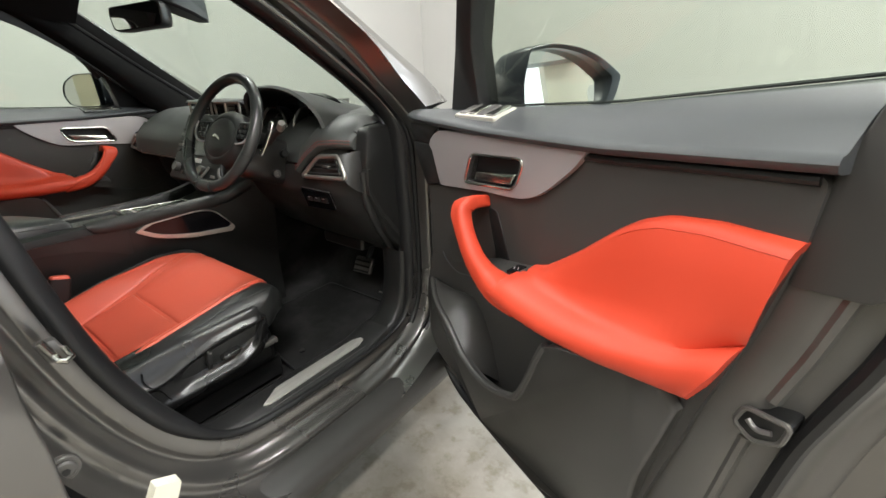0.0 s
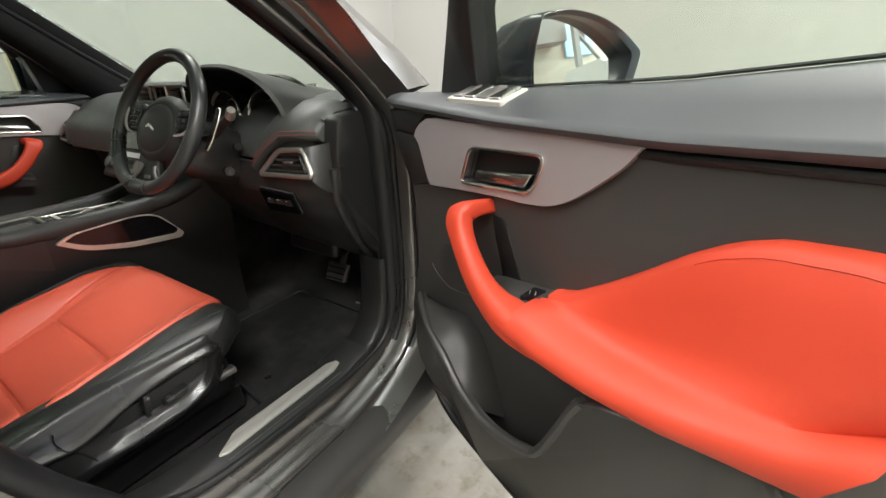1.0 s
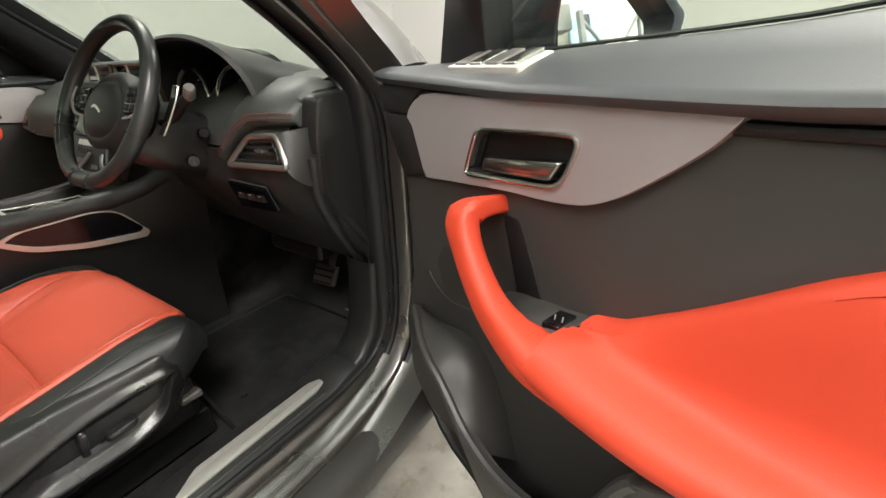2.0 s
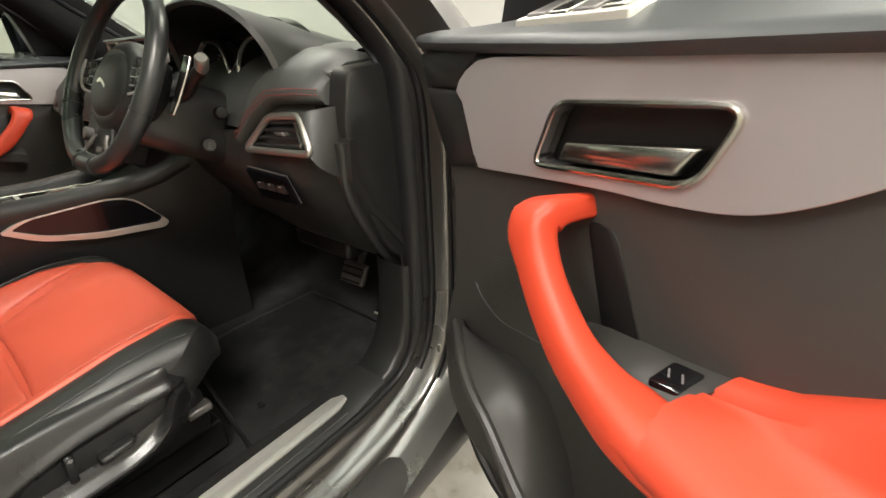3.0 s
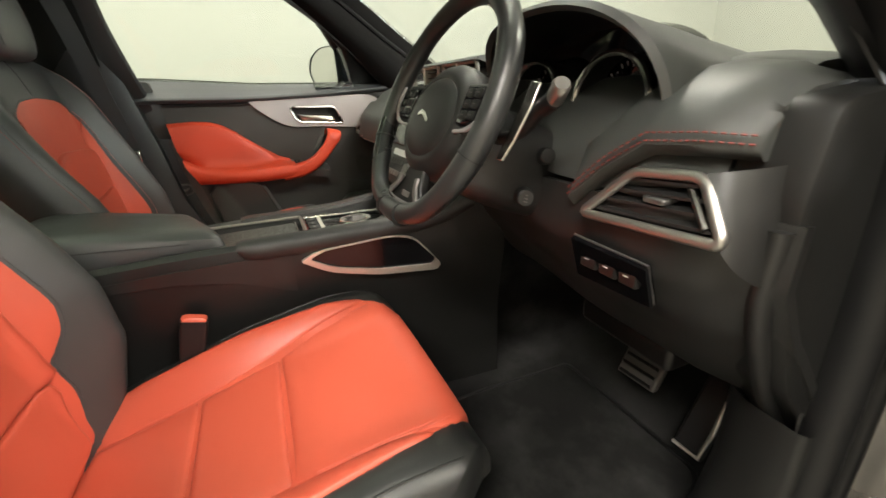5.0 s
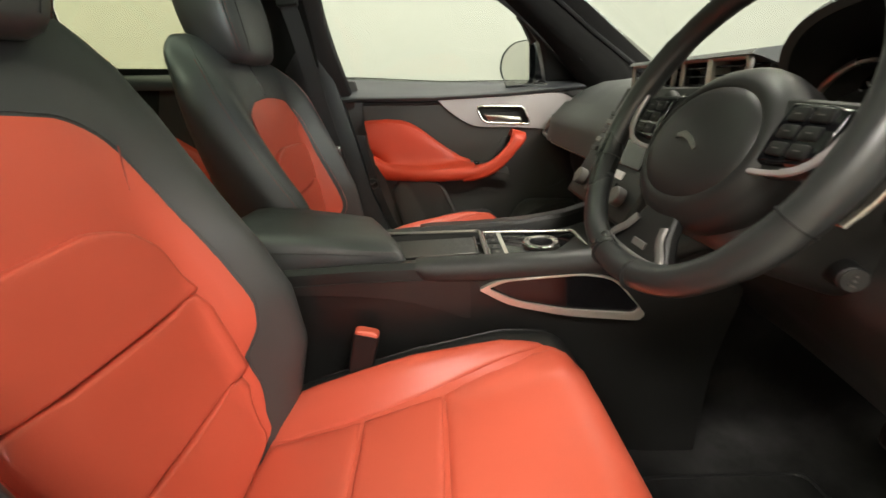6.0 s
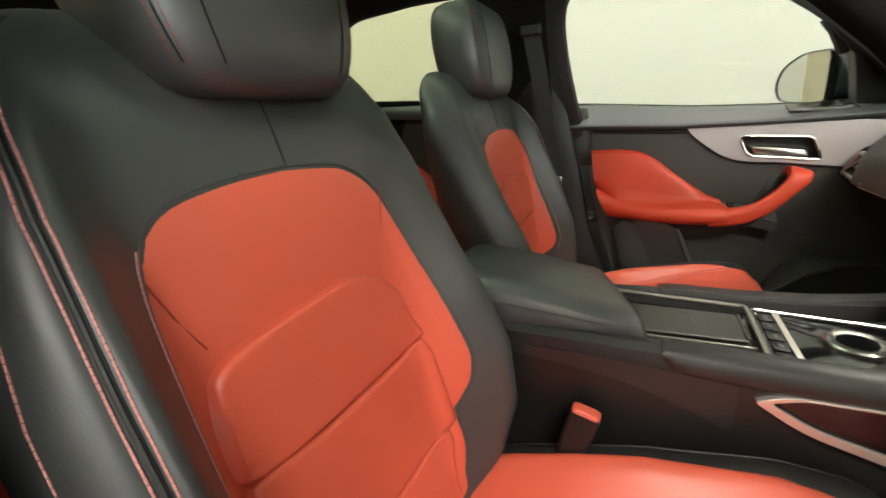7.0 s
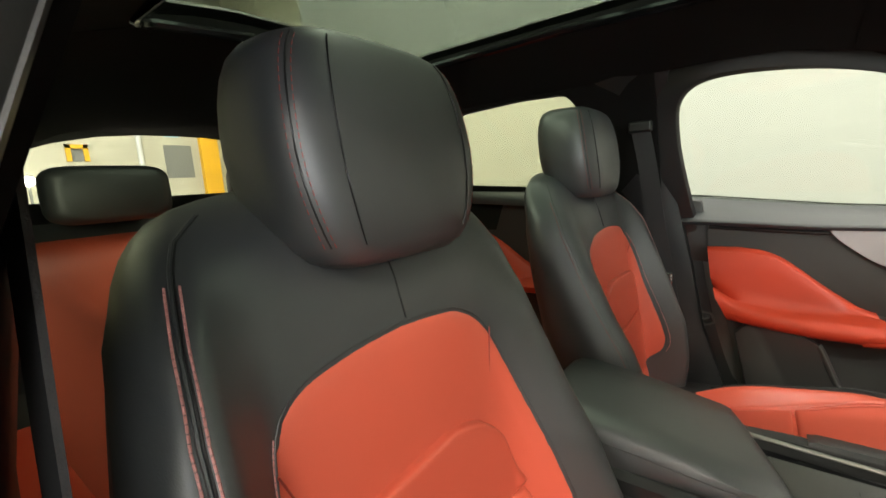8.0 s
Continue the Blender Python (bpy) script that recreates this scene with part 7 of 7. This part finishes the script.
small = thing("yellow_frame", "small yellow framed hatch on the block wall", "hatch", at=(-1.36, Y0, 2.0))
for hx in (-0.13, 0.09):
    part("jamb", box(hx, hx + 0.06, 0.0, 0.06, 0.0, 0.26), YELLOW, small)
part("head", box(-0.13, 0.15, 0.0, 0.06, 0.2, 0.26), YELLOW, small)
part("leaf", box(-0.07, 0.09, 0.0, 0.02, 0.0, 0.2), STEEL, small)
# courses of blocks
for k in range(24):
    course = single("block_course", box(X0 - 1.4, 2.0, Y0, Y0 + 0.012, 0.006 + 0.225 * k, 0.219 + 0.225 * k), BLOCK, "course of buff painted blocks", "wall", "structure")
flood = thing("flood_lamp", "bright work lamp near the floor end", "lamp", at=(-0.68, Y0 + 0.3, 1.7))
part("lens", tube([(0, 0, 0), (0, 0.03, 0)], 0.07, 16), glow_material("work_lamp_lens", (1.0, 0.95, 0.85), 25), flood)
part("stand", tube([(0, -0.03, -1.7), (0, -0.03, 0.1)], 0.02, 8), STEEL, flood)

# ---- along the right wall ----
board = thing("notice_board", "pale blue board with a dark square, on the wall", "board", at=(X1, 3.38, 2.0))
part("panel", box(-0.05, -0.005, -0.2, 0.2, 0.0, 0.4), BLUE, board, bevel=0.01)
part("dark_square", box(-0.056, -0.05, -0.06, 0.09, 0.16, 0.33), DARK, board)
rack = thing("storage_rack", "dark steel braced rack against the wall", "rack", at=(4.9, 3.55, 0))
for ry in (-0.4, 0.4):
    part("upright", box(-0.03, 0.03, ry - 0.03, ry + 0.03, 0, 2.3), STEEL, rack)
for sg in (1, -1):
    part("brace", tube([(0, -0.38 * sg, 1.3), (0, 0.38 * sg, 2.2)], 0.02, 6), STEEL, rack)
stackw = []
for k, ry in enumerate(steps(-0.7, 0.7, 10)):
    h = 1.75 + 0.05 * math.sin(3.1 * k)
    stackw.append([(x, ry, z) for x, z in ((-0.5, 0.0), (-0.52, 0.9), (-0.5, h - 0.04), (-0.42, h), (0.1, h + 0.02), (0.16, h - 0.03), (0.16, 0.0))])
cover = thing("covered_stack", "stack of goods under a white sheet beside the rack", "covered goods", at=(4.62, 3.55, 0))
part("sheet_cover", loft(stackw), WALLPAINT, cover, angle=60)

# ---- far end: sign, poster, rail ----
sign = single("blue_sign", box(-2.86, -2.62, Y0 + 0.002, Y0 + 0.02, 2.43, 2.56), BLUE, "small pale blue sign on the block wall", "sign")
poster = single("dark_poster", box(-3.05, -2.58, Y0 + 0.002, Y0 + 0.02, 1.70, 2.29), STEEL, "grey panel on the block wall", "panel")
single("wall_pipe", tube([(-2.2, Y0 + 0.05, 0.0), (-2.2, Y0 + 0.05, 4.0)], 0.04, 8), WHITE, "white pipe up the block wall", "pipe")
